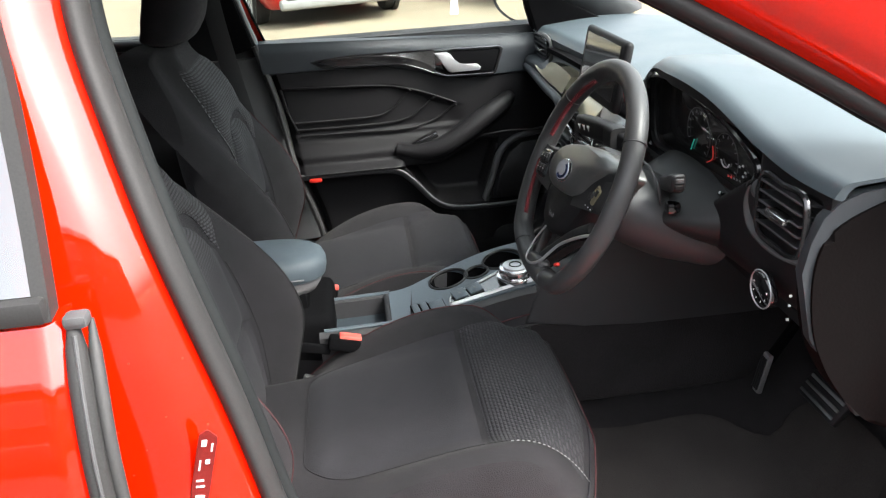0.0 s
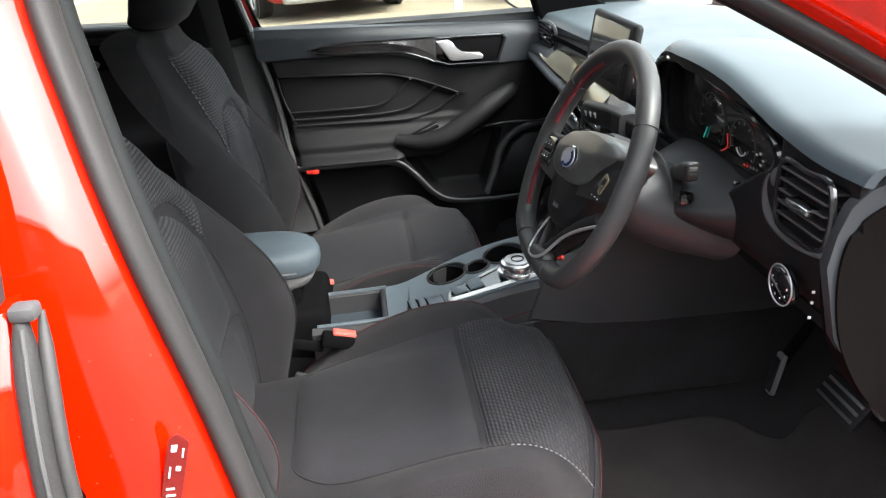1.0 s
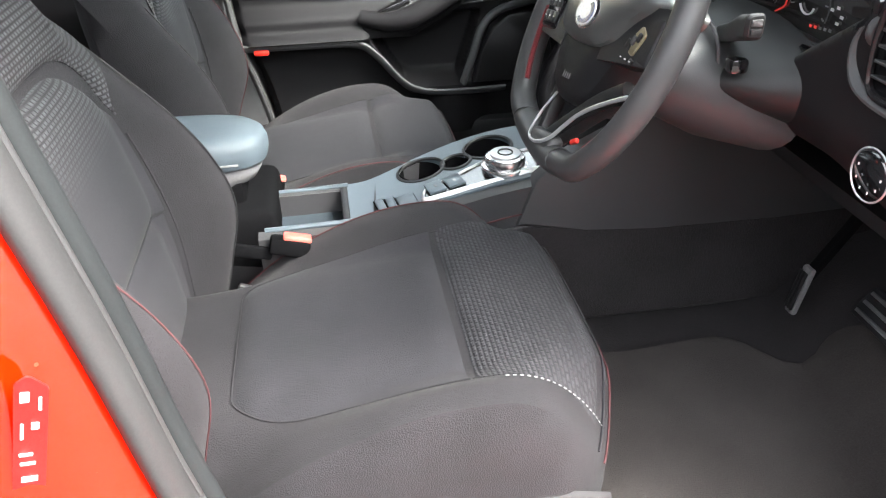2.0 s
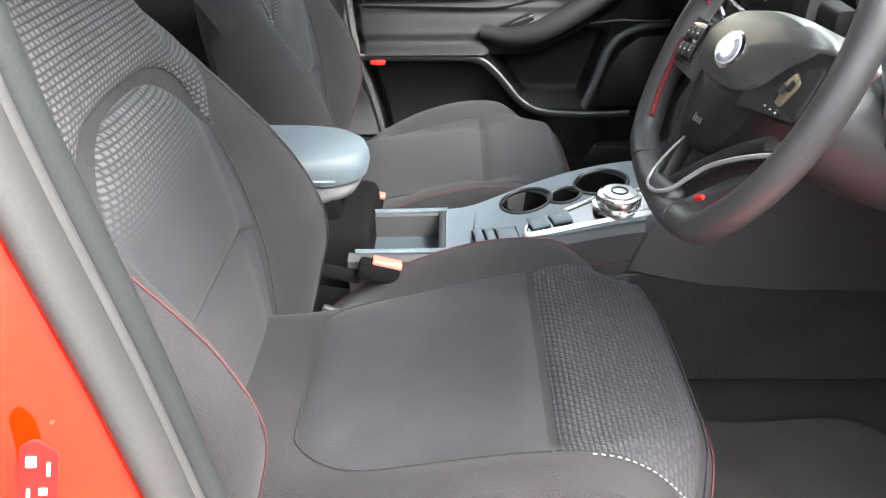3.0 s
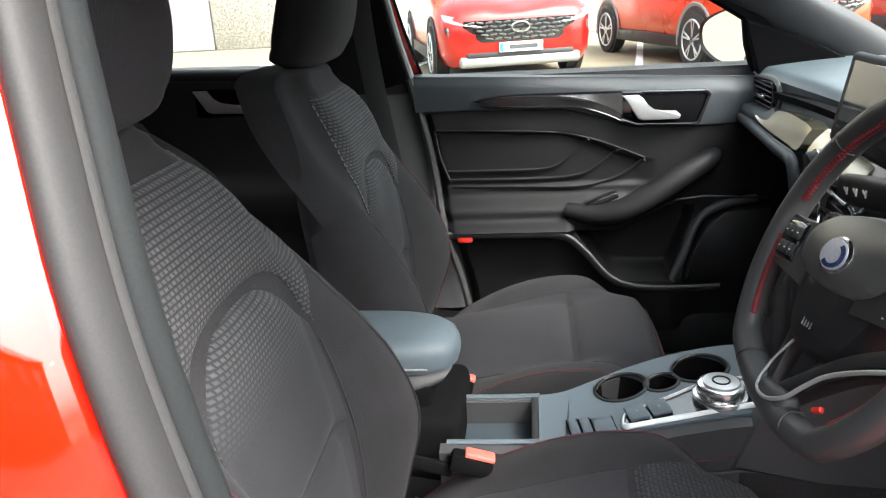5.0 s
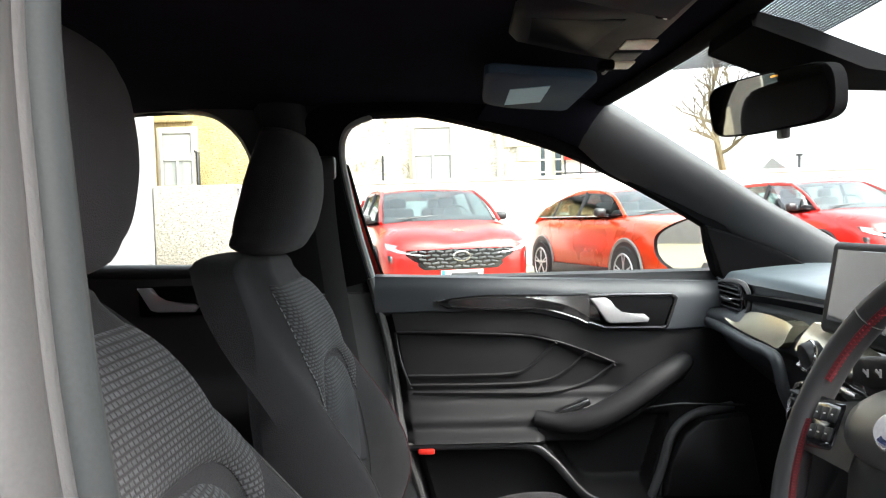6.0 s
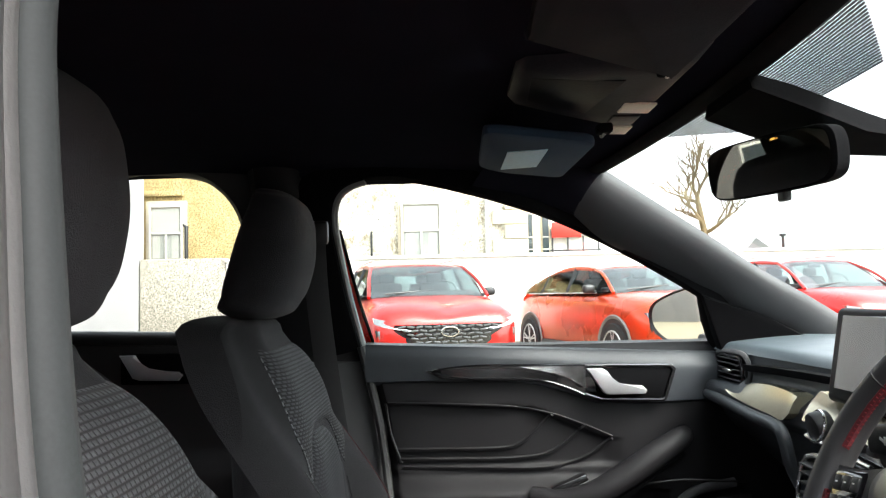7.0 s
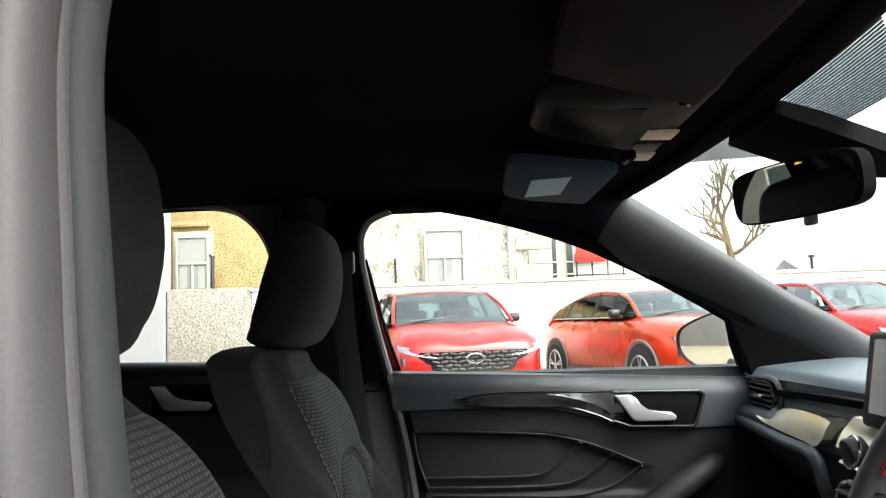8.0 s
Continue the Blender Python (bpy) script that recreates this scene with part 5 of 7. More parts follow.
for k in range(3):
    w = 0.014 + 0.016 * (k == 2)
    at = (-0.240 + 0.018 * k + 0.008 * (k == 2), -0.104, CZ(-0.22) + 0.005 + 0.002 * k)
    part("key_gap", rbox((w + 0.004, 0.046, 0.004), at, 0.001, 1, (0, -7, 8)), MATTE, con)
    part("console_key", rbox((w, 0.042, 0.006), (at[0], at[1], at[2] + 0.001), 0.002, 2, (0, -7, 8)), CONSOLE, con)
gd = (-0.026, -0.080)
part("gear_dial", join(cyl(0.040, 0.012, (*gd, CZ(-0.03) + 0.008), n=40, bevel=0.003), cyl(0.034, 0.024, (*gd, CZ(-0.03) + 0.018), n=40, bevel=0.004)), CHROME, con, "knurled chrome gear dial")
part("dial_cap", cyl(0.026, 0.004, (*gd, CZ(-0.03) + 0.0315), n=36, bevel=0.001), SILVER, con)
part("dial_print", tube([Vector((gd[0] + 0.012 * math.cos(q), gd[1] + 0.012 * math.sin(q), CZ(-0.03) + 0.0342)) for q in lin(0, 2 * math.pi, 25)[:-1]], 0.0015, 5, closed=True), PLASTIC, con)
part("deck_joint", tube([(-0.254 + 0.1 * (y + 0.13), y, CZ(-0.250) + 0.003) for y in lin(-0.128, 0.012, 4)], 0.0022, 5), BLACK, con)
# open tray
part("tray_floor", rbox((0.13, 0.125, 0.008), (-0.355, -0.060, 0.505), 0.002), mk("blue_grey_tray_rubber", (0.034, 0.046, 0.056), 0.6), con, "blue-grey rubber tray floor")
part("tray_front", rbox((0.012, 0.125, 0.05), (-0.298, -0.060, 0.528), 0.004), BLACK, con)
for y in (-0.128, 0.002):
    part("tray_rim", tube([(-0.43, y, 0.549), (-0.36, y, 0.550), (-0.29, y, 0.552)], 0.005, 6), CONSOLE, con)
part("tray_wall", rbox((0.14, 0.010, 0.05), (-0.36, -0.003, 0.525), 0.003), COLUMN, con)
part("rear_box", rbox((0.34, 0.20, 0.24), (-0.58, -0.005, 0.45), 0.02, 3), MATTE, con)
part("flank_front", plate([Vector((x, -0.156, z)) for x, z in ((-0.022, 0.526), (0.008, 0.609), (0.05, 0.645), (0.16, 0.70), (0.70, 0.70), (0.70, 0.50), (0.45, 0.495), (0.22, 0.498), (0.10, 0.508))], (0, 0.03, 0), 0.008), COLUMN, con, "grey footwell flank")
part("flank_lower", plate([Vector((x, -0.151, z)) for x, z in ((-0.01, 0.52), (0.22, 0.505), (0.45, 0.50), (0.70, 0.505), (0.70, 0.32), (-0.01, 0.32))], (0, 0.02, 0)), CARPET, con, "dark carpeted footwell flank")
arm = thing("console_armrest", "blue-grey padded console armrest above the storage box", "armrest")


def arm_ring(grow, z):
    """Rounded plan of the armrest, blunt at the front."""
    return [Vector((-0.60 + (0.185 - 0.02 * (1 - grow)) * math.copysign(abs(math.cos(q)) ** 0.62, math.cos(q)) * grow, -0.002 + 0.080 * math.copysign(abs(math.sin(q)) ** 0.72, math.sin(q)) * grow, z)) for q in lin(0, 2 * math.pi, 45)[:-1]]


part("pad", loft([arm_ring(g_, z) for g_, z in ((0.93, 0.628), (0.985, 0.632), (1.0, 0.643), (0.995, 0.657), (0.97, 0.669), (0.90, 0.678), (0.70, 0.684), (0.3, 0.686))]), ARMBLUE, arm)
part("lower_band", loft([arm_ring(g_, z) for g_, z in ((0.80, 0.594), (0.88, 0.600), (0.93, 0.615), (0.94, 0.629))]), mk("pale_grey_band", (0.15, 0.15, 0.155), 0.6), arm, "pale grey underside band")
part("hinge_base", rbox((0.28, 0.12, 0.06), (-0.60, -0.002, 0.575), 0.01), MATTE, arm)
part("pad_seam", tube([(x, -0.0797, 0.645) for x in lin(-0.71, -0.46, 4)], 0.0018, 5), GREYTHREAD, arm)
for y, z, lab in ((-0.165, 0.552, "driver"), (0.105, 0.530, "passenger")):
    bk = thing("belt_buckle", "black seat belt buckle with red release button", "seat belt buckle", "front belt buckles", m=pose(-0.378 if y < 0 else -0.425, y, z, 0, 0, 0) @ pose(0, 0, 0, -14, 14, 0))
    part("housing", rbox((0.062, 0.038, 0.026), (-0.010, 0, -0.014), 0.006, 2), MATTE, bk)
    part("release_button", rbox((0.044, 0.030, 0.008), (0.000, 0, 0.001), 0.003, 2), BUCKLE, bk, "red release button")
    part("stalk", rbox((0.10, 0.012, 0.02), (-0.085, 0, -0.03), 0.004), MATTE, bk)


# ---- seats ----
XC = curve([0.40, 0.50, 0.60, 0.70, 0.80, 0.88, 0.97, 1.05], [-0.545, -0.547, -0.556, -0.572, -0.593, -0.614, -0.650, -0.712])
XB = curve([0.40, 0.45, 0.53, 0.64, 0.72, 0.85, 0.95, 1.0, 1.05], [-0.505, -0.500, -0.480, -0.460, -0.487, -0.588, -0.678, -0.716, -0.752])
WD = curve([0.40, 0.55, 0.70, 0.85, 0.93, 1.00, 1.05], [0.235, 0.252, 0.258, 0.252, 0.240, 0.212, 0.165])


def back_x(l, z):
    """Front of the backrest at a sideways place and height."""
    a = abs(l) / WD(z)
    b = sm(0.50, 0.80, a)
    return XC(z) + (XB(z) - XC(z)) * b - 0.075 * max(0.0, (a - 0.82) / 0.18) ** 2


def cushion(l, s):
    """Top of the seat cushion: l sideways -1..1, s from the backrest over the front edge."""
    cx, cz = CUSH_X(s), CUSH_Z(s)
    a = abs(l)
    bol = sm(0.50, 0.78, a)
    h = (BOL_Z(s) - cz) * bol
    drop = 0.0 if a < 0.86 else 0.15 * ((a - 0.86) / 0.14) ** 2.2
    w = 0.250 - 0.03 * sm(0.68, 0.95, s) * a ** 2 - 0.012 * (1 - sm(0, 0.2, s))
    cx -= 0.060 * a ** 4 * sm(0.45, 0.78, s)
    return Vector((cx, w * math.copysign(min(a, 0.93) / 0.93, l) * (1 + 0.02 * max(0, a - 0.93)), cz + h - drop))


BOL_Z = curve([0, 0.08, 0.21, 0.36, 0.50, 0.60, 0.70, 0.78, 0.86, 0.93, 1.0], [0.425, 0.450, 0.518, 0.570, 0.588, 0.580, 0.536, 0.484, 0.434, 0.400, 0.372])
CUSH_X = curve([0, 0.3, 0.5, 0.68, 0.78, 0.86, 0.93, 1.0], [-0.56, -0.33, -0.18, -0.055, -0.008, 0.012, 0.010, -0.005])
CUSH_Z = curve([0, 0.3, 0.5, 0.68, 0.78, 0.86, 0.93, 1.0], [0.520, 0.530, 0.550, 0.565, 0.550, 0.508, 0.450, 0.392])


def seat(name, label, m, recline, inboard, low=0.0, head_x=0.0, near=1.0):
    root = thing(name, label, "car seat", "front seats", m=m)
    tilt = Matrix.Translation((-0.52, 0, 0.50)) @ Matrix.Rotation(radians(recline), 4, "Y") @ Matrix.Translation((0.52, 0, -0.50))
    off = Matrix.Translation((0, 0, -0.30))

    def put(nm, bm, mt, lab="", lean=True, parent=None):
        bm.transform(off @ tilt if lean else Matrix.Translation((0, 0, -low)) @ off)
        return part(nm, bm, mt, parent or root, lab)

    rings = []
    for i, z in enumerate(lin(0.40, 1.05, 30)):
        w = WD(z)
        front = [Vector((back_x(a * w, z), a * w, z)) for a in lin(-1, 1, 33)]
        t = 0.125 - 0.03 * sm(0.8, 1.05, z)
        rear = [Vector((XC(z) - t + 0.05 * abs(a) ** 4, a * w * 0.97, z + 0.0)) for a in lin(1, -1, 15)]
        rings.append(front + rear)
    for k, (shr, dz) in enumerate(((0.93, 0.012), (0.80, 0.020), (0.55, 0.026), (0.2, 0.028))):
        c = Vector((XC(1.05) - 0.045, 0, 1.05))
        rings.append([Vector((c.x + (p.x - c.x) * shr, p.y * shr, 1.05 + dz)) for p in rings[29]])
    put("backrest", loft(rings), CLOTH_SIDE, "charcoal cloth backrest with deep side bolsters")

    def pad(z0, z1, wid, lift, nz=24, nl=21, arch=0.0, foot=0.0):
        def f(v, a):
            z = z0 + (z1 - z0) * v + (arch * v + foot * (1 - v)) * (1 - abs(a) ** 3.2)
            l = a * wid(z) * (near if a < 0 else 1.0)
            edge = (1 - abs(a) ** 6) * (1 - abs(2 * v - 1) ** 8)
            return Vector((back_x(l, z) + 0.002 + lift * edge, l, z))
        return sheet(f, lin(0, 1, nz), lin(-1, 1, nl), (-0.012, 0, 0))

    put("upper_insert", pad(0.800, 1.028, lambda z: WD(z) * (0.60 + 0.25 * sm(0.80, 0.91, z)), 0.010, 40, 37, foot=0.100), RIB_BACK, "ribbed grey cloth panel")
    put("middle_insert", pad(0.66, 0.800, lambda z: WD(z) * 0.575, 0.014, 30, 31, arch=0.088), RIB_FADE, "ribbed cloth fading to plain")
    put("lower_insert", pad(0.47, 0.655, lambda z: WD(z) * 0.565, 0.010), CLOTH)
    for s_ in (-1, 1):
        put("bolster_seam", tube([Vector((back_x(s_ * 0.80 * WD(z), z) + 0.001, s_ * 0.80 * WD(z), z)) for z in lin(0.44, 0.86, 30)], 0.0010, 5), REDTHREAD if s_ != inboard else PLASTIC)
        put("insert_seam", tube([Vector((back_x(s_ * (WD(z) * 0.575 * (near if s_ < 0 else 1.0) + 0.004), z) + 0.001, s_ * (WD(z) * 0.575 * (near if s_ < 0 else 1.0) + 0.004), z)) for z in lin(0.47, 0.775, 26)], 0.0016, 5), CLOTH_SIDE)
    if near < 1:
        at = lambda z: -near * (0.60 + 0.25 * sm(0.80, 0.91, z)) * WD(z) - 0.003
        put("insert_stitch", join(*[tube([Vector((back_x(at(z), z) + 0.004, at(z), z)) for z in (z0, z0 + 0.006)], 0.0011, 4) for z0 in lin(0.82, 1.01, 19)]), GREYTHREAD, "pale stitches beside the ribbed panel")
    # head restraint on two posts
    zs = [1.075, 1.082, 1.11, 1.16, 1.22, 1.265, 1.29, 1.300, 1.303]
    fd, fw, fx = (curve(zs, v) for v in ([0.030, 0.044, 0.056, 0.060, 0.055, 0.045, 0.033, 0.018, 0.004], [0.080, 0.106, 0.126, 0.133, 0.128, 0.114, 0.095, 0.068, 0.03], [-0.745, -0.742, -0.730, -0.718, -0.712, -0.712, -0.718, -0.724, -0.726]))
    hr = []
    for z in lin(1.075, 1.085, 4) + lin(1.09, 1.285, 22) + lin(1.288, 1.303, 8):
        d, w, xc = fd(z), fw(z), fx(z) + head_x
        hr.append([Vector((xc + d * math.copysign(abs(math.cos(q)) ** 0.7, math.cos(q)) - (0.012 * (w * math.sin(q) / 0.135) ** 2), w * math.copysign(abs(math.sin(q)) ** 0.6, math.sin(q)), z)) for q in lin(0, 2 * math.pi, 61)[:-1]])
    head = put("headrest", loft(hr), CLOTH, "plain charcoal cloth headrest")
    for s_ in (-1, 1):
        put("headrest_post", tube([(-0.755, s_ * 0.062, 1.02), (-0.745, s_ * 0.062, 1.10)], 0.006, 10), STEEL, "steel headrest post")
        put("post_sleeve", tube([(-0.757, s_ * 0.062, 1.055), (-0.752, s_ * 0.062, 1.084)], 0.012, 12), CHROME if s_ == -inboard else BLACK)
    # cushion
    put("cushion", sheet(cushion_pt := (lambda s, l: cushion(l, s)), lin(0, 1, 60), lin(-1, 1, 49), (0, 0, -0.03)), CLOTH_SIDE, "charcoal cloth seat cushion", False)

    def seat_pad(s0, s1, w0, w1, lift):
        def f(u, a):
            s = s0 + (s1 - s0) * u
            p = cushion(a * (w0 + (w1 - w0) * u), s)
            edge = (1 - abs(a) ** 6) * (1 - abs(2 * u - 1) ** 8)
            return p + Vector((0, 0, 0.001 + lift * edge))
        return sheet(f, lin(0, 1, 26), lin(-1, 1, 29), (0, 0, -0.012))

    def insert_w(u):
        return (0.58 + 0.06 * u) * (0.66 + 0.34 * math.sqrt(max(0.0, 1 - max(0.0, 1 - u / 0.34) ** 2)))

    def insert_pt(u, a, lift):
        return cushion(a * insert_w(u), 0.13 + 0.375 * u) + Vector((0, 0, 0.001 + lift * (1 - abs(a) ** 6) * (1 - abs(2 * u - 1) ** 8)))

    put("seat_insert", sheet(lambda u, a: insert_pt(u, a, 0.014), [i * i / 1600 for i in range(41)], lin(-1, 1, 33), (0, 0, -0.012)), CLOTH, "plain seat panel", False)
    outline = [insert_pt(u * u, -1, 0) for u in lin(1, 0, 40)] + [insert_pt(0, a, 0) for a in lin(-0.95, 0.95, 18)] + [insert_pt(u * u, 1, 0) for u in lin(0, 1, 40)]
    put("insert_seam", tube([p + Vector((0, 0, 0.0002)) for p in outline], 0.0012, 6), CLOTH_SIDE, "", False)
    put("thigh_insert", seat_pad(0.52, 0.775, 0.64, 0.74, 0.010), RIB_SEAT if inboard > 0 else CLOTH, "ribbed grey cloth thigh panel" if inboard > 0 else "plain cloth thigh panel", False)
    put("front_seam", tube([cushion(a, 0.80) + Vector((0.002, 0, 0.001)) for a in lin(-0.84, 0.84, 30)], 0.0015, 5), CLOTH, "", False)
    put("front_seam", tube([cushion(a, 0.84) + Vector((0.002, 0, 0)) for a in lin(-0.84, 0.84, 30)], 0.0013, 5), REDTHREAD, "", False)
    for s_ in (-1, 1):
        if s_ == inboard:
            put("side_seam", tube([cushion(s_ * 0.86, s) + Vector((0, 0, 0.001)) for s in lin(0.12, 0.84, 40)], 0.0011, 5), REDTHREAD, "", False)
        put("insert_seam", tube([cushion(s_ * (0.58 + 0.10 * s), s) + Vector((0, 0, 0.0005)) for s in lin(0.51, 0.78, 20)], 0.0012, 5), CLOTH_SIDE, "", False)
        dashes = [tube([cushion(s_ * (0.70 + 0.05 * (s - 0.5)), s) + Vector((0, 0, 0.0035)) for s in (s0, s0 + 0.006)], 0.0009, 4) for s0 in lin(0.56, 0.80, 20)]
        if s_ < 0 < inboard:
            put("dotted_stitch", join(*dashes), mk("pale_thread" + name, (0.20, 0.20, 0.20), 0.8, bump=0), "dotted pale stitching", False)
        put("base_cover", loft([[(x, s_ * 0.244, 0.33), (x, s_ * 0.256, 0.34), (x, s_ * 0.256, h), (x, s_ * 0.244, h + 0.01)] for x, h in ((-0.62, 0.50), (-0.5, 0.49), (-0.3, 0.455), (-0.1, 0.44), (-0.02, 0.42))]), DOORCARD, "black plastic base cover", False)
        put("seat_rail", rbox((0.55, 0.03, 0.035), (-0.28, s_ * 0.18, 0.315), 0.004), BLACK, "", False)
    put("cushion_frame", rbox((0.50, 0.45, 0.10), (-0.28, 0, 0.42), 0.03, 3), BLACK, "", False)
    put("recliner_cover", cyl(0.045, 0.02, (-0.535, -inboard * 0.262, 0.475), (90, 0, 0), 28, bevel=0.006), BLACK, "", False)
    put("hinge_trim", rbox((0.05, 0.012, 0.012), (-0.455, inboard * 0.20, 0.475), 0.003, 2, (0, 25, 0)), STEEL, "pale metal hinge piece", False)
    return root


driver_seat = seat("driver_seat", "charcoal cloth driver seat with ribbed panels and red stitching", pose(0, -0.385, 0.30), 0.0, 1, head_x=-0.006)
passenger_seat = seat("passenger_seat", "charcoal cloth passenger seat with ribbed panels and red stitching", pose(-0.045, 0.372, 0.272), 6.0, -1, 0.035, near=0.72)

bench = thing("rear_bench", "dark cloth rear bench seat behind the front seats", "car seat")
part("bench_cushion", rbox((0.5, 1.24, 0.22), (-1.35, 0, 0.44), 0.06, 4), HEADLINER, bench)
part("bench_back", rbox((0.16, 1.24, 0.60), (-1.66, 0, 0.76), 0.06, 4, (0, -16, 0)), HEADLINER, bench)

for s in (1, -1):
    belt = thing("seat_belt", "black seat belt webbing hanging on the pillar", "seat belt", "front seat belts")
    pts = spline([(-0.66, s * 0.585, 1.22), (-0.655, s * 0.595, 1.1), (-0.64, s * 0.61, 0.95), (-0.615, s * 0.635, 0.75), (-0.58, s * 0.66, 0.5)], 6)
    part("webbing", tube(pts, 0.024, 8, flat=(1.0, 0.06), up=(0, 1, 0)), WEBBING, belt)
    part("guide_loop", rbox((0.06, 0.02, 0.05), (-0.66, s * 0.592, 1.235), 0.008), BLACK, belt)
    if s < 0:
        part("belt_tongue", plate([Vector((x, -0.655, z)) for x, z in ((-0.50, 0.60), (-0.475, 0.606), (-0.49, 0.57))], (0, 0.004, 0)), STEEL, belt, "steel belt tongue")

# ---- roof fittings ----
rv = thing("rear_view_mirror", "black frameless rear view mirror on the windscreen", "mirror")
o = spline([(0, 0.115, 0.012), (0, 0.105, 0.032), (0, 0.06, 0.038), (0, -0.06, 0.036), (0, -0.11, 0.028), (0, -0.118, -0.005), (0, -0.105, -0.032), (0, -0.05, -0.038), (0, 0.06, -0.038), (0, 0.108, -0.028)], 5, closed=True)
mm = pose(0.045, 0.0, 1.262, 0, 0, 0) @ pose(0, 0, 0, 0, -6, 18)
part("shell", loft([[mm @ Vector((d, p.y * s_, p.z * s_)) for p in o] for d, s_ in ((-0.012, 0.97), (-0.010, 1.0), (0.012, 0.97), (0.028, 0.75), (0.036, 0.4))]), MATTE, rv)
part("mirror_glass", plate([mm @ Vector((-0.0125, p.y * 0.95, p.z * 0.93)) for p in o], mm.to_3x3() @ Vector((-0.002, 0, 0))), mk("dimmed_mirror", (0.40, 0.39, 0.37), 0.02, metal=1.0, var=0.02, bump=0), rv, "dark dimming mirror glass", smooth=0)
part("sensor_tab", rbox((0.012, 0.02, 0.03), (0.058, -0.005, 1.228), 0.003), BLACK, rv)
part("stem", tube([(0.08, 0.0, 1.275), (0.13, 0.0, 1.31), (0.15, 0.0, 1.325)], 0.014, 10), BLACK, rv)
part("camera_housing", loft([[(x, -w, z), (x, w, z), (x, w * 0.8, z + h), (x, -w * 0.8, z + h)] for x, w, z, h in ((-0.01, 0.085, 1.342, 0.025), (0.05, 0.085, 1.318, 0.030), (0.13, 0.075, 1.288, 0.030), (0.23, 0.05, 1.278, 0.01))]), MATTE, rv, "black sensor housing")
part("indicator", rbox((0.003, 0.009, 0.002), (0.035, -0.03, 1.29), 0.0005), mk_glow("amber_lamp", (1.0, 0.45, 0.08), 0.5), rv, "small amber lamp")


def visor(name, y, s):
    """Folded visor; its inboard end is cut on the slant."""
    v = thing("sun_visor", "folded sun visor against the headliner", "sun visor", "sun visors", m=pose(-0.215 if s < 0 else -0.232, y, 1.336 if s < 0 else 1.328, 0, -3, 0))
    plan = spline([(0.088, -s * 0.165, 0), (0.090, s * 0.10, 0), (0.082, s * 0.175, 0), (-0.075, s * 0.175, 0), (-0.092, s * 0.14, 0), (-0.090, -s * 0.01, 0), (-0.078, -s * 0.035, 0), (0.070, -s * 0.172, 0)], 4, closed=True)
    if s > 0:
        plan = round_poly([(-0.098, -0.245, 0), (0.082, -0.105, 0), (0.077, 0.235, 0), (-0.048, 0.115, 0), (-0.094, 0.040, 0)], 0.03)
    # bluish light on the passenger visor is put into its cloth colour
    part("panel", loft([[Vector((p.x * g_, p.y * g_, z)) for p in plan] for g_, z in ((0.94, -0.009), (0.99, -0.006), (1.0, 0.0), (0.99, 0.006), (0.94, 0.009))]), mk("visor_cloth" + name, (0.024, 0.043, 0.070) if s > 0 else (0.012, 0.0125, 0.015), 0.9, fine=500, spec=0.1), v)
    part("clip", rbox((0.022, 0.026, 0.014), (0.078, -s * 0.172, 0.0), 0.004), MATTE, v)
    part("clip_pin", tube([(0.078, -s * 0.15, -0.006), (0.078, -s * 0.180, -0.006)], 0.003, 8), STEEL if s < 0 else BLACK, v)
    if s > 0:
        part("label", rbox((0.062, 0.16, 0.001), (-0.024, -0.018, -0.0096), 0.0), mk("pale_label", (0.20, 0.38, 0.52), 0.6, bump=0), v, "pale airbag label", smooth=0)
    return v


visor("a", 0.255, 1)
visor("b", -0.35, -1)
ohc = thing("overhead_console", "black overhead console with two reading lamps", "lamp")
part("body", loft([[(x, -w * 0.9, z + 0.004), (x, -w * 0.6, z), (x, w * 0.6, z), (x, w * 0.9, z + 0.004), (x, w, z + 0.016), (x, -w, z + 0.016)] for x, w, z in ((-0.292, 0.075, 1.376), (-0.28, 0.095, 1.368), (-0.20, 0.14, 1.358), (-0.13, 0.185, 1.353), (-0.098, 0.19, 1.356), (-0.085, 0.19, 1.366))]), mk("overhead_black", (0.022, 0.022, 0.026), 0.6, spec=0.15), ohc)
part("glasses_lid", plate([Vector((x, y, z)) for x, y, z in ((-0.272, -0.06, 1.3655), (-0.268, 0.05, 1.365), (-0.18, 0.085, 1.3545), (-0.16, -0.085, 1.3530))], (0, 0, 0.006), 0.003), mk("overhead_lid", (0.004, 0.004, 0.005), 0.5, spec=0.1), ohc)
for y in (0.046, 0.186):
    part("lamp_lens", rbox((0.044, 0.050, 0.004), (-0.116, y, 1.3520 + 0.0004), 0.002, 2, (0, 2, 0)), mk("cream_lens", (0.75, 0.66, 0.50), 0.3, bump=0), ohc, "cream reading lamp lens")
part("switch_row", rbox((0.04, 0.06, 0.004), (-0.120, 0.118, 1.352), 0.002), PLASTIC, ohc)


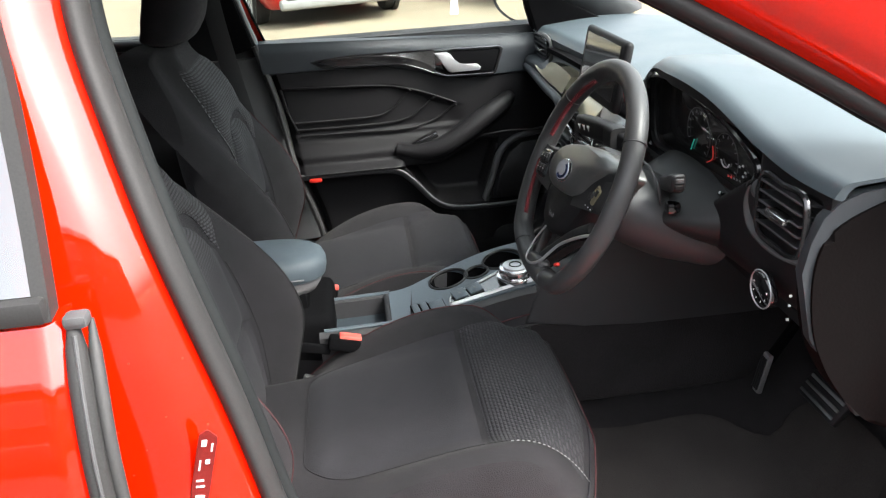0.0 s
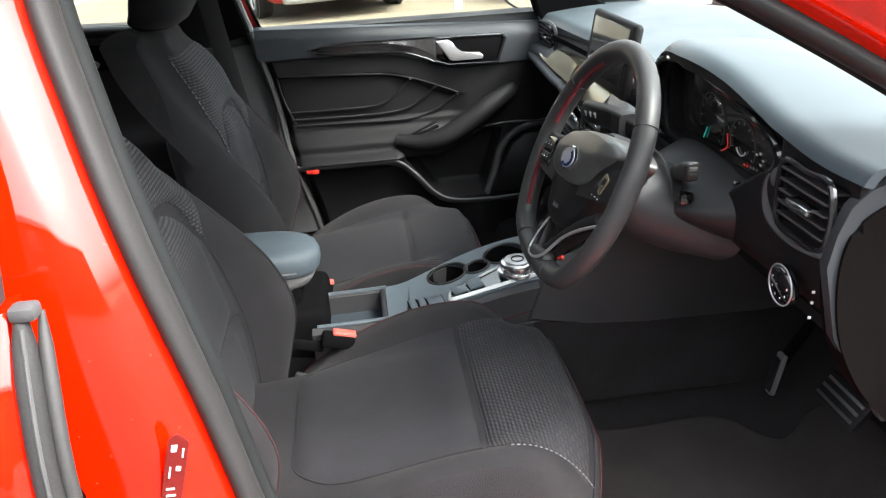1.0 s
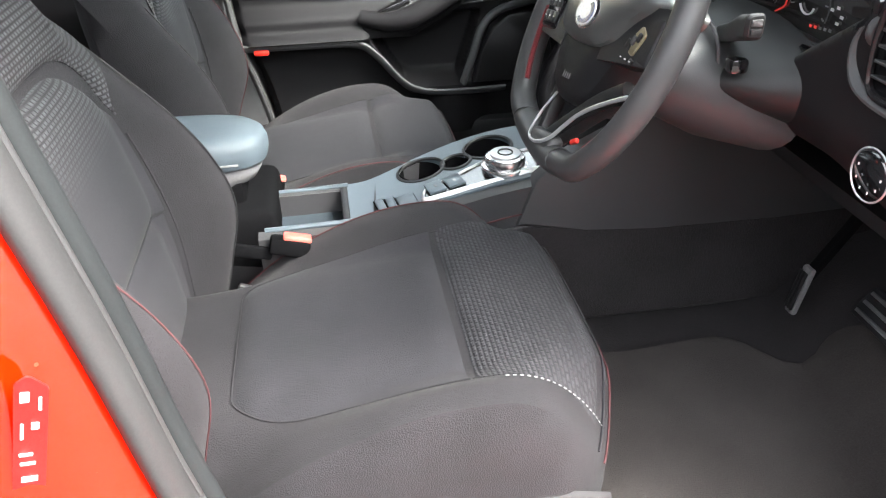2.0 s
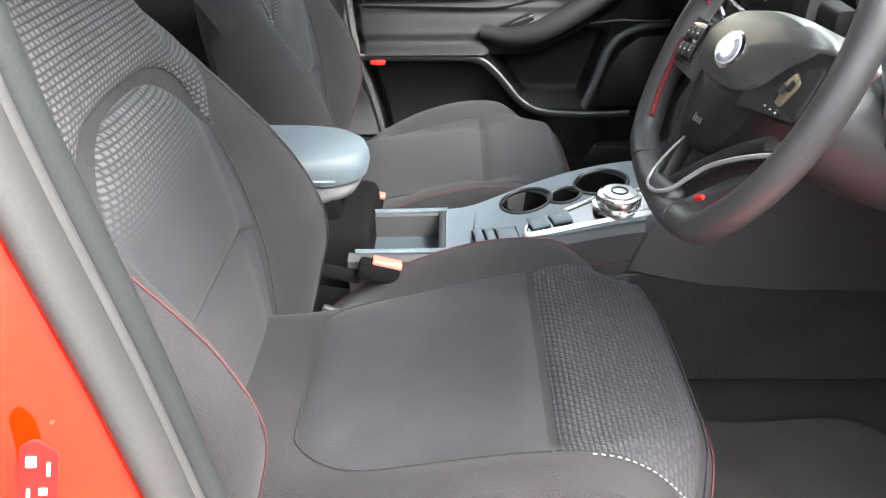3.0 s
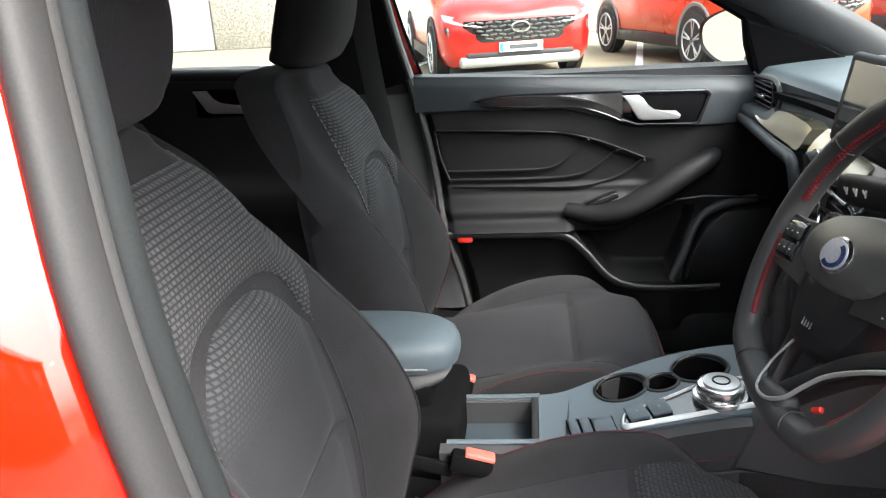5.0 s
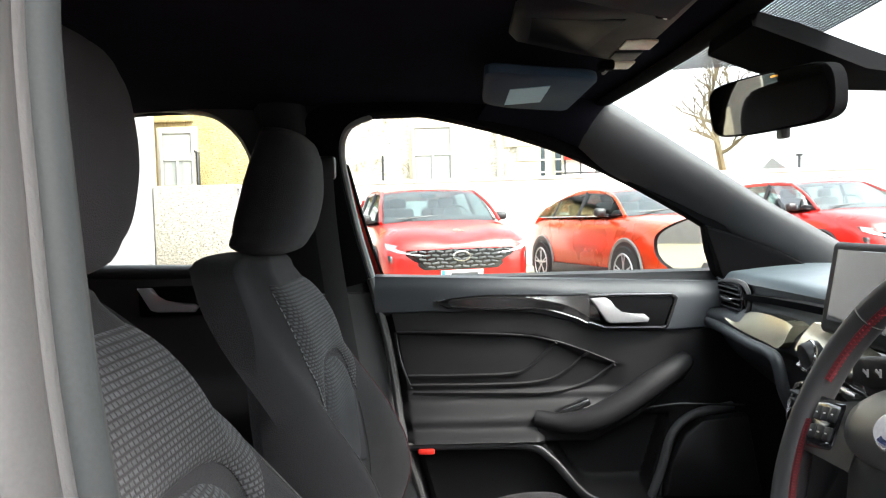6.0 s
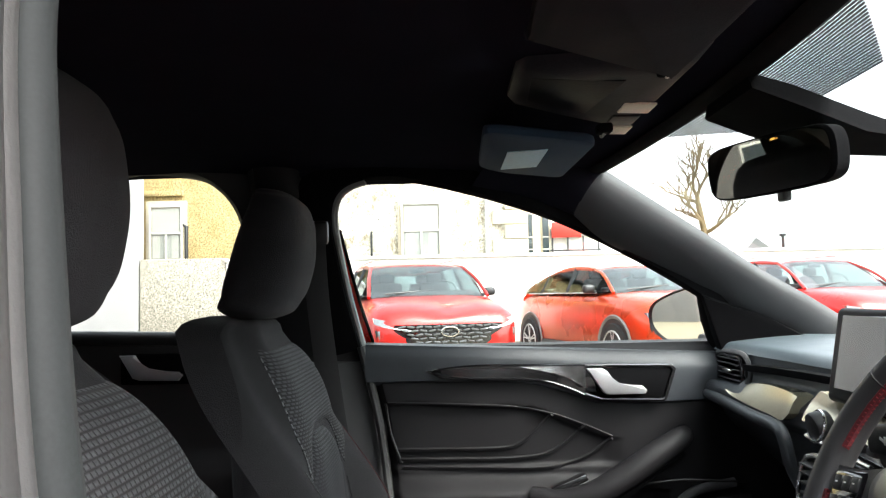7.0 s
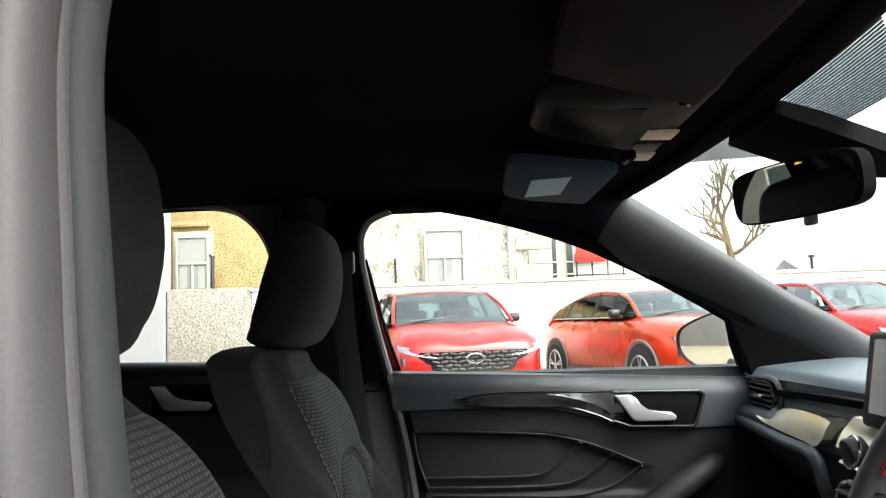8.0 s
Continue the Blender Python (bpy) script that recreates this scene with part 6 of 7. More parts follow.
# ---- outside ----
def mk_dash(name, base, stain, grain, streak, amount):
    """Pebbledashed render: stone grain with darker stains that run downwards."""
    m = mk(name, base, 0.95, var=1.0, scale=grain, bump=1.0, fine=grain * 1.7)
    n, l = m.node_tree.nodes, m.node_tree.links
    p = n["Principled BSDF"]
    tc, mp, no, mr, mx = (n.new("ShaderNode" + k) for k in ("TexCoord", "Mapping", "TexNoise", "MapRange", "Mix"))
    mp.inputs["Scale"].default_value = (streak, streak, streak * 0.55)
    no.inputs["Scale"].default_value, no.inputs["Detail"].default_value, no.inputs["Roughness"].default_value = 1.0, 9, 0.75
    l.new(tc.outputs["Object"], mp.inputs[0])
    l.new(mp.outputs[0], no.inputs["Vector"])
    mr.inputs[1].default_value, mr.inputs[2].default_value, mr.inputs[4].default_value = 0.46, 0.66, amount
    l.new(no.outputs["Fac"], mr.inputs[0])
    mx.data_type = "RGBA"
    l.new(mr.outputs[0], mx.inputs["Factor"])
    l.new(p.inputs["Base Color"].links[0].from_socket, mx.inputs["A"])
    mx.inputs["B"].default_value = (*stain, 1)
    l.new(mx.outputs["Result"], p.inputs["Base Color"])
    return m


ASPHALT = mk("worn_asphalt", (0.17, 0.145, 0.095), 0.92, var=0.25, scale=1.2, bump=0.5, fine=60)
CONCRETE = mk("pale_concrete_apron", (0.20, 0.165, 0.105), 0.9, var=0.2, scale=1.0, bump=0.4, fine=45)
PEBBLE = mk_dash("grey_pebbledash", (0.27, 0.245, 0.205), (0.12, 0.105, 0.085), 24, 7.0, 0.4)
BEIGE = mk_dash("beige_pebbledash", (0.60, 0.57, 0.48), (0.17, 0.13, 0.07), 17, 4.0, 0.9)
OCHRE = mk_dash("ochre_render", (0.36, 0.27, 0.125), (0.20, 0.14, 0.05), 20, 3.0, 0.5)
WHITEWALL = mk("white_painted_wall", (0.80, 0.79, 0.76), 0.9, var=0.1, scale=1.5, bump=0.5, fine=20)
# white gable: a darker grey base stands for the shade on it
GABLE = mk("shaded_white_render", (0.27, 0.262, 0.27), 0.9, var=0.12, scale=1.5, bump=0.5, fine=20)
QUOIN = mk("pale_stone", (0.44, 0.38, 0.28), 0.9, var=0.2, scale=3, bump=0.6, fine=30)
WINFRAME = mk("white_window_paint", (0.46, 0.45, 0.41), 0.5, var=0.06, bump=0.0)
CURTAIN = mk("pale_curtain", (0.33, 0.33, 0.30), 0.9, var=0.15, bump=0.0)
PALEPANE = mk("pale_window_pane", (0.27, 0.28, 0.26), 0.15, var=0.2, scale=3, bump=0.0, coat=0.5)
BARK = mk("bare_bark", (0.13, 0.10, 0.05), 0.95, var=0.3, bump=0.6, fine=60)
TYRE = mk("tyre_rubber", (0.02, 0.02, 0.02), 0.85, var=0.2, bump=0.3)
LAMPCLEAR = mk("clear_lamp", (0.20, 0.21, 0.22), 0.10, metal=0.5, var=0.1, bump=0.0, coat=1.0)
SKID = mk("grey_skid_plate", (0.22, 0.22, 0.21), 0.5, metal=0.2, var=0.1, bump=0.1)
SMOKED = mk_glass("smoked_car_glass", (0.62, 0.70, 0.70), 0.12)
CARGLASS = mk("dark_car_glass", (0.03, 0.04, 0.045), 0.05, var=0.1, bump=0.0, coat=1.0)
SUVRED = mk("red_metallic_paint", (0.46, 0.012, 0.008), 0.30, metal=0.5, var=0.05, scale=2, bump=0.0, coat=0.6)
SUVORANGE = mk("orange_red_paint", (0.60, 0.050, 0.006), 0.28, metal=0.5, var=0.05, scale=2, bump=0.0, coat=0.6)

ground = tagged(part("ground", sheet(lambda x, y: Vector((x, y, 0.0)), [-400, -60, -20, -8, -4, 0, 4, 8, 20, 60, 400], [-400, -60, -20, -8, -4, 0, 4, 7.3, 12, 20, 60, 400], (0, 0, -0.2)), ASPHALT), "worn grey asphalt car park ground", "ground", kind="structure")
apron = tagged(part("pavement", sheet(lambda x, y: Vector((x, y, 0.006)), lin(-30, 30, 13), lin(-0.6, 7.35, 8), (0, 0, -0.004)), CONCRETE), "pale concrete apron beside the car", "pavement", kind="structure")
# added out of view: dark ground so the red paint reflects less
tagged(part("road", sheet(lambda x, y: Vector((x, y, 0.006)), lin(-30, 30, 13), lin(-12, -0.604, 8), (0, 0, -0.004)), mk("unseen_dark_ground", (0.05, 0.048, 0.045), 0.9, var=0.25, scale=1.2, bump=0.5, fine=60)), "unseen dark ground added for the paint's reflections", "road", kind="structure")
for i, x in enumerate((-5.6, -2.55, 0.75, 3.9, 7.0)):
    tagged(part("parking_line", rbox((0.10, 4.8, 0.008), (x + 0.55, 10.5, 0.006), 0.002, 1, (0, 0, -8)), WHITE), "white painted parking bay line", "road marking", "parking lines", "structure")


def wheel(parent, x, y, r, s):
    w = part("wheel", loft([[Vector((x + dy * s, y + rr * math.cos(q), r + rr * math.sin(q))) for q in lin(0, 2 * math.pi, 33)[:-1]] for rr, dy in ((r * 0.70, 0.10), (r * 0.95, 0.10), (r, 0.07), (r, -0.07), (r * 0.95, -0.10), (r * 0.70, -0.10))]), TYRE, parent, "black tyre")
    part("rim", cyl(r * 0.70, 0.10, (x + 0.01 * s, y, r), (0, 90, 0), 28), BLACK, w)
    part("rim_flange", tube([Vector((x + 0.098 * s, y + 0.69 * r * math.cos(q), r + 0.69 * r * math.sin(q))) for q in lin(0, 2 * math.pi, 33)[:-1]], 0.014, 6, closed=True), SILVER, w, "silver alloy rim")
    part("hub", cyl(0.06, 0.03, (x + 0.085 * s, y, r), (0, 90, 0), 18), SILVER, w)
    for k in range(5):
        for d in (-0.15, 0.15):
            q = 2 * math.pi * k / 5 + 0.3
            part("wheel_spoke", tube([Vector((x + 0.088 * s, y + 0.04 * math.cos(q), r + 0.04 * math.sin(q))), Vector((x + 0.085 * s, y + 0.68 * r * math.cos(q + d), r + 0.68 * r * math.sin(q + d)))], 0.026, 6, flat=(1, 0.6)), SILVER, w)
    return w


def suv(name, label, m, paint, coupe=0.0):
    """A mid-size car whose nose points along its own -y; its middle front at the origin."""
    root = thing(name, label, "car", "parked cars", m=m)
    L, W, H = 4.45, 0.925, 1.57 - 0.08 * coupe

    def sec(y, w, z0, z1, crown, tuck=0.10):
        """One cross-section of the lower body."""
        half = [(0.0, z1 + crown), (w * 0.5, z1 + crown * 0.85), (w * 0.82, z1 + crown * 0.3), (w * 0.95, z1 - 0.05), (w, z1 - 0.16), (w * 1.0, (z0 + z1) / 2 - 0.05), (w * 0.985, z0 + 0.12), (w - tuck, z0)]
        pts = [Vector((x, y, z)) for x, z in half]
        return pts + [Vector((-p.x, p.y, p.z)) for p in pts[::-1]]

    tail = 0.04 * coupe
    body = [(0.0, 0.62, 0.32, 0.60, 0.01), (0.02, 0.74, 0.27, 0.75, 0.012), (0.07, 0.82, 0.24, 0.825, 0.02), (0.18, 0.885, 0.22, 0.895, 0.035), (0.5, 0.92, 0.22, 0.97, 0.05), (0.9, 0.925, 0.22, 1.03, 0.055), (1.3, 0.925, 0.22, 1.06, 0.03),
            (1.8, 0.918, 0.22, 1.06, 0.0), (2.6, 0.918, 0.22, 1.07, 0.0), (3.3, 0.930, 0.22, 1.08, 0.0), (3.8, 0.925, 0.24, 1.08 - 0.4 * tail, 0.0), (4.1, 0.89, 0.26, 1.05 - tail, 0.0), (4.3, 0.84, 0.30, 1.0 - tail, 0.0), (4.44, 0.74, 0.36, 0.92 - tail, 0.0)]
    part("body", loft([sec(*b) for b in body]), paint, root, "painted body shell", 50)
    # cabin: roof skin on pillars, with see-through glass all round
    roof_z = curve([1.84, 2.1, 2.6, 3.2, 3.7, 4.0], [H - 0.045, H - 0.012, H, H - 0.012 - 0.06 * coupe, H - 0.06 - 0.12 * coupe, H - 0.12 - 0.18 * coupe])
    part("roof", sheet(lambda y, a: Vector((0.675 * a, y, roof_z(y) - 0.045 * abs(a) ** 3)), lin(1.84, 4.0, 20), lin(-1, 1, 15), (0, 0, -0.03)), paint, root, "painted roof")
    part("cabin_floor", sheet(lambda y, a: Vector((0.84 * a, y, 1.105)), lin(1.30, 3.9, 6), lin(-1, 1, 5), (0, 0, -0.02)), BLACK, root, "dark interior")
    part("fascia", rbox((1.50, 0.34, 0.10), (0, 1.42, 1.10), 0.04, 3), BLACK, root)
    part("windscreen", sheet(lambda u, a: Vector((a * (0.775 - 0.115 * u), 1.07 + 0.77 * u + 0.05 * a * a * (1 - u), 1.09 + (H - 1.14) * u + 0.035 * math.sin(math.pi * u) - 0.03 * abs(a) ** 3)), lin(0.0, 1.0, 10), lin(-1, 1, 15), (0, 0.006, -0.006)), SMOKED, root, "smoked windscreen").visible_shadow = False
    part("rear_screen", sheet(lambda u, a: Vector((a * (0.66 + 0.10 * u), 3.98 + 0.20 * u, roof_z(4.0) - 0.03 + (1.04 - tail - roof_z(4.0) + 0.03) * u)), lin(0, 1, 5), lin(-1, 1, 9), (0, -0.006, -0.006)), SMOKED, root).visible_shadow = False
    for s in (-1, 1):
        part("windscreen_pillar", tube(spline([(s * 0.815, 1.08, 1.07), (s * 0.755, 1.45, 1.315), (s * 0.67, 1.87, H - 0.075)], 5), 0.024, 8), paint, root)
        part("roof_rail", tube([Vector((s * 0.668, y, roof_z(y) - 0.055)) for y in lin(1.86, 4.0, 16)], 0.034, 8), paint, root)
        for y, r, yt in ((2.39, 0.040, 2.39), (3.29, 0.045, 3.29), (4.04, 0.075, 3.84)):
            part("side_pillar", tube([Vector((s * (0.855 if y < 4 else 0.82), y, 1.05 if y < 4 else 0.99 - tail)), Vector((s * 0.67, yt, roof_z(yt) - 0.05))], r, 8, flat=(0.5, 1) if r < 0.05 else (0.7, 1)), BLACK if r < 0.05 else paint, root)
        for y0, y1 in ((1.50, 2.36), (2.42, 3.26), (3.32, 3.98)):
            def gl(u, v, y0=y0, y1=y1):
                y = y0 + (y1 - y0) * u
                zt = min(1.09 + (H - 1.16) * min(1.0, (y - 1.10) / 0.74), roof_z(max(1.84, y)) - 0.06)
                z = 1.075 + (zt - 1.075) * v
                return Vector((s * (0.862 - 0.19 * (z - 1.06) / (H - 1.12)), y, z))
            part("side_window", sheet(gl, lin(0, 1, 8), lin(0, 1, 5), (s * 0.006, 0, 0)), SMOKED, root).visible_shadow = False
        part("belt_trim", tube([Vector((s * 0.872, y, 1.075)) for y in lin(1.45, 3.75, 6)], 0.009, 6), SILVER if coupe else BLACK, root)
        if not coupe:
            part("roof_bar", tube([(s * 0.60, 1.95, H - 0.01), (s * 0.61, 2.1, H + 0.035), (s * 0.61, 3.4, H + 0.02), (s * 0.60, 3.6, H - 0.03)], 0.016, 6), SILVER, root)
        part("wing_mirror", rbox((0.17, 0.11, 0.12), (s * 0.965, 1.50, 1.13), 0.045, 3), BLACK, root, "black wing mirror")
        part("mirror_stalk", rbox((0.12, 0.05, 0.04), (s * 0.90, 1.50, 1.09), 0.01), BLACK, root)
        part("lamp_upper", loft([[Vector((s * x, y, z)) for x, y, z in ((a, b, c), (a, b + 0.05, c + h), (a, b + 0.12, c + h))] for a, b, c, h in ((0.46, -0.015, 0.67, 0.07), (0.62, -0.005, 0.69, 0.085), (0.78, 0.04, 0.72, 0.085), (0.885, 0.14, 0.76, 0.07))]), LAMPCLEAR, root, "slim running lamp")
        part("headlamp", rbox((0.14, 0.10, 0.20), (s * 0.765, 0.105, 0.60), 0.03, 2, (0, s * 14, s * 24)), LAMPCLEAR, root, "clear headlamp")
        part("headlamp_bezel", rbox((0.19, 0.09, 0.25), (s * 0.765, 0.125, 0.595), 0.04, 2, (0, s * 14, s * 24)), BLACK, root)
        part("sill_cladding", rbox((0.05, 2.0, 0.16), (s * 0.915, 2.25, 0.30), 0.02), BLACK, root)
        for y in (0.90, 3.60):
            part("arch", tube([Vector((s * 0.915, y + 0.40 * math.cos(q), 0.36 + 0.40 * math.sin(q))) for q in lin(-0.25, math.pi + 0.25, 24)], 0.045, 6, flat=(0.5, 1)), BLACK if not coupe else SKID, root)
            part("arch_well", cyl(0.385, 0.06, (s * 0.905, y, 0.36), (0, 90, 0), 28), BLACK, root)
            wheel(root, s * 0.86, y, 0.345, s)
    grille = part("grille", loft([[Vector((x * 1.0, -0.02 + 0.04 * (abs(x) / 0.7) ** 2.5, z)) for x in lin(-w, w, 15)] + [Vector((x, 0.06 + 0.03 * (abs(x) / 0.7) ** 2.5, z)) for x in lin(w, -w, 15)] for w, z in ((0.46, 0.50), (0.56, 0.57), (0.68, 0.66), (0.66, 0.745))]), GLOSS, root, "dark patterned grille")
    for r in range(5):
        for c in range(12 - (r < 2) * 2):
            x = (c - (11 - (r < 2) * 2) / 2) * 0.105 + (0.05 if r % 2 else 0)
            if abs(x) < (0.44, 0.51, 0.56, 0.60, 0.60)[r]:
                part("grille_scale", rbox((0.092, 0.020, 0.026), (x, -0.028 + 0.04 * (abs(x) / 0.7) ** 2.5, 0.535 + 0.046 * r), 0.010, 1, (0, 10 if (c + r) % 2 else -10, 0)), TRIMGREY, grille)
    part("front_badge", tube([Vector((0.105 * math.cos(q), -0.045, 0.655 + 0.055 * math.sin(q))) for q in lin(0, 2 * math.pi, 25)[:-1]], 0.010, 6, closed=True), CHROME, root, "chrome oval badge ring")
    part("number_plate", rbox((0.52, 0.015, 0.11), (0, -0.035, 0.435), 0.004), WHITE, root, "pale plate with a plain bar")
    part("plate_bar", rbox((0.34, 0.004, 0.05), (0.03, -0.0445, 0.435), 0.0), TRIMGREY, root, smooth=0)
    part("plate_band", rbox((0.045, 0.004, 0.10), (-0.232, -0.0445, 0.435), 0.0), mk("plate_blue", (0.03, 0.2, 0.6), 0.5), root, smooth=0)
    part("lower_grille", rbox((1.30, 0.06, 0.09), (0, 0.015, 0.345), 0.03, 2), BLACK, root)
    part("skid_plate", rbox((1.45, 0.14, 0.13), (0, 0.05, 0.28), 0.04, 3), SKID, root, "silver skid plate")
    part("wiper", tube([(-0.6, 1.10, 1.115), (0.1, 1.20, 1.165)], 0.010, 5), BLACK, root)
    part("underside", rbox((1.6, 3.9, 0.06), (0, 2.2, 0.25), 0.02), BLACK, root)
    for x, y in ((-0.36, 2.35), (0.36, 2.35), (-0.38, 3.25), (0.38, 3.25)):
        part("cabin_seat", join(rbox((0.46, 0.14, 0.22), (x, y, 1.17), 0.06, 3, (-10, 0, 0)), rbox((0.24, 0.10, 0.15), (x, y + 0.05, 1.35), 0.045, 3)), TRIMGREY, root, "grey seat back with headrest")
    part("wheel_rim", tube([Vector((0.36 + 0.18 * math.cos(q), 1.72 + 0.08 * math.sin(q), 1.17 + 0.13 * math.sin(q))) for q in lin(0, 2 * math.pi, 21)[:-1]], 0.014, 6, closed=True), BLACK, root)
    part("cabin_mirror", rbox((0.22, 0.04, 0.06), (0, 1.85, H - 0.13), 0.015), BLACK, root)
    return root


suv("parked_suv", "red family car parked nose out facing the doorway", pose(-0.40, 8.1, 0, 0, 0, 14), SUVRED)
suv("parked_crossover", "orange-red crossover parked at an angle by the wall", pose(2.86, 8.19, 0, 0, 0, 17), SUVORANGE, 1.0)
suv("parked_hatchback", "red car parked beyond the crossover", pose(6.0, 9.6, 0, 0, 0, 14), SUVRED)

# boundary wall and houses behind
tagged(part("boundary_wall", rbox((26, 0.3, 1.92), (7.56, 16.2, 0.96), 0.04), WHITEWALL), "white rendered boundary wall behind the parked cars", "wall", kind="structure")
tagged(part("wall_coping", rbox((26, 0.42, 0.07), (7.56, 16.2, 1.95), 0.02), WHITEWALL), "pale coping along the boundary wall", "wall", kind="structure")
tagged(part("pebbledash_wall", rbox((1.95, 0.3, 2.02), (-6.42, 16.2, 1.01), 0.03), PEBBLE), "grey pebbledashed wall beside the white gable", "wall", kind="structure")
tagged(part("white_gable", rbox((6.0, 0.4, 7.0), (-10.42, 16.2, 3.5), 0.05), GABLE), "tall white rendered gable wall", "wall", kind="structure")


def sash_window(parent, x, y, z0, w, h):
    win = part("window", rbox((w + 0.24, 0.10, h + 0.26), (x, y - 0.03, z0 + h / 2 + 0.02), 0.02), QUOIN, parent, "window with a stone surround")
    part("pane", rbox((w - 0.1, 0.04, h - 0.1), (x, y - 0.075, z0 + h / 2), 0.0), PALEPANE, win, smooth=0)
    part("blind", rbox((w - 0.12, 0.01, h * 0.45), (x, y - 0.098, z0 + h * 0.74), 0.0), CURTAIN, win, smooth=0)
    for c in (-0.3, 0.3):
        part("curtain", rbox((w * 0.22, 0.01, h * 0.42), (x + c * w, y - 0.100, z0 + h * 0.25), 0.0), CURTAIN, win, smooth=0)
    for dx, dz, sx, sz in ((-w / 2, h / 2, 0.06, h), (w / 2, h / 2, 0.06, h), (0, 0, w, 0.07), (0, h, w, 0.06), (0, h * 0.5, w, 0.06), (0, h * 0.25, 0.05, h * 0.5)):
        part("frame", rbox((sx, 0.06, sz), (x + dx, y - 0.10, z0 + dz), 0.008), WINFRAME, win)
    part("sill", rbox((w + 0.3, 0.2, 0.08), (x, y - 0.12, z0 - 0.06), 0.01), QUOIN, win)


house = thing("ochre_house", "ochre rendered house with a pale sash window", "house")
part("wall", rbox((3.6, 6, 6.5), (-7.55, 22.2, 3.25), 0.03), OCHRE, house)
sash_window(house, -7.95, 19.2, 2.15, 0.85, 1.45)
part("drainpipe", tube([(-7.40, 19.12, 1.9), (-7.40, 19.12, 3.05), (-7.55, 19.12, 3.12)], 0.05, 8), BLACK, house)
part("ledge", rbox((1.6, 0.12, 0.14), (-8.3, 19.16, 3.95), 0.02), OCHRE, house)
part("roof", loft([[(x, 19.0, 6.5), (x, 22.2, 8.6), (x, 25.4, 6.5)] for x in (-9.5, -5.6)]), mk("slate", (0.10, 0.10, 0.11), 0.7), house)

house2 = thing("beige_house", "beige pebbledashed house with stone corner blocks", "house")
part("wall", rbox((5.2, 6, 6.0), (-0.9, 22.2, 3.0), 0.03), BEIGE, house2)
sash_window(house2, -1.12, 19.2, 2.08, 1.02, 1.45)
for k in range(9):
    part("corner_block", rbox((0.95 if k % 2 else 0.62, 0.12, 0.375), (1.70 - (0.475 if k % 2 else 0.31) + 0.03, 19.18, 1.95 + 0.39 * k), 0.010, 1), QUOIN, house2)
part("drainpipe", tube([(0.62, 19.12, 1.5), (0.62, 19.12, 5.5)], 0.05, 8), WINFRAME, house2)
part("drainpipe", tube([(-2.45, 19.12, 1.5), (-2.45, 19.12, 2.8)], 0.03, 8), BLACK, house2)
part("roof", loft([[(x, 19.0, 6.0), (x, 22.2, 8.2), (x, 25.4, 6.0)] for x in (-3.7, 1.9)]), mk("slate_roof", (0.10, 0.10, 0.11), 0.7), house2)

kiosk = thing("far_house", "far white gabled house with a red sign board", "house")
part("wall", rbox((3.6, 3.0, 3.6), (3.7, 25.4, 1.8), 0.02), WHITEWALL, kiosk)
part("roof", loft([[(2.7, y, 3.0), (4.3, y, 4.1), (5.9, y, 3.0), (5.9, y, 2.9), (2.7, y, 2.9)] for y in (23.8, 27.2)]), mk("grey_tile", (0.25, 0.24, 0.23), 0.8), kiosk)
part("sign_board", rbox((0.95, 0.08, 0.50), (3.45, 23.70, 3.12), 0.01), REDPLASTIC, kiosk, "red sign board")
for x in (3.0, 3.5, 4.0, 4.5):
    part("mullion", rbox((0.05, 0.08, 1.2), (x, 23.75, 2.3), 0.01), TRIMGREY, kiosk)
for x, w in ((2.22, 0.26), (2.78, 0.20)):
    tw = part("tall_window", rbox((w + 0.12, 0.10, 1.9), (x, 23.80, 2.75), 0.01), QUOIN, kiosk, "tall dark window")
    part("pane", rbox((w, 0.06, 1.8), (x, 23.74, 2.75), 0.0), CARGLASS, tw, smooth=0)
    for z in (2.2, 2.5, 2.9):
        part("frame", rbox((w, 0.04, 0.04), (x, 23.71, z), 0.0), WINFRAME, tw, smooth=0)
part("mullion", rbox((1.7, 0.08, 0.05), (3.75, 23.75, 2.45), 0.01), TRIMGREY, kiosk)

for x, y, h, r in ((10.62, 24, 2.82, 0.07), (11.0, 24, 2.08, 0.06)):
    pole = thing("pole", "dark slim pole behind the wall", "pole", "poles", m=pose(x, y, 0))
    part("shaft", tube([(0, 0, 0), (0, 0, h)], lambda t: r * (1 - 0.3 * t), 8), BLACK, pole)
    part("cap", rbox((r * 2.4, r * 2, r), (0, 0, h), 0.01), BLACK, pole)

# far low roofs and a hedge line on the horizon
far = thing("far_terrace", "pale low buildings far behind the wall", "house")
part("wall", rbox((16, 4, 2.6), (22, 34, 1.3), 0.03), BEIGE, far)
part("roof", loft([[(x, 31.8, 2.6), (x, 34, 3.4), (x, 36.2, 2.6)] for x in (13.8, 30.2)]), mk("far_slate", (0.3, 0.3, 0.3), 0.8), far)

# bare tree
tree = thing("bare_tree", "leafless pollarded tree behind the wall", "tree", m=pose(7.66, 22, 0))
rng = random.Random(7)
twigs = []


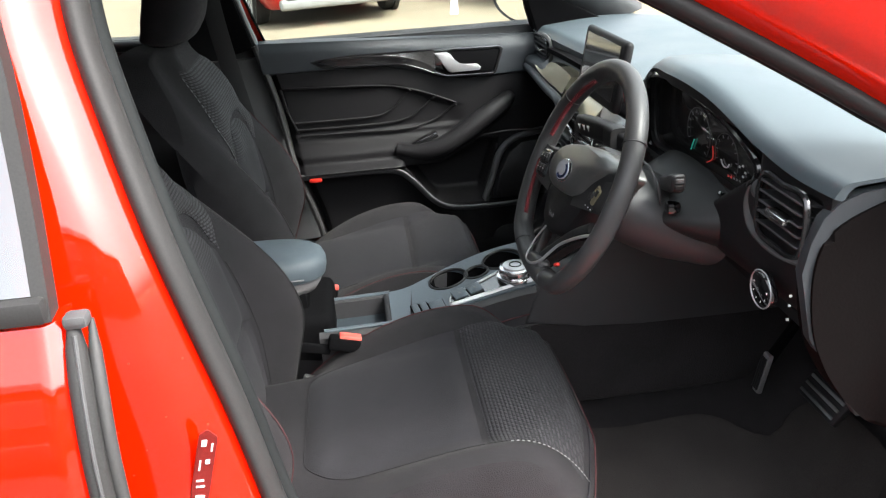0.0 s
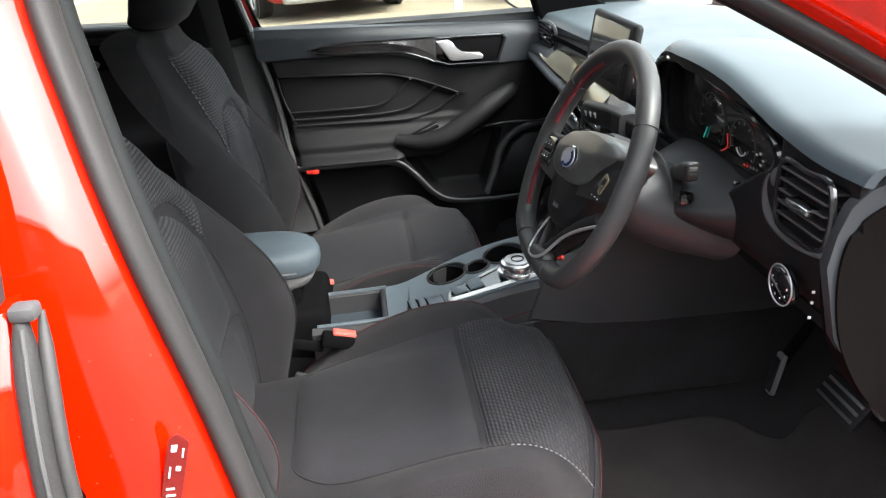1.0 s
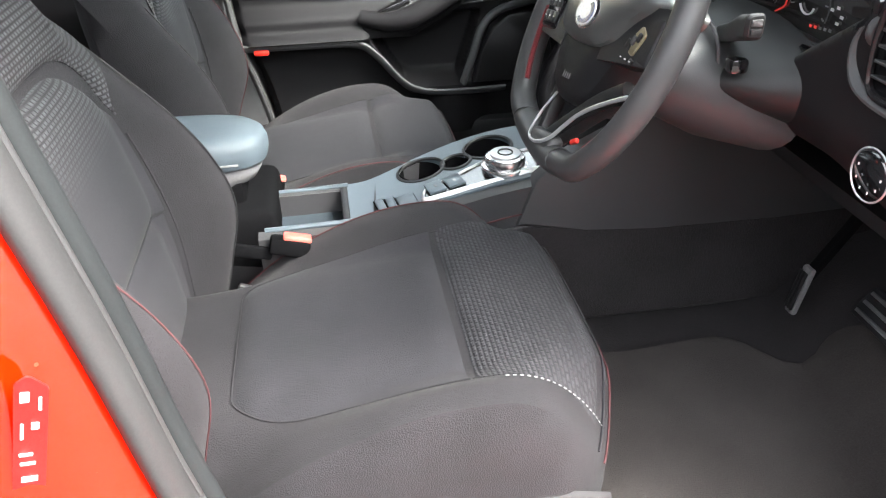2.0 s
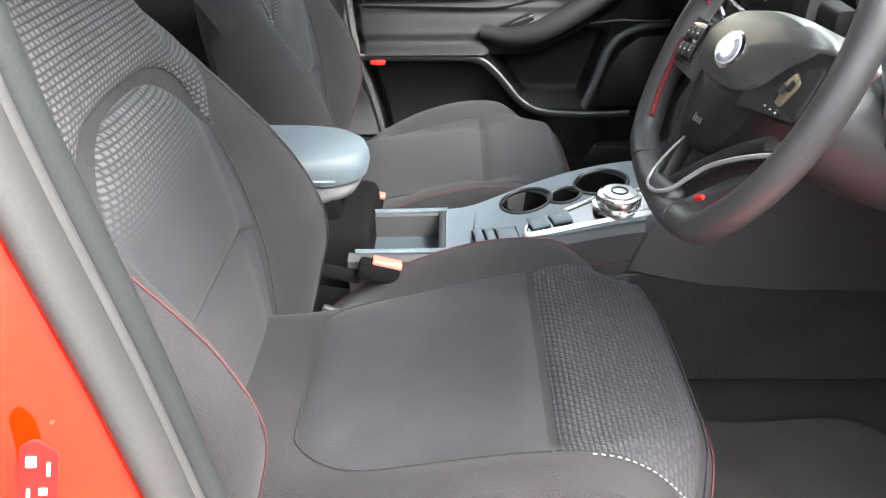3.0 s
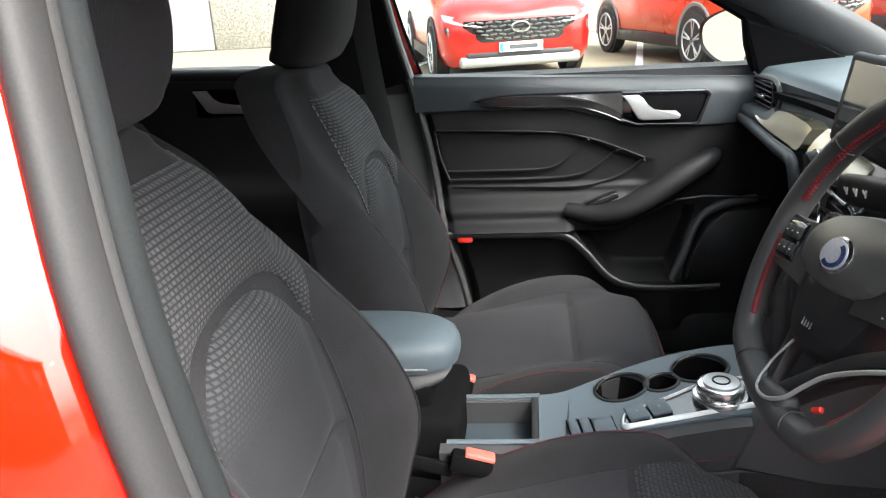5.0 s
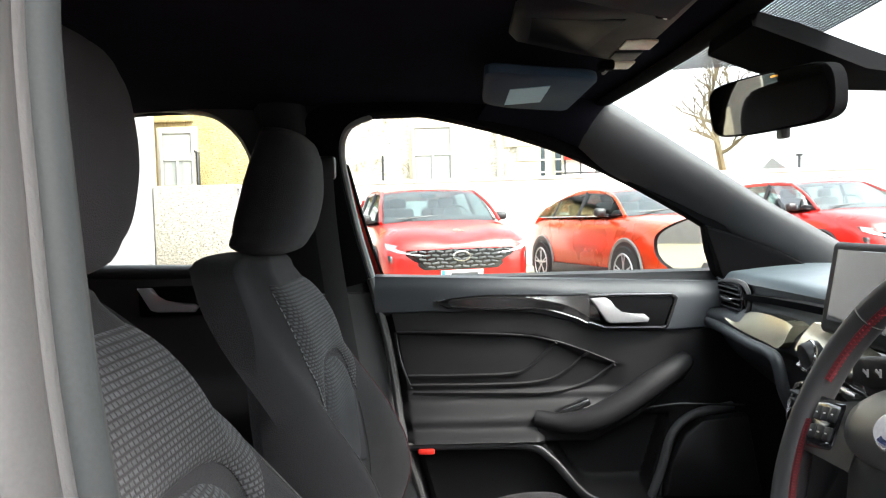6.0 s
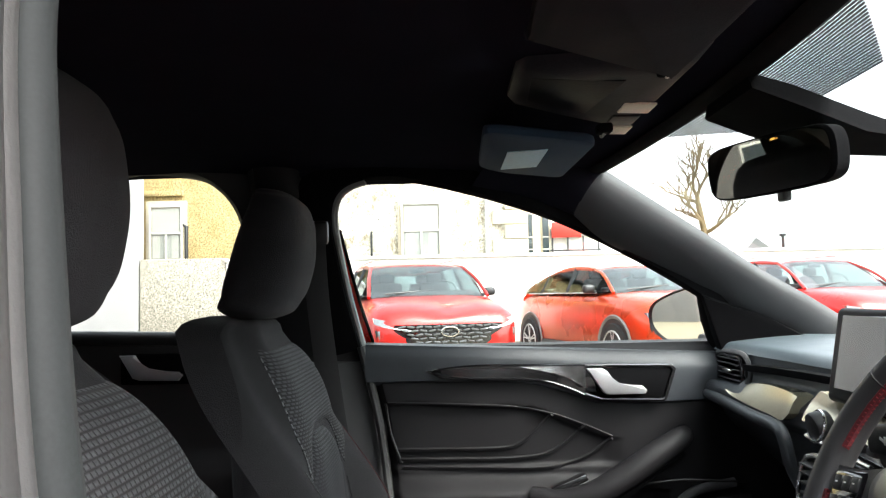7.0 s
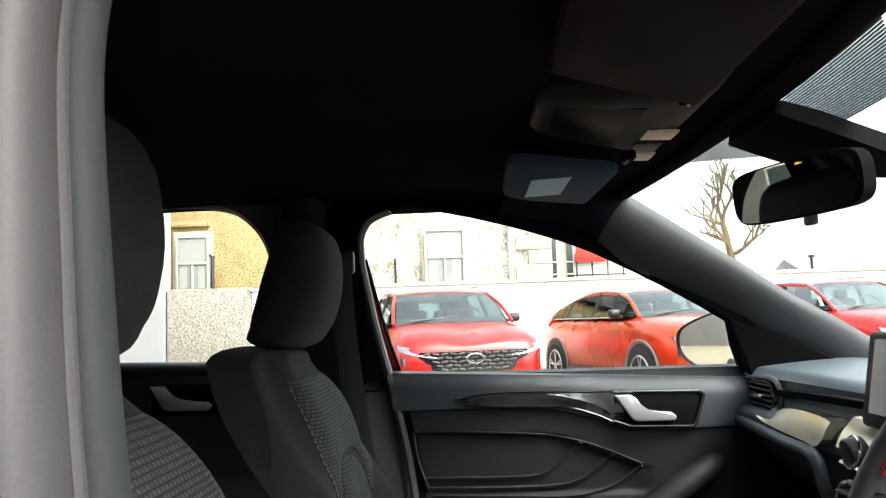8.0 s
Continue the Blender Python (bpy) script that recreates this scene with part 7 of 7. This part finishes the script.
def grow(p, d, length, r, depth):
    pts = [Vector(p)]
    for k in range(4):
        d = (d + Vector((rng.uniform(-1, 1), rng.uniform(-1, 1), rng.uniform(-0.3, 0.6))) * (0.10 if depth == 0 else 0.42)).normalized()
        pts.append(pts[-1] + d * length / 4)
    twigs.append((depth, tube(pts, lambda t: r * (1 - 0.45 * t), 7 if depth < 2 else 4)))
    if depth < 4:
        for k in range((5, 4, 3, 3, 3)[depth]):
            a = pts[-1] if k < 2 else pts[rng.choice((2, 3)) if depth else 4 - (k > 2)]
            nd = (d * (1.0 if depth else 0.5) + Vector((rng.uniform(-1, 1), rng.uniform(-1, 1), rng.uniform(-0.35, 0.75))) * 1.0).normalized()
            grow(a, nd, length * (rng.uniform(0.22, 0.32) if depth == 0 else rng.uniform(0.55, 0.85)), r * (0.42 if depth == 0 else 0.62), depth + 1)


grow((0, 0, 0), Vector((0, 0, 1)), 3.75, 0.15, 0)
part("trunk", twigs[0][1], BARK, tree)
for dpt, b in twigs[1:]:
    if dpt < 3:
        part("limb", b, BARK, tree)
small = [b for dpt, b in twigs[1:] if dpt >= 3]
tagged(part("twigs", join(*small), BARK, tree), kind="stuff")


# plain terraces: one beside, for the door mirror; one behind, added unseen
def plain_block(name, label, m, length, height):
    b = thing(name, label, "building", "buildings round the yard", m=m)
    part("wall", rbox((length, 5, height), (0, 0, height / 2), 0.03), mk("grey_render_" + name, (0.09, 0.085, 0.08), 0.95, var=0.3, scale=1.5, fine=20), b)
    part("roof", loft([[(x, -2.8, height), (x, 0, height + 1.4), (x, 2.8, height)] for x in (-length / 2 - 0.2, length / 2 + 0.2)]), mk("slate_" + name, (0.09, 0.09, 0.10), 0.7), b)
    n = int(length / 4)
    for k in range(n):
        x = (k - (n - 1) / 2) * 4.0
        for z in (1.2, 3.4):
            if z + 1.2 < height:
                w = part("window", rbox((1.2, 0.12, 1.2), (x, 2.5, z + 0.6), 0.02), WINFRAME, b)
                part("pane", rbox((1.0, 0.04, 1.0), (x, 2.56, z + 0.6), 0.0), CARGLASS, w, smooth=0)
    return b


# unseen block behind the viewer, added to cut low sky and darken reflections
plain_block("unseen_terrace", "unseen grey terrace added to shape light and reflections", pose(0, -15, 0), 40, 5.0)
plain_block("street_terrace", "grey rendered terrace at the yard end", pose(-26, 4, 0, 0, 0, -90), 24, 4.4)
